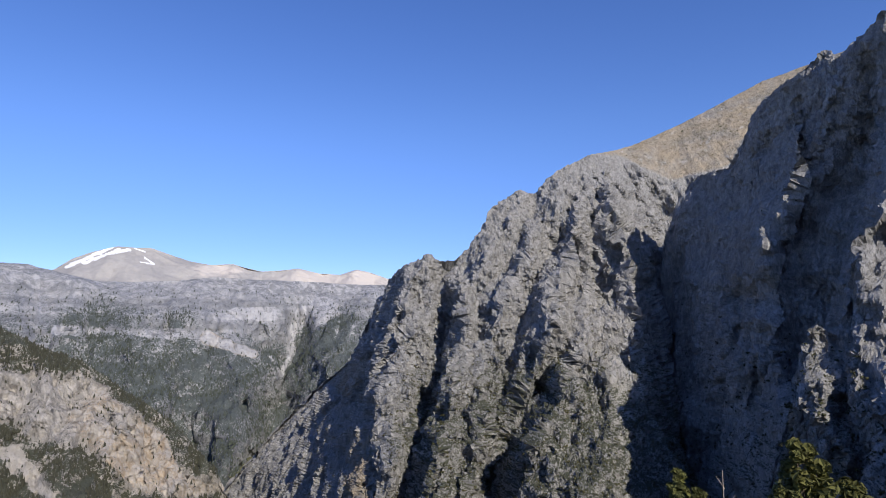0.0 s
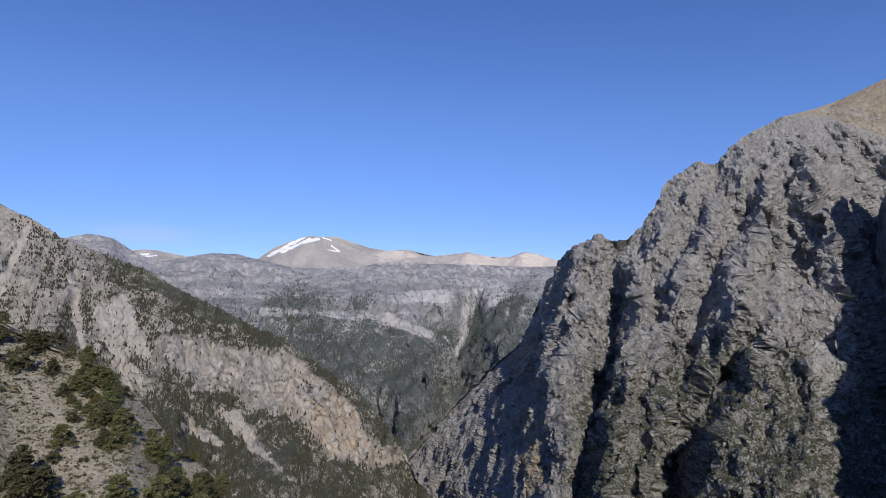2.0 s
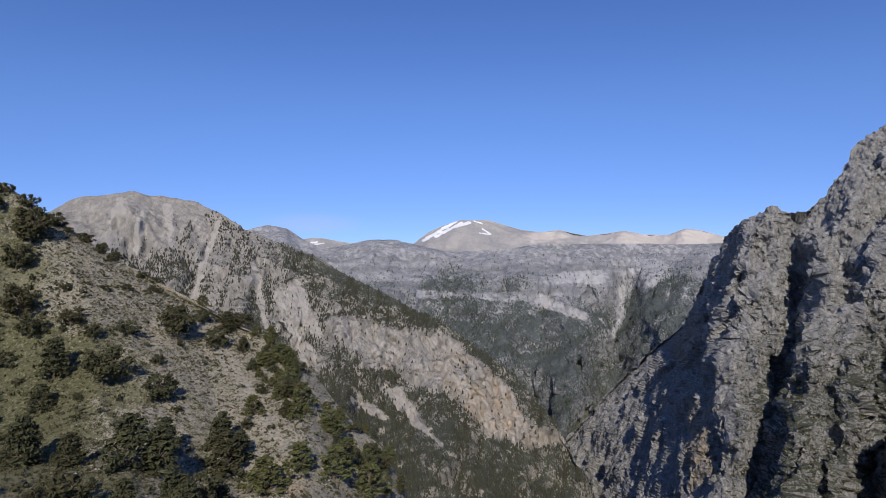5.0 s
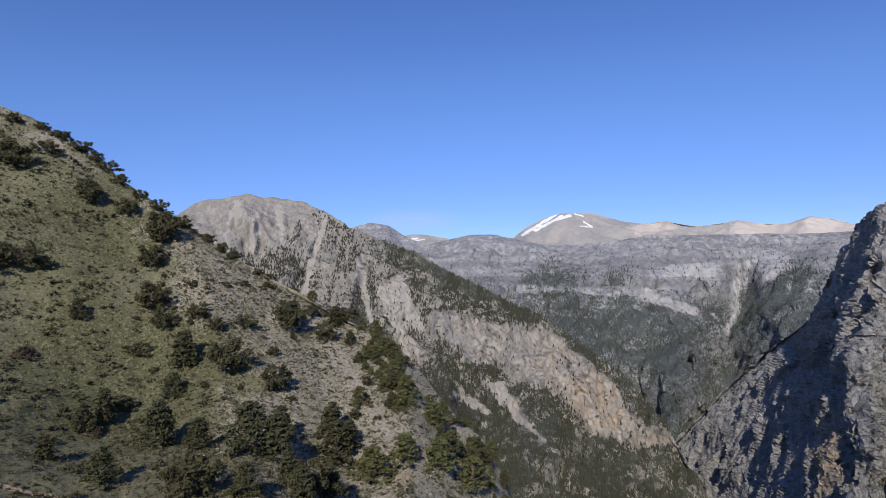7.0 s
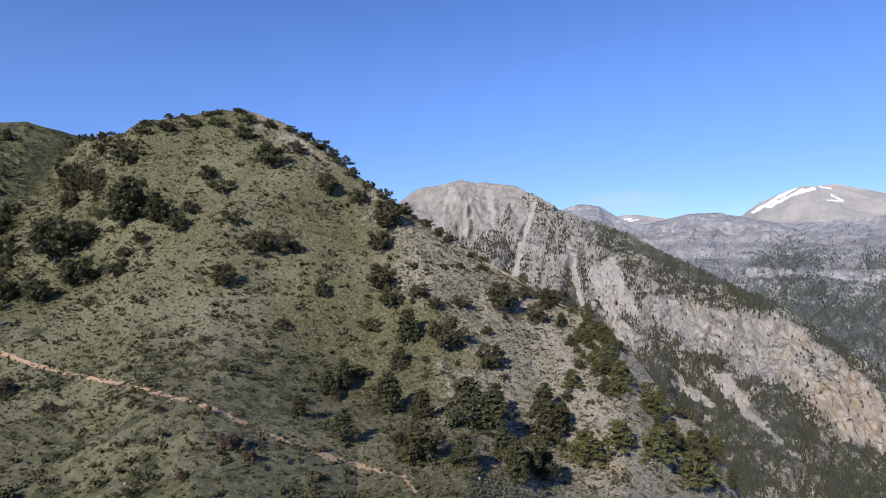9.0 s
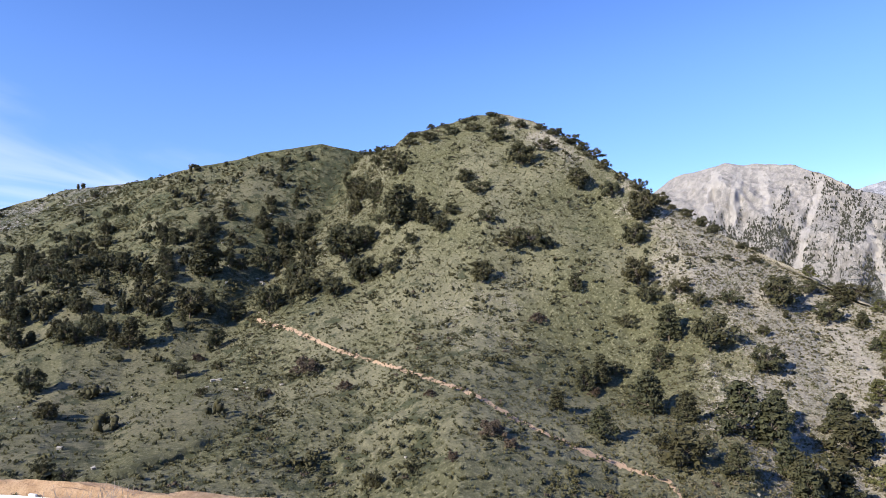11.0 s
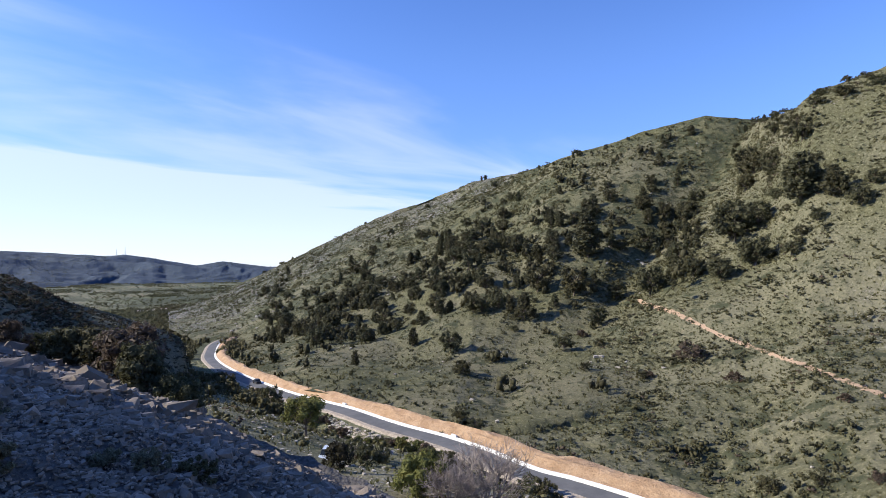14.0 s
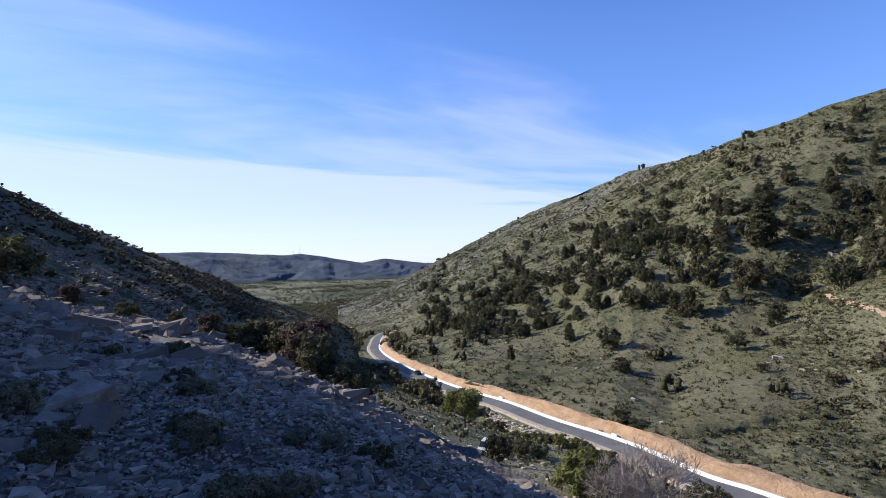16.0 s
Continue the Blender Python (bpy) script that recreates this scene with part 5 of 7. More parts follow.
def leaf_cloud(r, centres, radii, per, size, squash=0.8, up=0.3):
    """A dense uneven heart in every lobe, and leaf sprays as small bent quads strewn over its outside."""
    V, F = [], []
    n = 0
    corner = np.array([(-1, -1, -1), (1, -1, -1), (1, 1, -1), (-1, 1, -1), (-1, -1, 1), (1, -1, 1), (1, 1, 1), (-1, 1, 1)], float) / 1.732
    side = np.array([(0, 3, 2, 1), (4, 5, 6, 7), (0, 1, 5, 4), (1, 2, 6, 5), (2, 3, 7, 6), (3, 0, 4, 7)])
    for c, rad in zip(centres, radii):
        a = r.uniform(0, 6.28)
        q = corner * r.uniform(0.65, 1.0, (8, 1)) + r.normal(size=(8, 3)) * 0.12
        q = np.stack([q[:, 0] * math.cos(a) - q[:, 1] * math.sin(a), q[:, 0] * math.sin(a) + q[:, 1] * math.cos(a), q[:, 2]], -1)
        V.append(c + q * rad * 0.72 * np.array([1, 1, squash]))
        F.append(side + n)
        n += 8
        d = r.normal(size=(per, 3))
        d /= np.linalg.norm(d, axis=1, keepdims=True)
        p = c + d * rad * r.uniform(0.6, 1.04, (per, 1)) * np.array([1, 1, squash])
        nrm = d + r.normal(size=(per, 3)) * 0.5 + np.array([0, 0, up])
        nrm /= np.linalg.norm(nrm, axis=1, keepdims=True)
        t = np.cross(nrm, r.normal(size=(per, 3)))
        t /= np.linalg.norm(t, axis=1, keepdims=True) + 1e-9
        b = np.cross(nrm, t)
        s = size * r.uniform(0.6, 1.4, (per, 1))
        quad = np.stack([p - t * s, p - b * s * 0.5 + nrm * s * 0.2, p + t * s, p + b * s * 0.5 + nrm * s * 0.2], 1)
        V.append(quad.reshape(-1, 3))
        F.append(np.arange(per * 4).reshape(per, 4) + n)
        n += per * 4
    return np.vstack(V), np.vstack(F)


def scatter(name, protos, places, sizes, turns, material, pick=None, lean=None):
    """One mesh out of many turned and sized copies of small shapes."""
    V, F, n = [], [], 0
    pick = rng.integers(0, len(protos), len(places)) if pick is None else pick
    for k, (pv, pf) in enumerate(protos):
        idx = np.nonzero(pick == k)[0]
        if not len(idx):
            continue
        c, s = np.cos(turns[idx]), np.sin(turns[idx])
        R = np.zeros((len(idx), 3, 3))
        R[:, 0, 0], R[:, 0, 1], R[:, 1, 0], R[:, 1, 1], R[:, 2, 2] = c, -s, s, c, 1
        if lean is not None:
            a = lean[idx]
            T = np.zeros((len(idx), 3, 3))
            T[:, 0, 0] = 1
            T[:, 1, 1], T[:, 1, 2], T[:, 2, 1], T[:, 2, 2] = np.cos(a), -np.sin(a), np.sin(a), np.cos(a)
            R = R @ T
        S = sizes[idx]
        S = S[:, None] if S.ndim == 1 else S
        w = np.einsum("nij,nvj->nvi", R, pv[None] * S[:, None, :]) + places[idx][:, None, :]
        V.append(w.reshape(-1, 3))
        F.append((pf[None] + (np.arange(len(idx)) * len(pv))[:, None, None] + n).reshape(-1, pf.shape[1]))
        n += len(idx) * len(pv)
    V, F = np.vstack(V), np.vstack(F)
    me = bpy.data.meshes.new(name)
    me.vertices.add(len(V))
    me.vertices.foreach_set("co", V.astype(np.float32).ravel())
    w = F.shape[1]
    me.loops.add(F.size)
    me.loops.foreach_set("vertex_index", F.astype(np.int32).ravel())
    me.polygons.add(len(F))
    me.polygons.foreach_set("loop_start", np.arange(0, F.size, w, dtype=np.int32))
    me.polygons.foreach_set("use_smooth", np.full(len(F), material.endswith("leaf")))
    me.update(calc_edges=True)
    me.materials.append(MAT[material])
    return new(name, me)


def strew(land, count, weight, seed, rows=None):
    """Random places on the front of a land form, as likely as weight says per area of ground."""
    r = np.random.default_rng(seed)
    x, y, z = (q[:land.front] for q in land.xyz())
    P = np.stack([x, y, z], -1)
    area = np.linalg.norm(np.cross(P[1:, :-1] - P[:-1, :-1], P[:-1, 1:] - P[:-1, :-1]), axis=-1)
    w = area * np.clip(weight[:land.front][:-1, :-1], 0, None)
    j = r.choice(w.size, count, p=(w / w.sum()).ravel())
    i, k = np.unravel_index(j, w.shape)
    a, b = r.random((2, count, 1))
    return P[i, k] + a * (P[i + 1, k] - P[i, k]) + b * (P[i, k + 1] - P[i, k]), r


def foliage_material(name, light, dark):
    """Leaves that let some light through."""
    s = Shader(name, 0.75)
    g = s.geo.outputs["Random Per Island"]
    info = s.nt.nodes.new("ShaderNodeObjectInfo").outputs["Random"]
    c = s.mix(g, dark, light)
    c = s.mix(s.math("MULTIPLY", info, 0.45), c, tuple(v * f for v, f in zip(dark, (1.3, 0.9, 0.7))))
    c = s.mix(s.ramp(s.noise(1.1, 3, 0.6), 0.5, 0.7, (0, 0.4)), c, tuple(v * f for v, f in zip(light, (1.25, 1.0, 0.7))))
    thin, both = s.nt.nodes.new("ShaderNodeBsdfTranslucent"), s.nt.nodes.new("ShaderNodeMixShader")
    s.link(c, thin.inputs["Color"])
    both.inputs[0].default_value = 0.25
    s.link(s.bsdf.outputs[0], both.inputs[1])
    s.link(thin.outputs[0], both.inputs[2])
    s.link(both.outputs[0], s.out.inputs[0])
    return s.done(c)


MAT["oak_leaf"] = foliage_material("oak_leaf", (0.104, 0.107, 0.054), (0.054, 0.057, 0.031))
MAT["pine_leaf"] = foliage_material("pine_leaf", (0.096, 0.101, 0.050), (0.050, 0.054, 0.031))
MAT["green_leaf"] = foliage_material("green_leaf", (0.205, 0.215, 0.065), (0.085, 0.095, 0.032))
MAT["juniper_leaf"] = foliage_material("juniper_leaf", (0.165, 0.17, 0.050), (0.055, 0.06, 0.02))
MAT["scrub_leaf"] = foliage_material("scrub_leaf", (0.128, 0.128, 0.060), (0.062, 0.064, 0.031))
MAT["heath_leaf"] = foliage_material("heath_leaf", (0.15, 0.115, 0.085), (0.055, 0.045, 0.032))
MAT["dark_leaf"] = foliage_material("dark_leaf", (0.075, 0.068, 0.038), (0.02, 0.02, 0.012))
MAT["tussock"] = foliage_material("tussock", (0.178, 0.176, 0.090), (0.075, 0.080, 0.035))
# distant woods: haze is put into these two leaf colours by lightening them
MAT["wood_leaf"] = foliage_material("wood_leaf", (0.080, 0.088, 0.062), (0.043, 0.050, 0.039))
MAT["haze_leaf"] = foliage_material("haze_leaf", (0.088, 0.102, 0.078), (0.052, 0.063, 0.052))
MAT["fresh_leaf"] = foliage_material("fresh_leaf", (0.160, 0.172, 0.070), (0.074, 0.083, 0.037))
MAT["cushion_leaf"] = foliage_material("cushion_leaf", (0.215, 0.210, 0.135), (0.115, 0.115, 0.070))
MAT["moss_leaf"] = foliage_material("moss_leaf", (0.185, 0.195, 0.060), (0.080, 0.088, 0.030))
MAT["bark"] = plain_material("bark", (0.13, 0.105, 0.08), 0.9, 0.35, 6, 0.02)
MAT["grey_twig"] = plain_material("grey_twig", (0.30, 0.255, 0.225), 0.9, 0.25, 6, 0.0)


def limb(bm, a, b, r0, r1, sides=6):
    a, b = Vector(a), Vector(b)
    q = (b - a).to_track_quat("Z", "Y").to_matrix()
    rings = []
    for p, r in ((a, r0), (b, r1)):
        rings.append([bm.verts.new(p + q @ Vector((r * math.cos(k * math.tau / sides), r * math.sin(k * math.tau / sides), 0))) for k in range(sides)])
    for k in range(sides):
        bm.faces.new((rings[0][k], rings[0][(k + 1) % sides], rings[1][(k + 1) % sides], rings[1][k]))


def part(name, bm, material, parent, label=""):
    me = bpy.data.meshes.new(name)
    bm.to_mesh(me)
    bm.free()
    me.materials.append(MAT[material])
    ob = new(name, me)
    ob.parent = parent
    if label:
        ob["label"] = label
    return ob


def make_tree(name, label, category, leaf, seed, height=1.0, width=0.8, lobes=26, per=42, size=0.05, shape="round", trunk=0.22, stem=0.035):
    """A tree of height 1: trunk with limbs to every lobe of the crown, and leaf sprays over the lobes."""
    r = np.random.default_rng(seed)
    root = new(name)
    tagged(root, label, category)
    bm = bmesh.new()
    lean = r.normal(size=2) * 0.03
    tip = Vector((lean[0], lean[1], height * (0.92 if shape == "cone" else 0.7)))
    pts = [Vector((0, 0, -0.06)), Vector((lean[0] * 0.3, lean[1] * 0.3, height * trunk)), Vector((lean[0] * 0.6, lean[1] * 0.7, height * 0.5)), tip]
    for a, b, k in zip(pts[:-1], pts[1:], range(3)):
        limb(bm, a, b, stem * (1 - 0.28 * k), stem * (0.72 - 0.28 * k))
    centres, radii = [], []
    for k in range(lobes):
        a = k * 2.4 + r.uniform(-0.5, 0.5)
        if shape == "cone":
            h = trunk + (0.98 - trunk) * (k + 0.5) / lobes
            reach = width * 0.5 * (1 - (h - trunk) / (1.02 - trunk)) ** 0.75 * r.uniform(0.45, 1.0)
            rad = 0.16 * (1.15 - h) * r.uniform(0.8, 1.3) * width / 0.7
        elif shape == "pine":  # tiers of level boughs with gaps between them
            h = trunk + (0.95 - trunk) * (k // 5 + 0.5 + 0.3 * r.random()) / (lobes / 5)
            reach = width * 0.5 * (1 - (h - trunk) / (1.05 - trunk)) ** 0.6 * r.uniform(0.5, 1.15)
            rad = 0.13 * (1.2 - 0.6 * h) * r.uniform(0.8, 1.3)
        elif shape == "dome":
            h = 0.08 + 0.72 * r.random() ** 0.8
            reach = width * 0.5 * math.sqrt(max(0.0, 1 - (h / 0.95) ** 2)) * r.uniform(0.3, 0.95)
            rad = 0.17 * r.uniform(0.7, 1.3)
        else:
            h = trunk + 0.08 + (0.86 - trunk) * r.random()
            reach = width * 0.5 * math.sqrt(max(0.05, 1 - ((h - 0.58) / 0.5) ** 2)) * r.uniform(0.35, 0.95)
            rad = 0.15 * r.uniform(0.7, 1.35)
        c = np.array([math.cos(a) * reach + lean[0], math.sin(a) * reach + lean[1], h * height])
        centres.append(c)
        radii.append(rad)
        base = pts[1].lerp(tip, min(1, max(0, (h - trunk) * 0.8)))
        limb(bm, base, Vector(c), stem * 0.35, stem * 0.12, 4)
    part("trunk", bm, "bark", root, "grey-brown bark")
    V, F = leaf_cloud(r, centres, radii, per, size, 0.55 if shape == "pine" else 0.8)
    mesh_object("crown", V, F, leaf, root)
    return root


OAKS = [make_tree("evergreen_oak", "dark rounded evergreen oak on the stony slope", "tree", "oak_leaf", 100 + k, width=(1.0, 1.25, 1.1)[k], lobes=36, per=36, size=0.045, trunk=0.12) for k in range(3)]
PINES = [make_tree("cypress", "dark ragged cypress on the hillside", "tree", "pine_leaf", 200 + k, width=(0.62, 0.75, 0.55)[k], lobes=38, per=32, size=0.042, shape="pine", trunk=0.08) for k in range(3)]
BUSHES = [make_tree("kermes_bush", "low dense dark green thorny bush", "bush", "oak_leaf", 300 + k, width=(1.7, 2.1, 1.5)[k], lobes=30, per=36, size=0.055, shape="dome", trunk=0.05) for k in range(3)]
HEATHS = [make_tree("heath_bush", "low brownish heath bush half in leaf", "bush", "heath_leaf", 330 + k, width=(1.7, 1.4)[k], lobes=30, per=40, size=0.05, shape="dome", trunk=0.05) for k in range(2)]
used = set()


def tree_at(protos, p, h, r, wide=1.0):
    """The first use of each kind takes the model itself, later ones copies."""
    k = int(r.integers(len(protos)))
    ob = protos[k]
    if ob.name not in used:
        used.add(ob.name)
        ob.matrix_basis = Matrix.Translation(Vector(p)) @ Matrix.Diagonal((h * wide, h * wide, h, 1))
        return ob
    m = Matrix.Translation(Vector(p)) @ Matrix.Rotation(r.uniform(0, math.tau), 4, "Z")
    made = copy_thing(ob, m)
    made.scale = (h * wide * r.uniform(0.9, 1.12), h * wide * r.uniform(0.9, 1.12), h)
    return made


# single trees on the path hill: bearing and elevation of the foot, height as an angle
OAK_SPOTS = [(78.6, -1.1, 2.4), (69.5, 7.2, 2.3), (66.6, 6.3, 1.8), (64, 4, 3.3), (64.9, 1.9, 2.4), (64.6, -1.6, 2.9), (63.8, -3.2, 2), (61.2, -2.5, 1.8), (59.6, -3.4, 1.4), (58.9, -7.2, 3.5), (54.5, -8.9, 2.7), (53.4, -3.6, 3.2), (50.1, -4.7, 2.1), (61.6, -17.1, 4.1), (91.2, 1.1, 3.4), (89.5, 2.2, 2.5), (89.8, -1.1, 2.7), (98.4, -0.5, 3.5), (100.4, -0.3, 2.1), (94.2, -1.9, 1.7), (92.3, -2.3, 2.3), (98.2, -3.6, 3), (104.8, -3.6, 3), (108, -3.4, 2.7), (95.5, -0.4, 1.9), (51.4, -17.9, 3.7)]
PINE_SPOTS = [(70, -2, 1.9), (62.1, -6.4, 3.5), (62.9, -8.8, 2.3), (69.6, -10.9, 2.5), (67.9, -10.4, 2.9), (63.9, -12.7, 4.1), (60.8, -13.2, 2.9), (68.3, -14.8, 3.1), (56.3, -14, 5), (54.1, -12.9, 3.2), (49.8, -13.3, 3.7), (72, -12.5, 2.1), (86.3, 4.2, 4.4), (84, 4.5, 2.8), (103.4, -0.2, 4.2), (109.4, -5.9, 2.9), (113, -2.7, 2.3), (114.2, 0, 1.9), (109.8, 0.4, 1.8), (110.6, -5.2, 1.7), (56.8, -17.1, 3), (53.7, -16.7, 3), (48.1, -14.2, 2.9)]
BUSH_SPOTS = [(74.6, 9.7, 2.9), (76.9, 11.9, 1.7), (72.4, 11, 1.5), (75.8, 2, 2.4), (74.2, 2.1, 2.6), (72.6, 1.9, 1.5), (79.9, 8.3, 1.7), (78.6, 7.2, 1.7), (78.1, 4.6, 1.6), (81.3, 5.2, 1.6), (66.7, -9.6, 1.8), (65.6, -5.2, 1.6), (57.2, -3.2, 1.6), (89.7, 6.6, 2.2), (88.3, 6.8, 1.6), (82.4, 4, 1.8), (115.1, -10.7, 1.7), (115.4, -14.9, 1.6), (113.9, -15.6, 1.4), (85.4, -18, 1.7), (89, -19, 1.9), (93.8, 8.4, 1.2), (95.9, 1.8, 1.9), (49.5, -2.4, 1.3), (51.4, -2.4, 1.6), (56.6, 7.7, 0.9)]
LOW_SPOTS = [(78, -15, 3.1), (76.2, -16, 1.8), (95, -9, 2.9), (91.4, -10.7, 1.7), (73.6, -5, 1.9), (68.7, -11.3, 1.5), (83.7, -11.4, 1.3), (81.7, -16.9, 1.6), (98.5, -10.7, 1.2), (104.1, -7.4, 1.4)]
SHOULDER_SPOTS = [(86.3, 5, 3.2), (90.1, 7.1, 2.2), (88.5, 7, 1.9), (86.2, 9, 2.1), (91.5, 1.3, 3.2), (89.7, -1, 2.9), (91.2, 2.5, 2.4), (94.5, -2.1, 2), (92.5, -2.1, 2.1), (90.4, 5.2, 1.6), (94.1, 4.3, 1.6), (95.2, 3, 1.9), (88.2, 9.6, 1.6), (83.8, 4.7, 2.1), (82.2, 3.7, 1.5), (93.2, 9.2, 1.4), (95.1, 7.2, 1.6), (92.5, 7.7, 1.5)]
SKYLINE_SPOTS = [(86.5, 10.3, 1.5), (85.2, 11.7, 1.2), (83.3, 12.1, 1.3), (81.1, 12.6, 1.2), (79, 12.9, 1.1), (76.6, 13.2, 1.4), (74.7, 13, 1.1), (72.9, 12.7, 1), (71.4, 12.2, 1.1), (70.1, 11.4, 1.3), (69.1, 10.7, 1.2), (68.1, 9.9, 1.3), (67.2, 8.9, 1.2), (65.9, 7.9, 1.1), (64.5, 7, 1.3), (62.6, 5.5, 1.6), (60.3, 4.3, 1.1), (59.2, 3.5, 1), (58.1, 2.9, 1), (56.2, 1.4, 0.9), (55.2, 1, 0.8), (89.7, 11, 0.8), (88.1, 11, 0.8)]
r0 = np.random.default_rng(11)


def stand_tree(protos, land, a, e, tall, wide=1.0):
    p = land.spot(a, e)
    return tree_at(protos, p - Vector((0, 0, 0.1)), radians(tall) * p.length, r0, wide)


for protos, spots, size, wide in ((OAKS, OAK_SPOTS, 0.88, 1.0), (PINES, PINE_SPOTS, 0.9, 1.15), (OAKS, SHOULDER_SPOTS, 0.85, 1.0), (BUSHES, BUSH_SPOTS, 0.8, 1.0), (HEATHS, LOW_SPOTS, 0.6, 1.0), (BUSHES, SKYLINE_SPOTS, 0.78, 1.1)):
    for a, e, tall in spots:
        stand_tree(protos, hill if a < 101 else ridge, a, e, tall * size, wide)["group"] = "trees and bushes on the path hill"
E, A = hill.el(), hill.A
places, r1 = strew(hill, 24, (A > 44) * (A < 66) * (E < 3) * (E > -19) * 1.0, 24)
for k, p in enumerate(places):
    tree_at((BUSHES, PINES, OAKS)[k % 3], p, r1.uniform(1.2, 3.0), r1, 1.05)["group"] = "trees and bushes on the path hill"
places, r1 = strew(hill, 44, (A > 85) * (A < 99) * smoothstep(-4, 2, E) * (E < 11), 28)
for k, p in enumerate(places):
    tree_at((BUSHES, OAKS, PINES)[k % 3], p, r1.uniform(2.4, 5.0), r1, 1.0)["group"] = "trees and bushes on the path hill"
places, r1 = strew(hill, 30, (A > 58) * (A < 89) * (hill.v > 0.955) * (hill.v < 0.998) * 1.0, 27)
for k, p in enumerate(places):
    tree_at(BUSHES, p, r1.uniform(1.4, 2.8), r1, 1.1)["group"] = "trees and bushes on the path hill"
# the pines down the gorge end of the hill
FRESH = [make_tree("young_pine", "fresh olive-green pine on the gorge end of the hill", "tree", "fresh_leaf", 210 + k, width=(0.9, 1.1, 0.8)[k], lobes=40, per=36, size=0.042, shape="pine", trunk=0.08) for k in range(3)]
E, A = hill.el(), hill.A
places, r1 = strew(hill, 60, smoothstep(0.66, 0.80, hill.v) * (A > 33) * (A < 53) * (hill.v < 0.995) * (1 - 0.95 * hill.marks["bare"]) * smoothstep(52, 47, A - 9 * (hill.v - 0.9)), 21)
for k, p in enumerate(places):
    tree_at((FRESH, FRESH, OAKS, FRESH, PINES)[k % 5], p, r1.uniform(1.8, 5.5), r1, 1.1)["group"] = "thicket on the crest"
for a, e, tall in [(54.6, -14.8, 5.8), (52.2, -18.7, 5), (49, -15.2, 5.3), (49.9, -18.2, 4.2), (45.9, -16.9, 4.5), (42.9, -15.4, 3.9), (40, -16.2, 4.2), (36.8, -17.7, 4.1), (42.9, -9.9, 3.2), (44.5, -6.1, 2.6), (49.2, -3.3, 2.7), (40.3, -12.3, 3.1), (47.1, -10.5, 2.7), (45, -3.2, 2.1), (38.8, -14.7, 3.1)]:
    stand_tree(FRESH if a < 48 else PINES, hill, a, e, tall * 0.68, 1.15)["group"] = "thicket on the crest"
# the wood on the long ridge
E, A = ridge.el(), ridge.A
belt = np.exp(-((E - np.interp(A, [95, 100, 106, 112, 118, 126, 132], [4.8, 3.0, 1.2, -1.6, -3.2, -5.4, -6.6])) / np.interp(A, [95, 112, 132], [5.2, 4.4, 1.9])) ** 2) * (A > 94) * (A < 133)
clump = smoothstep(-0.6, 0.3, fbm(A / 1.3, E / 1.0, A * 0, 3, 0.6, 44))
places, r1 = strew(ridge, 300, belt * clump * (ridge.v < 0.9), 22)
for k, p in enumerate(places):
    tree_at(PINES if k % 2 else OAKS, p, r1.uniform(4.0, 8.5), r1, 1.0)["group"] = "wood on the long ridge"
places, r1 = strew(ridge, 150, (ridge.v > 0.05) * 0.3 * (A > 94) * (A < 137) + 0.6 * belt + 1.0 * smoothstep(0.9, 0.97, ridge.v) * (A < 109), 23)
JUNIPERS = [make_tree("wild_juniper", "dense olive juniper scattered over the long ridge", "bush", ("oak_leaf", "scrub_leaf")[k], 310 + k, width=(1.6, 1.3)[k], lobes=30, per=36, size=0.055, shape="dome", trunk=0.05) for k in range(2)]
for p in places:
    tree_at(JUNIPERS, p, r1.uniform(1.6, 3.2), r1)["group"] = "junipers on the long ridge"
# lone trees on the skyline
for a, e, h in [(104.1, 9.0, 4.6), (105.0, 8.7, 2.6), (106.4, 8.3, 3), (103.0, 9.2, 2.4), (101.7, 9.6, 3), (99.8, 10.2, 2.6), (98.2, 10.5, 2.6)]:
    tree_at(OAKS, ridge.spot(a, e), h, r0, 0.8)["group"] = "trees on the skyline"


# low growth too plentiful to count
def clump_protos(count, quads, size, seed, tall=0.7, n=4):
    r = np.random.default_rng(seed)
    out = []
    for _ in range(count):
        c = np.stack([r.normal(size=n) * 0.22, r.normal(size=n) * 0.22, r.uniform(0.15, 0.4, n) * tall], -1)
        out.append(leaf_cloud(r, c, r.uniform(0.18, 0.34, n), quads // n, size, tall))
    return out


def tuft_protos(count, blades, seed):
    """Grass tussocks: bent blades that lean out from one foot."""
    r = np.random.default_rng(seed)
    out = []
    for _ in range(count):
        V, F = [], []
        for k in range(blades):
            a, w = k * math.tau / blades + r.uniform(-0.3, 0.3), r.uniform(0.09, 0.16)
            o, h = r.uniform(0.2, 0.5), r.uniform(0.25, 0.6)
            ca, sa = math.cos(a), math.sin(a)
            b = len(V)
            V += [(-w * sa, w * ca, -0.05), (w * sa, -w * ca, -0.05), (o * ca + 0.5 * w * sa, o * sa - 0.5 * w * ca, h), (o * ca - 0.5 * w * sa, o * sa + 0.5 * w * ca, h)]
            F.append((b, b + 1, b + 2, b + 3))
        out.append((np.array(V), np.array(F)))
    return out


def grow(name, label, land, count, weight, protos, smin, smax, material, seed, skew=2.0, sink=0.0):
    p, r = strew(land, count, weight, seed)
    s = smin + (smax - smin) * r.random(count) ** skew
    p = p - np.array([0, 0, 1]) * (s * sink)[:, None]
    ob = scatter(name, protos, p, s, r.uniform(0, math.tau, count), material)
    return tagged(ob, label, name.replace("_", " ") if len(name) < 14 else name.split("_")[-1], kind="stuff")


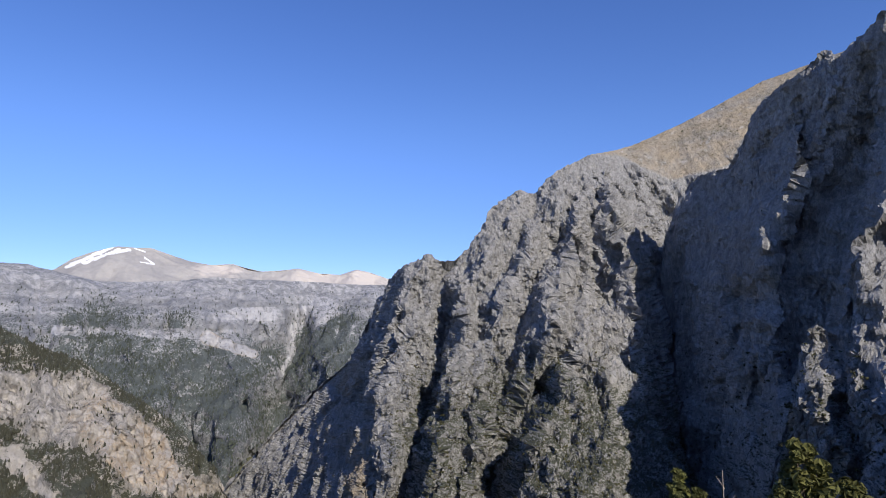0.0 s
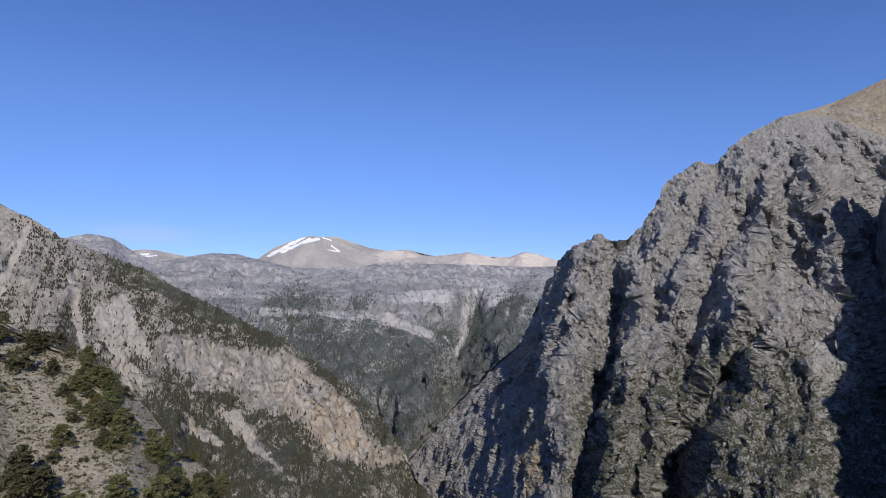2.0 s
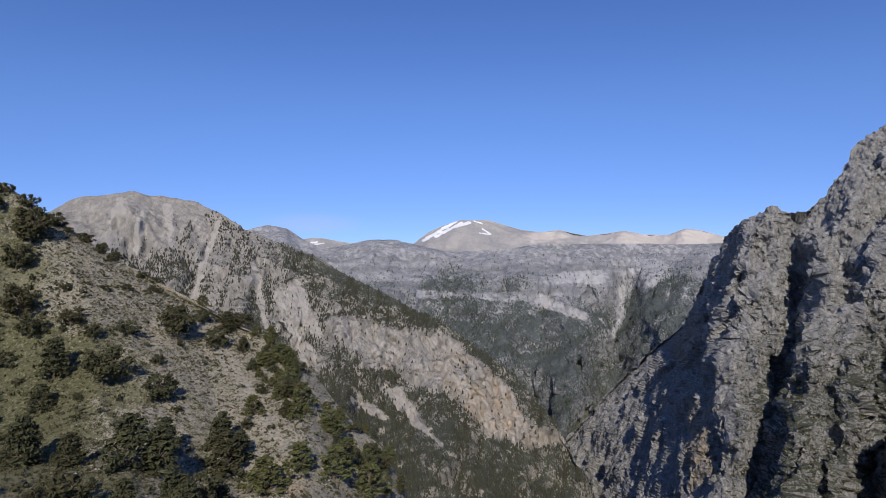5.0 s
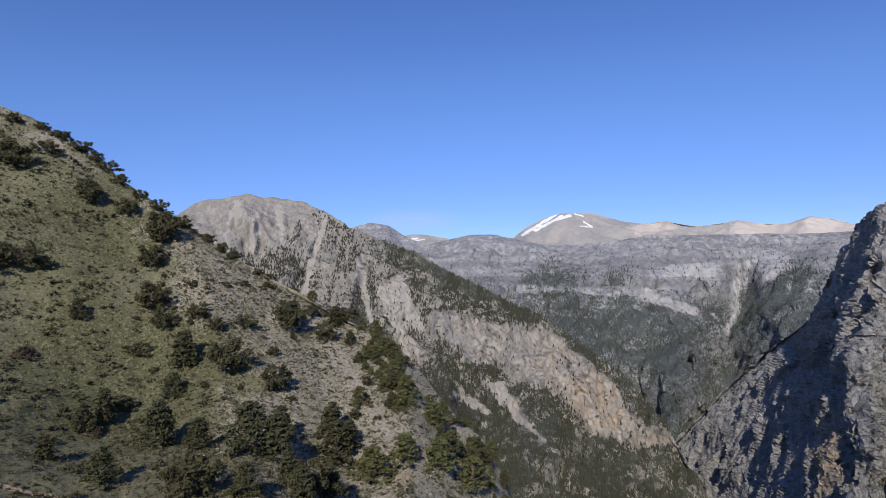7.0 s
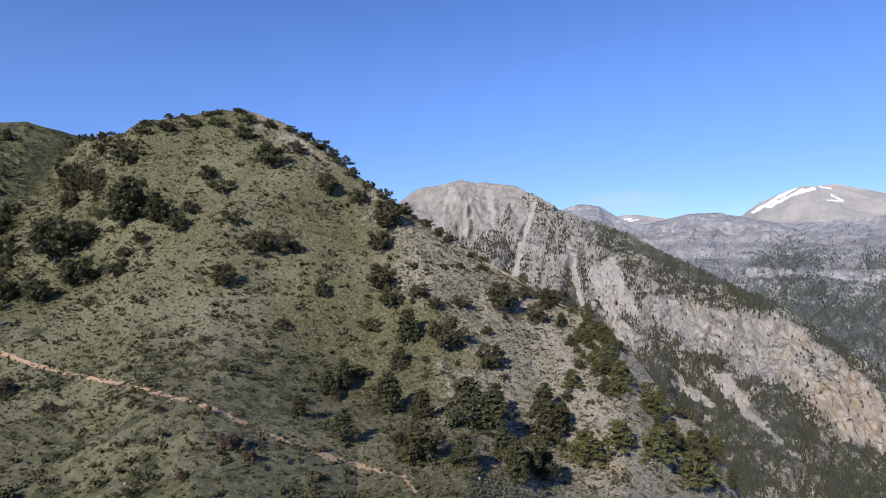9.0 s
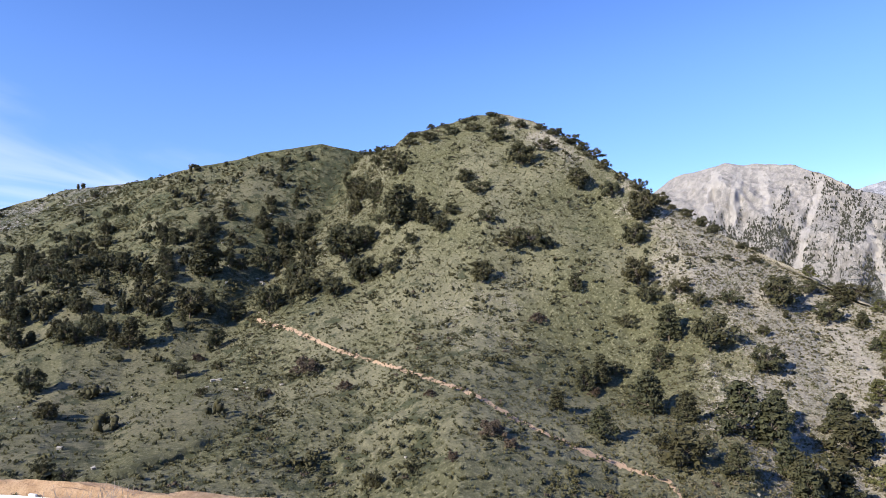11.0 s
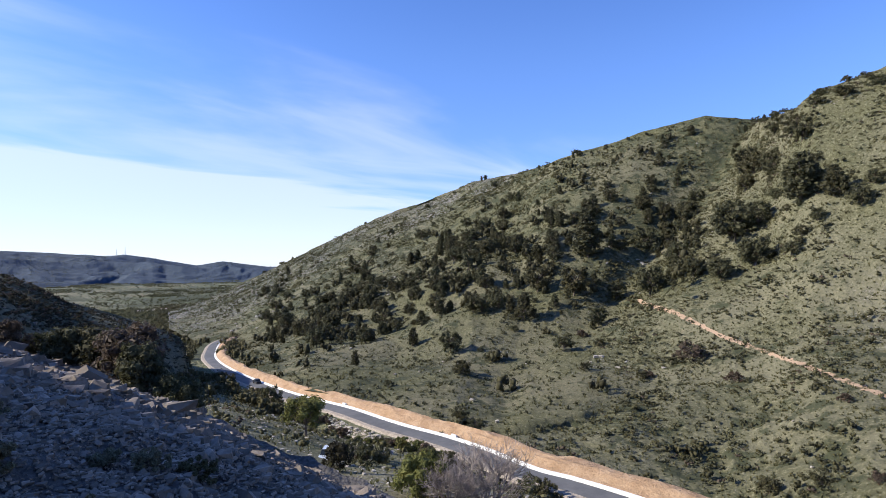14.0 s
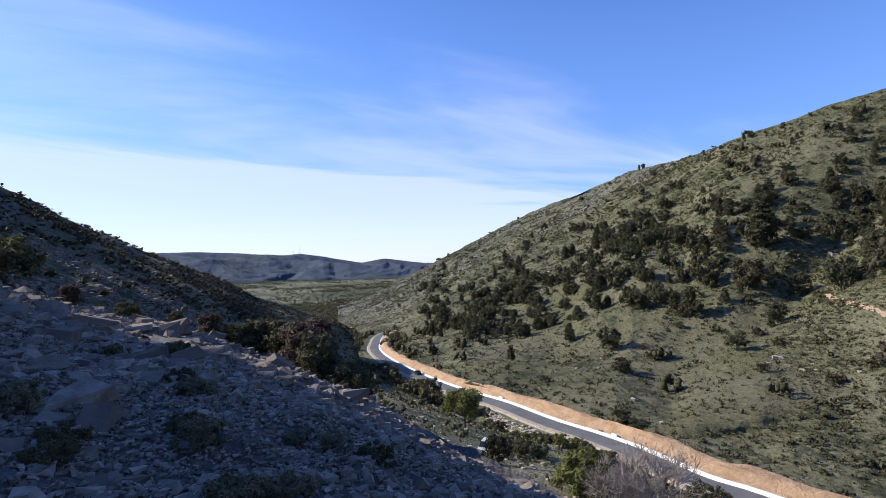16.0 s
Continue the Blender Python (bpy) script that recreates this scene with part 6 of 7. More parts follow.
TREES = clump_protos(8, 104, 0.06, 406, 1.5, 8)
TUFTS = tuft_protos(8, 6, 401)
SHRUBS = clump_protos(8, 15, 0.12, 402, 0.8, 3)
FAR_SHRUBS = clump_protos(8, 6, 0.16, 407, 0.85, 2)
STONES = rock_protos(8, 9, 0.7, 403)
E, A = hill.el(), hill.A
x, y, z = hill.xyz()
patch = smoothstep(-0.15, 0.4, fbm(x / 11, y / 11, z / 11, 4, 0.6, 55))
green_side = smoothstep(56, 66, A)
grow("tussocks", "dry and green grass tussocks over the hillside", hill, 30000, (0.8 + 0.2 * green_side) * (A > 36), TUFTS, 0.4, 1.1, "tussock", 61)
grow("scrub", "low olive thorn scrub on the hillside", hill, 7500, (0.25 + patch) * (A > 36), SHRUBS, 0.7, 2.2, "scrub_leaf", 62, 2.5)
grow("thorn_cushions", "grey-green thorn cushions over the stony end of the hill", hill, 9000, (A > 42) * smoothstep(68, 60, A) * (1 - 0.9 * hill.marks["bare"]), FAR_SHRUBS, 0.5, 1.3, "cushion_leaf", 51, 1.5)
grow("heather", "brown and purplish low heath bushes", hill, 700, patch**2 * (A > 50), SHRUBS, 0.8, 2.2, "heath_leaf", 63)
grow("dark_scrub", "small dark green bushes on the turf", hill, 3600, (0.35 + patch) * (A > 36) * (0.6 + 0.8 * smoothstep(70, 84, A)), SHRUBS, 0.8, 2.6, "oak_leaf", 64, 1.7)
grow("bushes", "rounded dark bushes dotted over the hillside", hill, 620, (0.5 + patch) * (A > 60) * (A < 100), SHRUBS, 1.8, 4.0, "oak_leaf", 52, 1.5)
grow("stones", "loose grey stones on the hillside", hill, 4000, np.clip(hill.marks["rock"], 0.03, 1) ** 1.5, STONES, 0.2, 0.8, "hill_stone", 65, 3.0, -0.1)
E, A = ridge.el(), ridge.A
x, y, z = ridge.xyz()
patch = smoothstep(-0.15, 0.4, fbm(x / 14, y / 14, z / 14, 4, 0.6, 56))
grow("tussocks", "grass tussocks over the long ridge", ridge, 15000, (1 + 0 * A) * (ridge.rho < 420), TUFTS, 0.5, 1.4, "tussock", 66)
grow("scrub", "olive scrub spread over the long ridge", ridge, 6500, (0.3 + patch) * (ridge.rho < 650), FAR_SHRUBS, 0.9, 2.6, "scrub_leaf", 67, 2.0)
x, y, z = ridge.xyz()
clear = road_gap(x, y)[0] > 14
grow("ridge_wood", "more dark cypress and oak scattered through the ridge wood", ridge, 140, (belt + 0.06 * (A > 96) * (A < 134)) * clump * clear, TREES, 4.0, 8.0, "pine_leaf", 59, 1.2, 0.05)
grow("dark_scrub", "dark green bushes over the long ridge", ridge, 4500, (0.2 + patch), FAR_SHRUBS, 1.1, 3.2, "oak_leaf", 68, 1.5)
shoulder = (A > 106) * smoothstep(0.55, 0.75, ridge.v)
grow("dark_scrub", "brown-green scrub on the rocky shoulder", ridge, 4600, shoulder * (0.25 + patch), FAR_SHRUBS, 1.5, 4.5, "scrub_leaf", 58, 1.6)
upper = (A > 88) * (A < 114) * smoothstep(0.45, 0.6, ridge.v) * (ridge.v < 0.985)
grow("scrub", "dense brown scrub on the upper ridge", ridge, 4200, upper * (0.3 + patch), FAR_SHRUBS, 1.2, 3.6, "scrub_leaf", 53, 1.6)
grow("stones", "grey boulders on the rocky shoulder", ridge, 5000, np.clip(ridge.marks["rock"], 0.02, 1) ** 2, STONES, 0.4, 2.2, "hill_stone", 69, 3.0, -0.1)
stony = smoothstep(1.2, -0.8, dark_slope.el() - np.interp(dark_slope.A, [146, 152, 155.3, 159.5, 163.4, 167, 180], [-9, -6, -3.2, 0.0, 1.2, 2.5, 8]))
grow("dark_scrub", "dark scrub on the shaded slope", dark_slope, 700, (dark_slope.A < 200) * (1 - 0.75 * stony) * (0.4 + dark_slope.marks["green"]), SHRUBS, 0.6, 1.8, "heath_leaf", 70, 1.2)
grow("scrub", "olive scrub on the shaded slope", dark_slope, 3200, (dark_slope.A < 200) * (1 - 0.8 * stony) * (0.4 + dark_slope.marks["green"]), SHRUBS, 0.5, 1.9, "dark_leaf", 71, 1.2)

# woods on the mountains
def spruce_protos(count, seed):
    """Small far conifers: two uneven tiers of facets."""
    r = np.random.default_rng(seed)
    out = []
    for _ in range(count):
        V, F = [], []
        for z0, z1, rad in ((0.0, 0.65, 0.34), (0.35, 1.0, 0.24)):
            b = len(V)
            for k in range(5):
                a = k * math.tau / 5 + r.uniform(-0.3, 0.3)
                q = rad * r.uniform(0.7, 1.25)
                V.append((q * math.cos(a), q * math.sin(a), z0 + r.uniform(-0.05, 0.1)))
            V.append((r.uniform(-0.05, 0.05), r.uniform(-0.05, 0.05), z1))
            F += [(b + k, b + (k + 1) % 5, b + 5) for k in range(5)]
        out.append((np.array(V), np.array(F)))
    return out


SPRUCE = spruce_protos(8, 404)
g = gorge.marks["green"]
E, A = gorge.el(), gorge.A
x, y, z = gorge.xyz()
speck = smoothstep(-0.25, 0.3, fbm(A / 0.55 + E / 2.2, E / 2.6, E * 0, 4, 0.6, 57) + 0.5 * fbm(A / 2.5, E / 2.5, E * 0, 3, 0.6, 62))
grow("pine_wood", "pines strewn thickly over the gorge ridge", gorge, 47000, (0.36 + g) * (0.08 + 0.92 * speck) * (1 - 0.86 * gorge.marks["cliff"]) * (1 - 0.9 * gorge.marks["scree"]) * (E < np.interp(A, [46, 51, 55, 60], [6.9, 5.9, 4.2, 3.0]) + 2.4 * (speck - 0.5)), SPRUCE, 3.5, 9, "wood_leaf", 72, 1.2, 0.05)
E_, A_ = far_range.el(), far_range.A
x, y, z = far_range.xyz()
speck = smoothstep(-0.3, 0.4, fbm(x / 130, y / 130, z / 130, 4, 0.6, 58))
grow("pine_wood", "far pine woods over the distant range", far_range, 26000, (0.08 + far_range.marks["green"]) * (0.15 + speck) * (E_ < 3.4), SPRUCE, 6, 13, "haze_leaf", 73, 1.2, 0.05)
E_, A_ = cliff_face.el(), cliff_face.A
grow("dark_scrub", "dark bushes clinging to the lower cliffs", cliff_face, 20000, (0.03 + cliff_face.marks["green"] ** 1.5) * (cliff_face.v < 0.95), FAR_SHRUBS, 2, 7, "scrub_leaf", 74, 1.5, 0.1)
E_, A_ = cliff_wall.el(), cliff_wall.A
grow("dark_scrub", "dark trees and bushes on the lower buttress", cliff_buttress, 1500, 0.02 + cliff_buttress.marks["green"], FAR_SHRUBS, 2.5, 8, "oak_leaf", 76, 1.3, 0.1)
grow("dark_scrub", "dark trees and bushes below the shaded wall", cliff_wall, 2600, (0.01 + smoothstep(1, -8, E_)) * (A_ > -42), FAR_SHRUBS, 3, 9, "pine_leaf", 75, 1.3, 0.1)

# ---- valley floor ----
x, y, z = ground.xyz()
gap, level = road_gap(x, y)
E_, A_ = ground.el(), ground.A
open_ground = (gap > 5.5) * (A_ > 96) * (A_ < 141) * (ground.rho > 30) * (ground.rho < 520) * ~((A_ > 126.5) & (A_ < 128.6) & (ground.rho > 52) & (ground.rho < 84))
patch = smoothstep(-0.2, 0.35, fbm(x / 13, y / 13, z * 0, 4, 0.6, 59))
grow("scrub", "olive scrub filling the valley beside the road", ground, 4000, open_ground * (0.25 + patch), SHRUBS, 0.8, 3.0, "scrub_leaf", 81, 1.5)
grow("dark_scrub", "dark bushes in the valley beside the road", ground, 500, open_ground * patch, SHRUBS, 1.2, 3.6, "oak_leaf", 82, 1.3)
grow("heather", "brown heath on the valley floor", ground, 400, open_ground * (0.3 + patch), SHRUBS, 0.8, 2.4, "heath_leaf", 83)
grow("tussocks", "pale grass tussocks on the valley floor", ground, 6000, open_ground * (ground.rho < 220), TUFTS, 0.3, 0.9, "tussock", 84)
grow("stones", "grey stones on the valley floor", ground, 1800, open_ground * (ground.rho < 150) * (1.2 - patch), STONES, 0.2, 0.8, "hill_stone", 85, 3.0, -0.1)
plain = (ground.rho > 520) * (ground.rho < 2300) * (A_ > 128) * (A_ < 170)
fields = smoothstep(-0.1, 0.3, fbm(x / 150, y / 90, z * 0, 4, 0.6, 60))
grow("dark_scrub", "hedges and trees scattered over the plain", ground, 9000, plain * (A_ < 147) * (ground.rho < 1500) * (0.15 + fields + 0.8 * (ground.rho < 800)), FAR_SHRUBS, 2.5, 7, "scrub_leaf", 86, 1.4)
grow("far_trees", "trees dotted over the far plain below the hills", ground, 7000, (ground.rho > 750) * (ground.rho < 2300) * (A_ > 128) * (A_ < 168) * (0.05 + fields), FAR_SHRUBS, 3, 9, "scrub_leaf", 89, 1.5)
grow("hill_wood", "woods over the low far hills", far_hills, 14000, (0.3 + smoothstep(-0.2, 0.3, fbm(far_hills.A / 3, far_hills.el() / 1.0, far_hills.A * 0, 4, 0.6, 64))) * (far_hills.v < 0.98), SPRUCE, 2.5, 5.5, "haze_leaf", 90, 1.6, 0.1)
valley = (gap > 7) * (A_ > 131) * (A_ < 142) * (ground.rho > 150) * (ground.rho < 900)
grow("valley_wood", "olive trees and bushes filling the far valley", ground, 1500, valley * (0.2 + fields), TREES, 2.5, 6, "scrub_leaf", 88, 1.2, 0.05)
track = np.array([ground.spot(a, e, 520) + Vector((0, 0, 1.2)) for a, e in [(143.5, -4.3), (142.4, -4.22), (141.4, -4.2), (140.2, -4.25), (139.3, -4.5), (138.6, -4.7), (138.2, -4.85)]])
across = np.gradient(track, axis=0)
across = np.stack([across[:, 1], -across[:, 0], 0 * across[:, 0]], -1)
across /= np.linalg.norm(across, axis=1, keepdims=True)
tagged(strip("track", track, across, [(-5.5, -4), (-5, 0), (5, 0), (5.5, -4)], "shoulder"), "pale dirt track across the green plain", "track", kind="structure")
below = open_ground * (gap > 4.5) * (gap < 10.5) * (A_ > 117.5) * (A_ < 127.5) * (z < level)
grow("boulders", "pale broken boulders packed below the road edge", ground, 1500, below + 1e-9, STONES, 0.3, 1.0, "pale_stone", 87, 1.6, -0.1)

OLIVES = [make_tree("olive_bush", "grey-olive bush on the valley floor by the road", "bush", ("scrub_leaf", "moss_leaf", "heath_leaf")[k], 505 + k, width=(1.4, 1.6, 1.3)[k], lobes=34, per=40, size=0.045, shape="dome", trunk=0.05) for k in range(3)]
places, r1 = strew(ground, 64, open_ground * (A_ > 114) * (A_ < 137) * (ground.rho > 44) * (ground.rho < 150) * (gap > 7.5) * (z < level + 1) * (0.3 + patch), 87)
for p in places:
    tree_at(OLIVES, p, r1.uniform(1.2, 3.0), r1, 1.0)["group"] = "bushes in the valley"
WILLOW = make_tree("willow_bush", "fresh yellow-green bush beside the road", "bush", "green_leaf", 501, width=1.5, lobes=70, per=80, size=0.035, shape="dome", trunk=0.05)
WILLOW.matrix_basis = Matrix.Translation(at_ground(ground, 119.2, 50)) @ Matrix.Diagonal((3.6, 3.6, 4.0, 1))
ROUND = make_tree("wild_pear", "round fresh green tree in the valley", "tree", "green_leaf", 502, width=1.0, lobes=34, per=60, size=0.035, trunk=0.15)
ROUND.matrix_basis = Matrix.Translation(ground.spot(129.3, -15.6, 60)) @ Matrix.Diagonal((6.2, 6.2, 6.0, 1))
for a, e, h in [(132.3, -13.4, 6.5), (130.6, -14.3, 4.5), (133.6, -12.6, 4.2), (134.6, -12.4, 3.6), (136.2, -11.2, 5), (137.2, -10.8, 4.2)]:
    tree_at(OAKS, ground.spot(a, e, 60), h, r0, 0.9)["group"] = "trees in the valley"
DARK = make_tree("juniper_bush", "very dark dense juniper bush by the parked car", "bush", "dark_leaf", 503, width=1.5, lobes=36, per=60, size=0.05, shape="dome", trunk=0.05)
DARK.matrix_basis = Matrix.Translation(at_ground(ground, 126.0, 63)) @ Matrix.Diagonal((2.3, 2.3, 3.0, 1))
for a, e, h in [(123.9, -18.4, 3.0), (122.4, -18.2, 2.4), (109.0, -21.0, 3.4), (107.4, -21.2, 3.2), (124.9, -17.6, 2.6)]:
    tree_at(BUSHES, ground.spot(a, e, 60), h, r0, 0.8)["group"] = "bushes in the valley"


def build_bare_shrub():
    """A leafless shrub: many forking twigs from one foot."""
    root = new("bare_shrub")
    tagged(root, "leafless grey-brown shrub with a haze of twigs", "shrub")
    r = np.random.default_rng(77)
    bm = bmesh.new()
    twigs = bmesh.new()

    def fork(p, d, length, rad, depth):
        q = p + d * length
        limb(bm if depth < 2 else twigs, p, q, rad, rad * 0.65, 5 if depth < 2 else 3)
        if depth == 5:
            return
        for _ in range(3 if depth < 4 else 2):
            n = (d + Vector(r.normal(size=3)) * 0.42 + Vector((0, 0, 0.08))).normalized()
            fork(p.lerp(q, r.uniform(0.6, 1.0)), n, length * r.uniform(0.62, 0.85), rad * 0.66, depth + 1)

    for k in range(13):
        a = k * 2.4
        d = Vector((math.cos(a) * r.uniform(0.2, 0.9), math.sin(a) * r.uniform(0.2, 0.9), 1)).normalized()
        fork(Vector((math.cos(a) * 0.25, math.sin(a) * 0.25, -0.2)), d, r.uniform(1.1, 1.6), 0.065, 0)
    part("stem", bm, "grey_twig", root)
    part("twig", twigs, "grey_twig", root, "fine grey-brown twigs")
    root.matrix_basis = Matrix.Translation(at_ground(ground, 113.4, 50)) @ Matrix.Diagonal((1.45, 1.45, 1.35, 1))
    return root


SHRUB = build_bare_shrub()
copy_thing(SHRUB, Matrix.Translation(at_ground(ground, 116.2, 48)) @ Matrix.Rotation(2.0, 4, "Z")).scale = (1.0, 1.0, 0.95)

# ---- cars ----
MAT["silver_paint"] = plain_material("silver_paint", (0.62, 0.66, 0.66), 0.3, 0.04, 1, 0, 0.3)
MAT["dark_paint"] = plain_material("dark_paint", (0.03, 0.032, 0.036), 0.3, 0.05, 1, 0, 0.3)
MAT["tyre"] = plain_material("tyre", (0.025, 0.025, 0.025), 0.85, 0.1, 5, 0)
MAT["rim"] = plain_material("rim", (0.5, 0.5, 0.5), 0.35, 0.05, 5, 0, 0.8)
MAT["glass"] = plain_material("dark_glass", (0.02, 0.025, 0.03), 0.08, 0.05, 1, 0)
MAT["lamp"] = plain_material("lamp_glass", (0.7, 0.7, 0.68), 0.15, 0.02, 1, 0)


def car(label, paint, m):
    root = new("car")
    tagged(root, label, "car")
    prof = [(-2.1, 0.35), (-2.15, 0.75), (-1.95, 0.95), (-0.95, 1.0), (0.9, 1.0), (2.0, 0.9), (2.12, 0.6), (2.05, 0.35)]
    bm = bmesh.new()
    rings = []
    for w, shrink in ((-0.86, 0.96), (-0.8, 1.0), (0.8, 1.0), (0.86, 0.96)):
        rings.append([bm.verts.new((px * shrink, w, 0.35 + (pz - 0.35) * (1 if abs(w) < 0.85 else 0.93))) for px, pz in prof])
    for a, b in zip(rings[:-1], rings[1:]):
        for k in range(len(prof)):
            bm.faces.new((a[k], a[(k + 1) % len(prof)], b[(k + 1) % len(prof)], b[k]))
    bm.faces.new(rings[0][::-1])
    bm.faces.new(rings[-1])
    part("body", bm, paint, root)
    roof = [(-1.55, 1.0), (-0.95, 1.45), (0.55, 1.47), (1.25, 1.0)]
    bm = bmesh.new()
    rings = [[bm.verts.new((px, w * (1 if pz < 1.2 else 0.82), pz - 0.01)) for px, pz in roof] for w in (-0.78, 0.78)]
    for k in range(3):
        bm.faces.new((rings[0][k], rings[0][k + 1], rings[1][k + 1], rings[1][k]))
    bm.faces.new(rings[0][::-1])
    bm.faces.new(rings[1])
    part("cabin", bm, "glass", root, "dark car windows")
    bm = bmesh.new()
    bmesh.ops.create_cube(bm, size=1, matrix=Matrix.Translation((-0.2, 0, 1.475)) @ Matrix.Diagonal((1.55, 1.26, 0.05, 1)))
    bmesh.ops.bevel(bm, geom=bm.edges[:], offset=0.02, segments=1, affect="EDGES")
    part("roof", bm, paint, root)
    for px in (-1.3, 1.3):
        for w in (-0.8, 0.8):
            bm = bmesh.new()
            bmesh.ops.create_cone(bm, cap_ends=True, segments=16, radius1=0.32, radius2=0.32, depth=0.2, matrix=Matrix.Translation((px, w, 0.32)) @ Matrix.Rotation(math.pi / 2, 4, "X"))
            wheel = part("wheel", bm, "tyre", root, "black tyre")
            bm = bmesh.new()
            bmesh.ops.create_cone(bm, cap_ends=True, segments=12, radius1=0.19, radius2=0.17, depth=0.22, matrix=Matrix.Translation((px, w, 0.32)) @ Matrix.Rotation(math.pi / 2, 4, "X"))
            part("rim", bm, "rim", wheel, "grey metal rim")
    for w in (-0.6, 0.6):
        bm = bmesh.new()
        bmesh.ops.create_cube(bm, size=1, matrix=Matrix.Translation((2.06, w, 0.72)) @ Matrix.Diagonal((0.1, 0.36, 0.14, 1)))
        part("headlight", bm, "lamp", root, "clear headlight")
    root.matrix_basis = m
    return root


i = int(np.argmin(np.abs(np.degrees(np.arctan2(-ROAD_LINE[:, 0], ROAD_LINE[:, 1])) - 134.1)))
p = ROAD_LINE[i] + UPHILL[i] * 1.2
car("small black car standing on the asphalt road", "dark_paint", Matrix.Translation((p[0], p[1], p[2] + 0.07)) @ Matrix.Rotation(math.atan2(tangent[i][1], tangent[i][0]), 4, "Z"))
p = at_ground(ground, 127.7, 76)
car("silver car parked behind a dark bush", "silver_paint", Matrix.Translation(p + Vector((0, 0, 0.05))) @ Matrix.Rotation(radians(25), 4, "Z"))



def build_mast(az, height):
    root = new("radio_mast")
    tagged(root, "thin grey lattice mast on the far hills", "mast", group="radio masts")
    foot = far_hills.spot(az, np.interp(az, [142, 144.3, 146.3], [0.2, 0.5, 0.3]))
    bm = bmesh.new()
    for k in range(3):
        a = k * math.tau / 3
        b = foot + Vector((1.6 * math.cos(a), 1.6 * math.sin(a), -4))
        limb(bm, b, foot + Vector((0.4 * math.cos(a), 0.4 * math.sin(a), height)), 0.35, 0.22, 4)
    part("leg", bm, "rim", root)
    bm = bmesh.new()
    for h in range(2, int(height), 4):
        s = 1.5 - 1.1 * h / height
        for k in range(3):
            a, b = k * math.tau / 3, (k + 1) * math.tau / 3
            limb(bm, foot + Vector((s * math.cos(a), s * math.sin(a), h)), foot + Vector((s * math.cos(b), s * math.sin(b), h + 3)), 0.15, 0.15, 3)
    part("brace", bm, "rim", root)


for az, height in ((144.3, 34), (144.9, 26)):
    build_mast(az, height)

# ---- the slope underfoot ----
E_, A_ = scree.el(), scree.A
near = (A_ > 100) * (A_ < 176) * (scree.rho > 2.6) * (scree.rho < 40)
BLOCKS = rock_protos(18, 10, 0.8, 405)


def lay_scree():
    root = bpy.data.objects["scree_slope"]
    x, y, z = scree.xyz()
    coarse = smoothstep(-0.25, 0.35, fbm(x / 3.2, y / 3.2, z / 3.2, 4, 0.55, 93))
    soil = smoothstep(0.15, 0.45, fbm(x / 4.5, y / 4.5, z / 4.5, 4, 0.6, 94))
    p, r = strew(scree, 60000, near * np.clip(9 / scree.rho, 0.5, 2.2) * (1.15 - coarse) * (1.05 - soil), 91)
    q, r = strew(scree, 9000, near * np.clip(9 / scree.rho, 0.6, 1.6) * (0.08 + coarse) * (1.05 - 0.9 * soil), 95)
    s = np.concatenate([0.035 + 0.10 * r.random(len(p)) ** 2.2, 0.11 + 0.27 * r.random(len(q)) ** 2.6])
    p = np.vstack([p, q])
    s = s * np.clip(np.hypot(p[:, 0], p[:, 1]) / 11, 0.55, 1.5)
    size = np.stack([s * r.uniform(0.8, 1.4, len(p)), s * r.uniform(0.7, 1.1, len(p)), s * r.uniform(0.6, 1.0, len(p))], -1)
    ob = scatter("rubble", BLOCKS, p + np.array([0, 0, 0.02]), size, r.uniform(0, math.tau, len(p)), "stone", lean=r.normal(size=len(p)) * 0.6)
    tagged(ob, "small broken limestone rubble covering the slope", "rubble", kind="stuff")
    x, y, z = dark_slope.xyz()
    p, r = strew(dark_slope, 7000, (0.05 + stony) * (dark_slope.A > 148) * (dark_slope.A < 185) * smoothstep(-0.3, 0.2, fbm(x / 6, y / 6, z / 6, 4, 0.6, 96)), 97)
    s = 0.16 + 0.75 * r.random(len(p)) ** 2.4
    size = np.stack([s * r.uniform(0.9, 1.6, len(p)), s * r.uniform(0.7, 1.1, len(p)), s * r.uniform(0.5, 0.9, len(p))], -1)
    ob = scatter("rubble", BLOCKS, p, size, r.uniform(0, math.tau, len(p)), "stone", lean=r.normal(size=len(p)) * 0.3)
    tagged(ob, "weathered limestone blocks lying above the scree", "rubble", kind="stuff")
    meshes = []
    for k, (v, f) in enumerate(BLOCKS):
        me = bpy.data.meshes.new("stone")
        me.from_pydata([tuple(q) for q in v], [], [tuple(int(i) for i in q) for q in f])
        me.materials.append(MAT["stone"])
        meshes.append(me)
    p, r = strew(scree, 290, near * (scree.rho < 27) * (A_ > 112) * (A_ < 170) * (0.35 + smoothstep(148, 158, A_)), 92)
    for k, q in enumerate(p):
        st = new("stone", meshes[k % len(meshes)])
        st.parent = root
        s = (0.18 + 0.62 * r.random() ** 2.6) * min(1.15, max(0.5, math.hypot(q[0], q[1]) / 12))
        m = Matrix.Translation(Vector(q) + Vector((0, 0, 0.1 * s))) @ Euler((r.normal() * 0.3, r.normal() * 0.3, r.uniform(0, 6.28))).to_matrix().to_4x4()
        st.matrix_basis = m @ Matrix.Diagonal((s * r.uniform(0.9, 1.6), s, s * r.uniform(0.5, 0.9), 1))


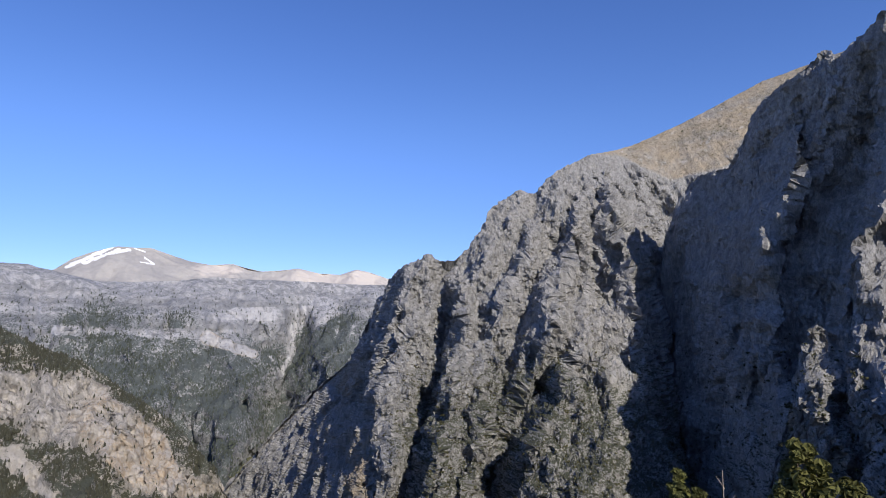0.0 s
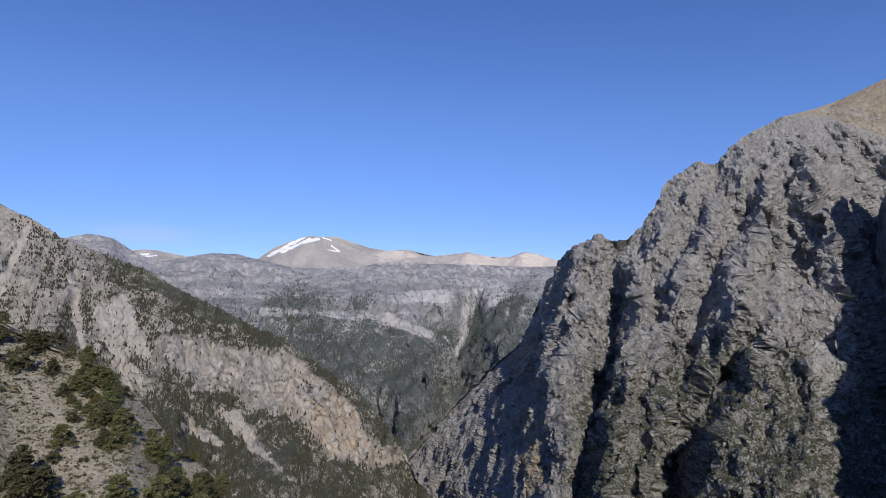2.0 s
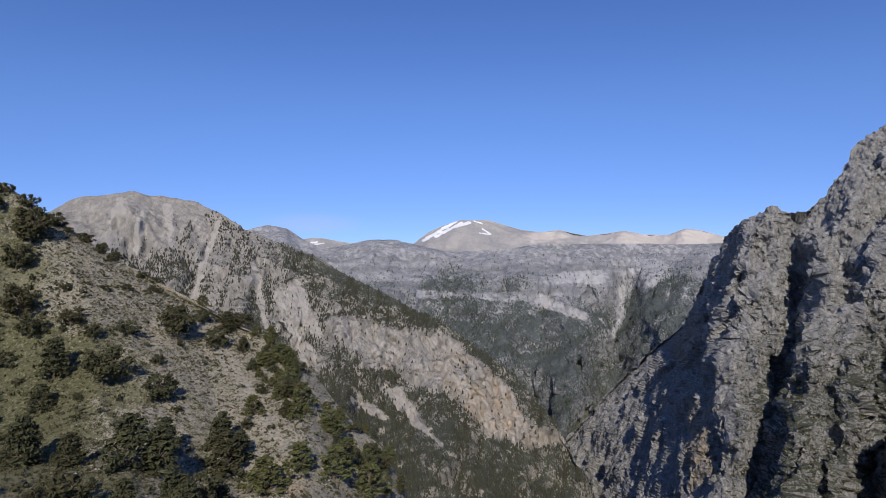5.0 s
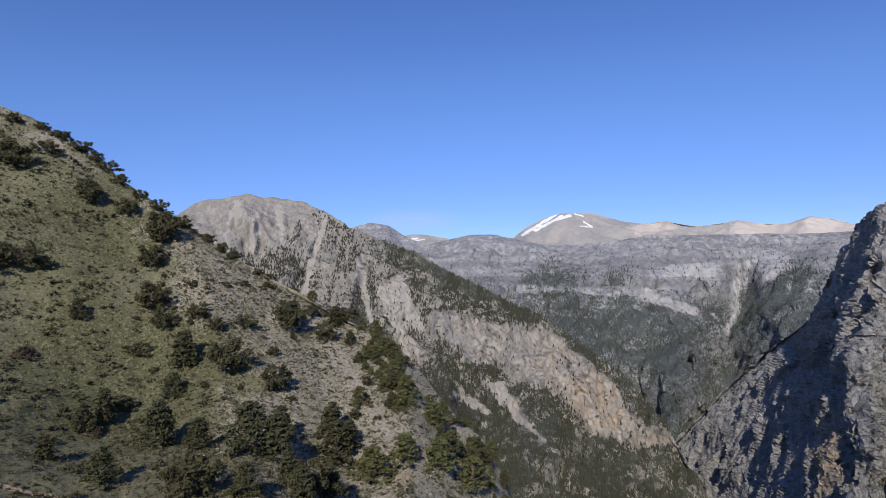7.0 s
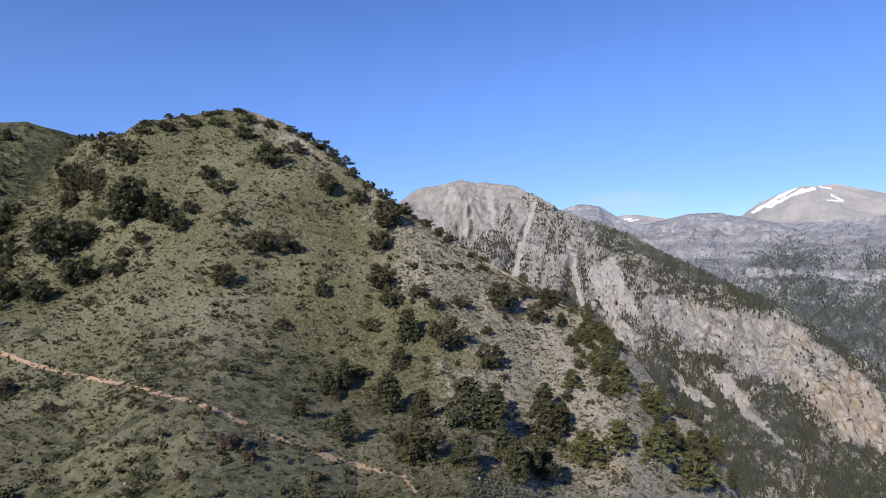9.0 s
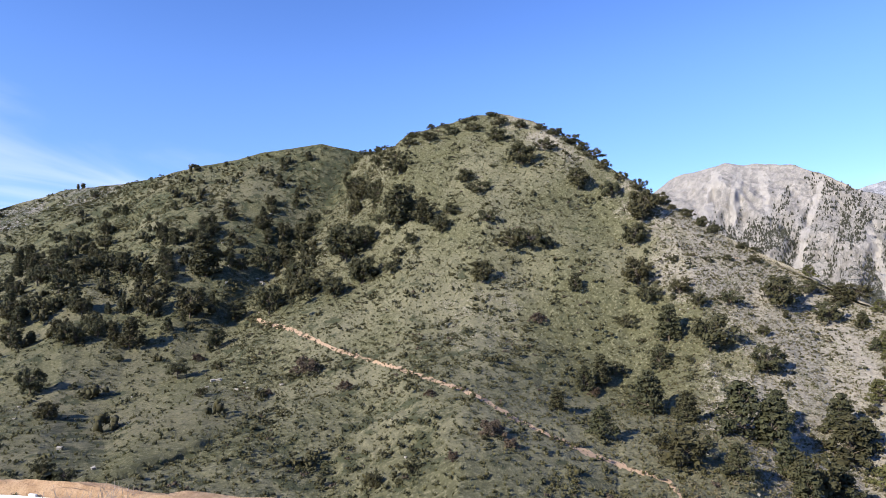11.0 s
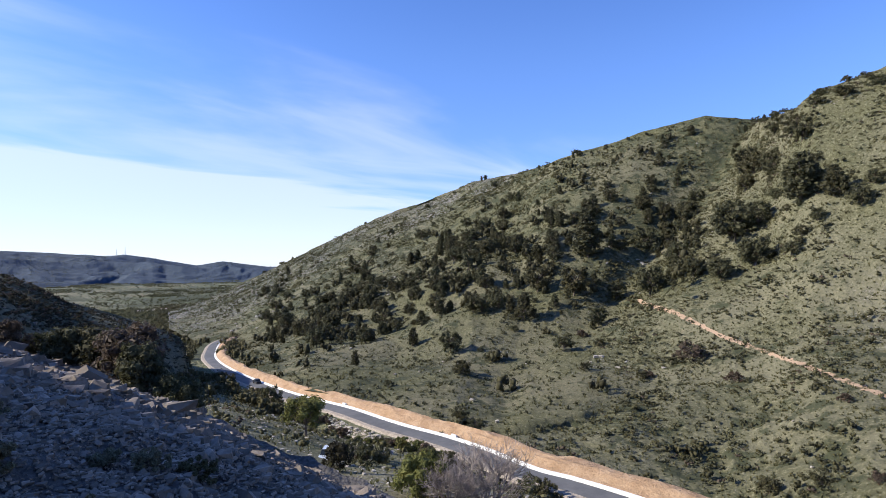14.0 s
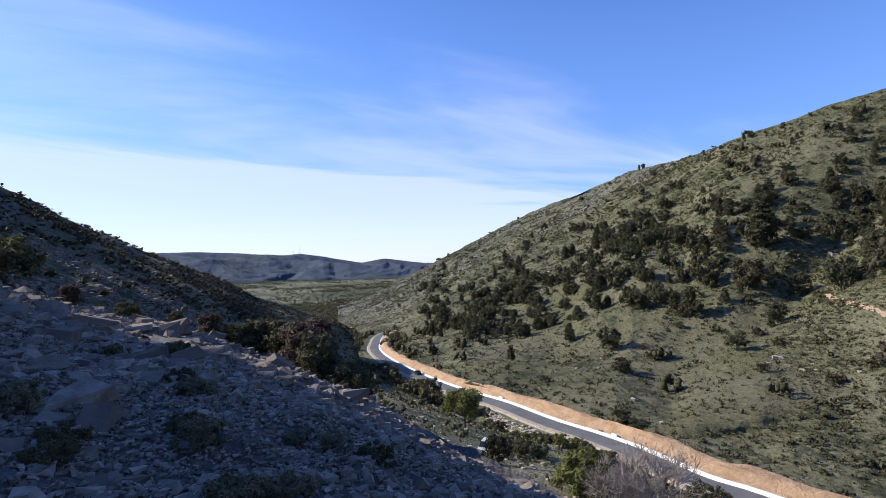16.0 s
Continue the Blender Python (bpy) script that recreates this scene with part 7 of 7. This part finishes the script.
lay_scree()
CUSHION = [make_tree("cushion_bush", "low dark olive cushion bush among the stones", "bush", ("cushion_leaf", "scrub_leaf")[k], 510 + k, width=2.3, lobes=40, per=90, size=0.05, shape="dome", trunk=0.05) for k in range(2)]
for a, e, h in [(154.1, -8.2, 0.75), (152.6, -11.2, 0.5), (165.0, -10.6, 0.5), (151.8, -14.6, 0.45), (148.8, -19.8, 0.5), (144.6, -19.8, 0.45), (144.2, -15.8, 0.35), (161.8, -14.2, 0.35), (141.2, -16.4, 0.4), (137.5, -17.4, 0.4), (159.0, -7.6, 0.6), (154.2, -7.6, 0.55), (164.4, -9.6, 0.4), (161.6, -13.2, 0.35), (152.8, -13.3, 0.35), (153.6, -9.8, 0.4)]:
    tree_at(CUSHION, scree.spot(a, e), h * 0.55, r0)["group"] = "cushion bushes on the scree"
EDGE = [make_tree("juniper_bush", "dark brownish juniper at the edge of the scree", "bush", ("scrub_leaf", "heath_leaf", "oak_leaf")[k], 520 + k, width=(1.4, 1.2, 1.0)[k], lobes=40, per=70, size=0.04, shape="dome", trunk=0.05) for k in range(3)]
for a, e, h in [(166.4, -0.9, 2.6), (151.5, -6.2, 1.3), (149.6, -6.6, 1.2), (148.0, -7.2, 1.5), (146.4, -7.9, 1.8), (145.0, -8.6, 2.2), (143.4, -9.6, 2.6), (142.2, -10.0, 2.0), (139.6, -11.6, 2.2), (139.0, -12.0, 1.5), (140.8, -11.0, 1.4), (154.5, -5.2, 0.9), (158, -4.2, 1.0), (162, -2.6, 1.2)]:
    tree_at(EDGE, scree.spot(a, e), h * (0.5 if a < 141 else 0.8), r0)["group"] = "junipers along the scree"

# ---- young cypresses just below the viewpoint ----
for k, (a, top, rho, h, wide) in enumerate([(-28.6, -8.8, 9.0, 3.6, 0.55), (-31.0, -11.2, 9.3, 3.2, 0.55), (-26.8, -12.2, 8.6, 2.8, 0.5), (-20.0, -11.4, 9.0, 2.9, 0.34), (-21.8, -12.6, 8.8, 2.6, 0.34), (-37.2, -12.0, 9.5, 3.0, 0.5)]):
    t = make_tree("young_cypress", "young yellow-green cypress lit by the sun", "tree", "juniper_leaf", 600 + k, width=wide, lobes=70, per=85, size=0.0135, shape="cone", trunk=0.05, stem=0.014)
    q = bearing(a, rho, rho * math.tan(radians(top)) - h * 0.97)
    t.matrix_basis = Matrix.Translation(q) @ Matrix.Diagonal((h, h, h, 1))
    t["group"] = "young cypresses"


def build_dead_stick():
    root = new("dead_sapling")
    tagged(root, "bare pale dead sapling standing among the cypresses", "sapling")
    bm = bmesh.new()
    foot, top = Vector(bearing(-23.6, 8.6, 8.6 * math.tan(radians(-24)))), Vector(bearing(-22.7, 8.6, 8.6 * math.tan(radians(-10.9))))
    last = foot
    for k in range(1, 7):
        q = foot.lerp(top, k / 6) + Vector((0.03 * math.sin(k * 2.1), 0.0, 0.0))
        limb(bm, last, q, 0.022 - 0.003 * (k - 1), 0.022 - 0.003 * k, 6)
        last = q
    part("stem", bm, "grey_twig", root)
    bm = bmesh.new()
    for f, dx in ((0.62, -0.16), (0.8, 0.12), (0.9, -0.08)):
        b = foot.lerp(top, f)
        limb(bm, b, b + Vector((dx, 0.03, 0.14)), 0.007, 0.003, 4)
    part("twig", bm, "grey_twig", root)


build_dead_stick()
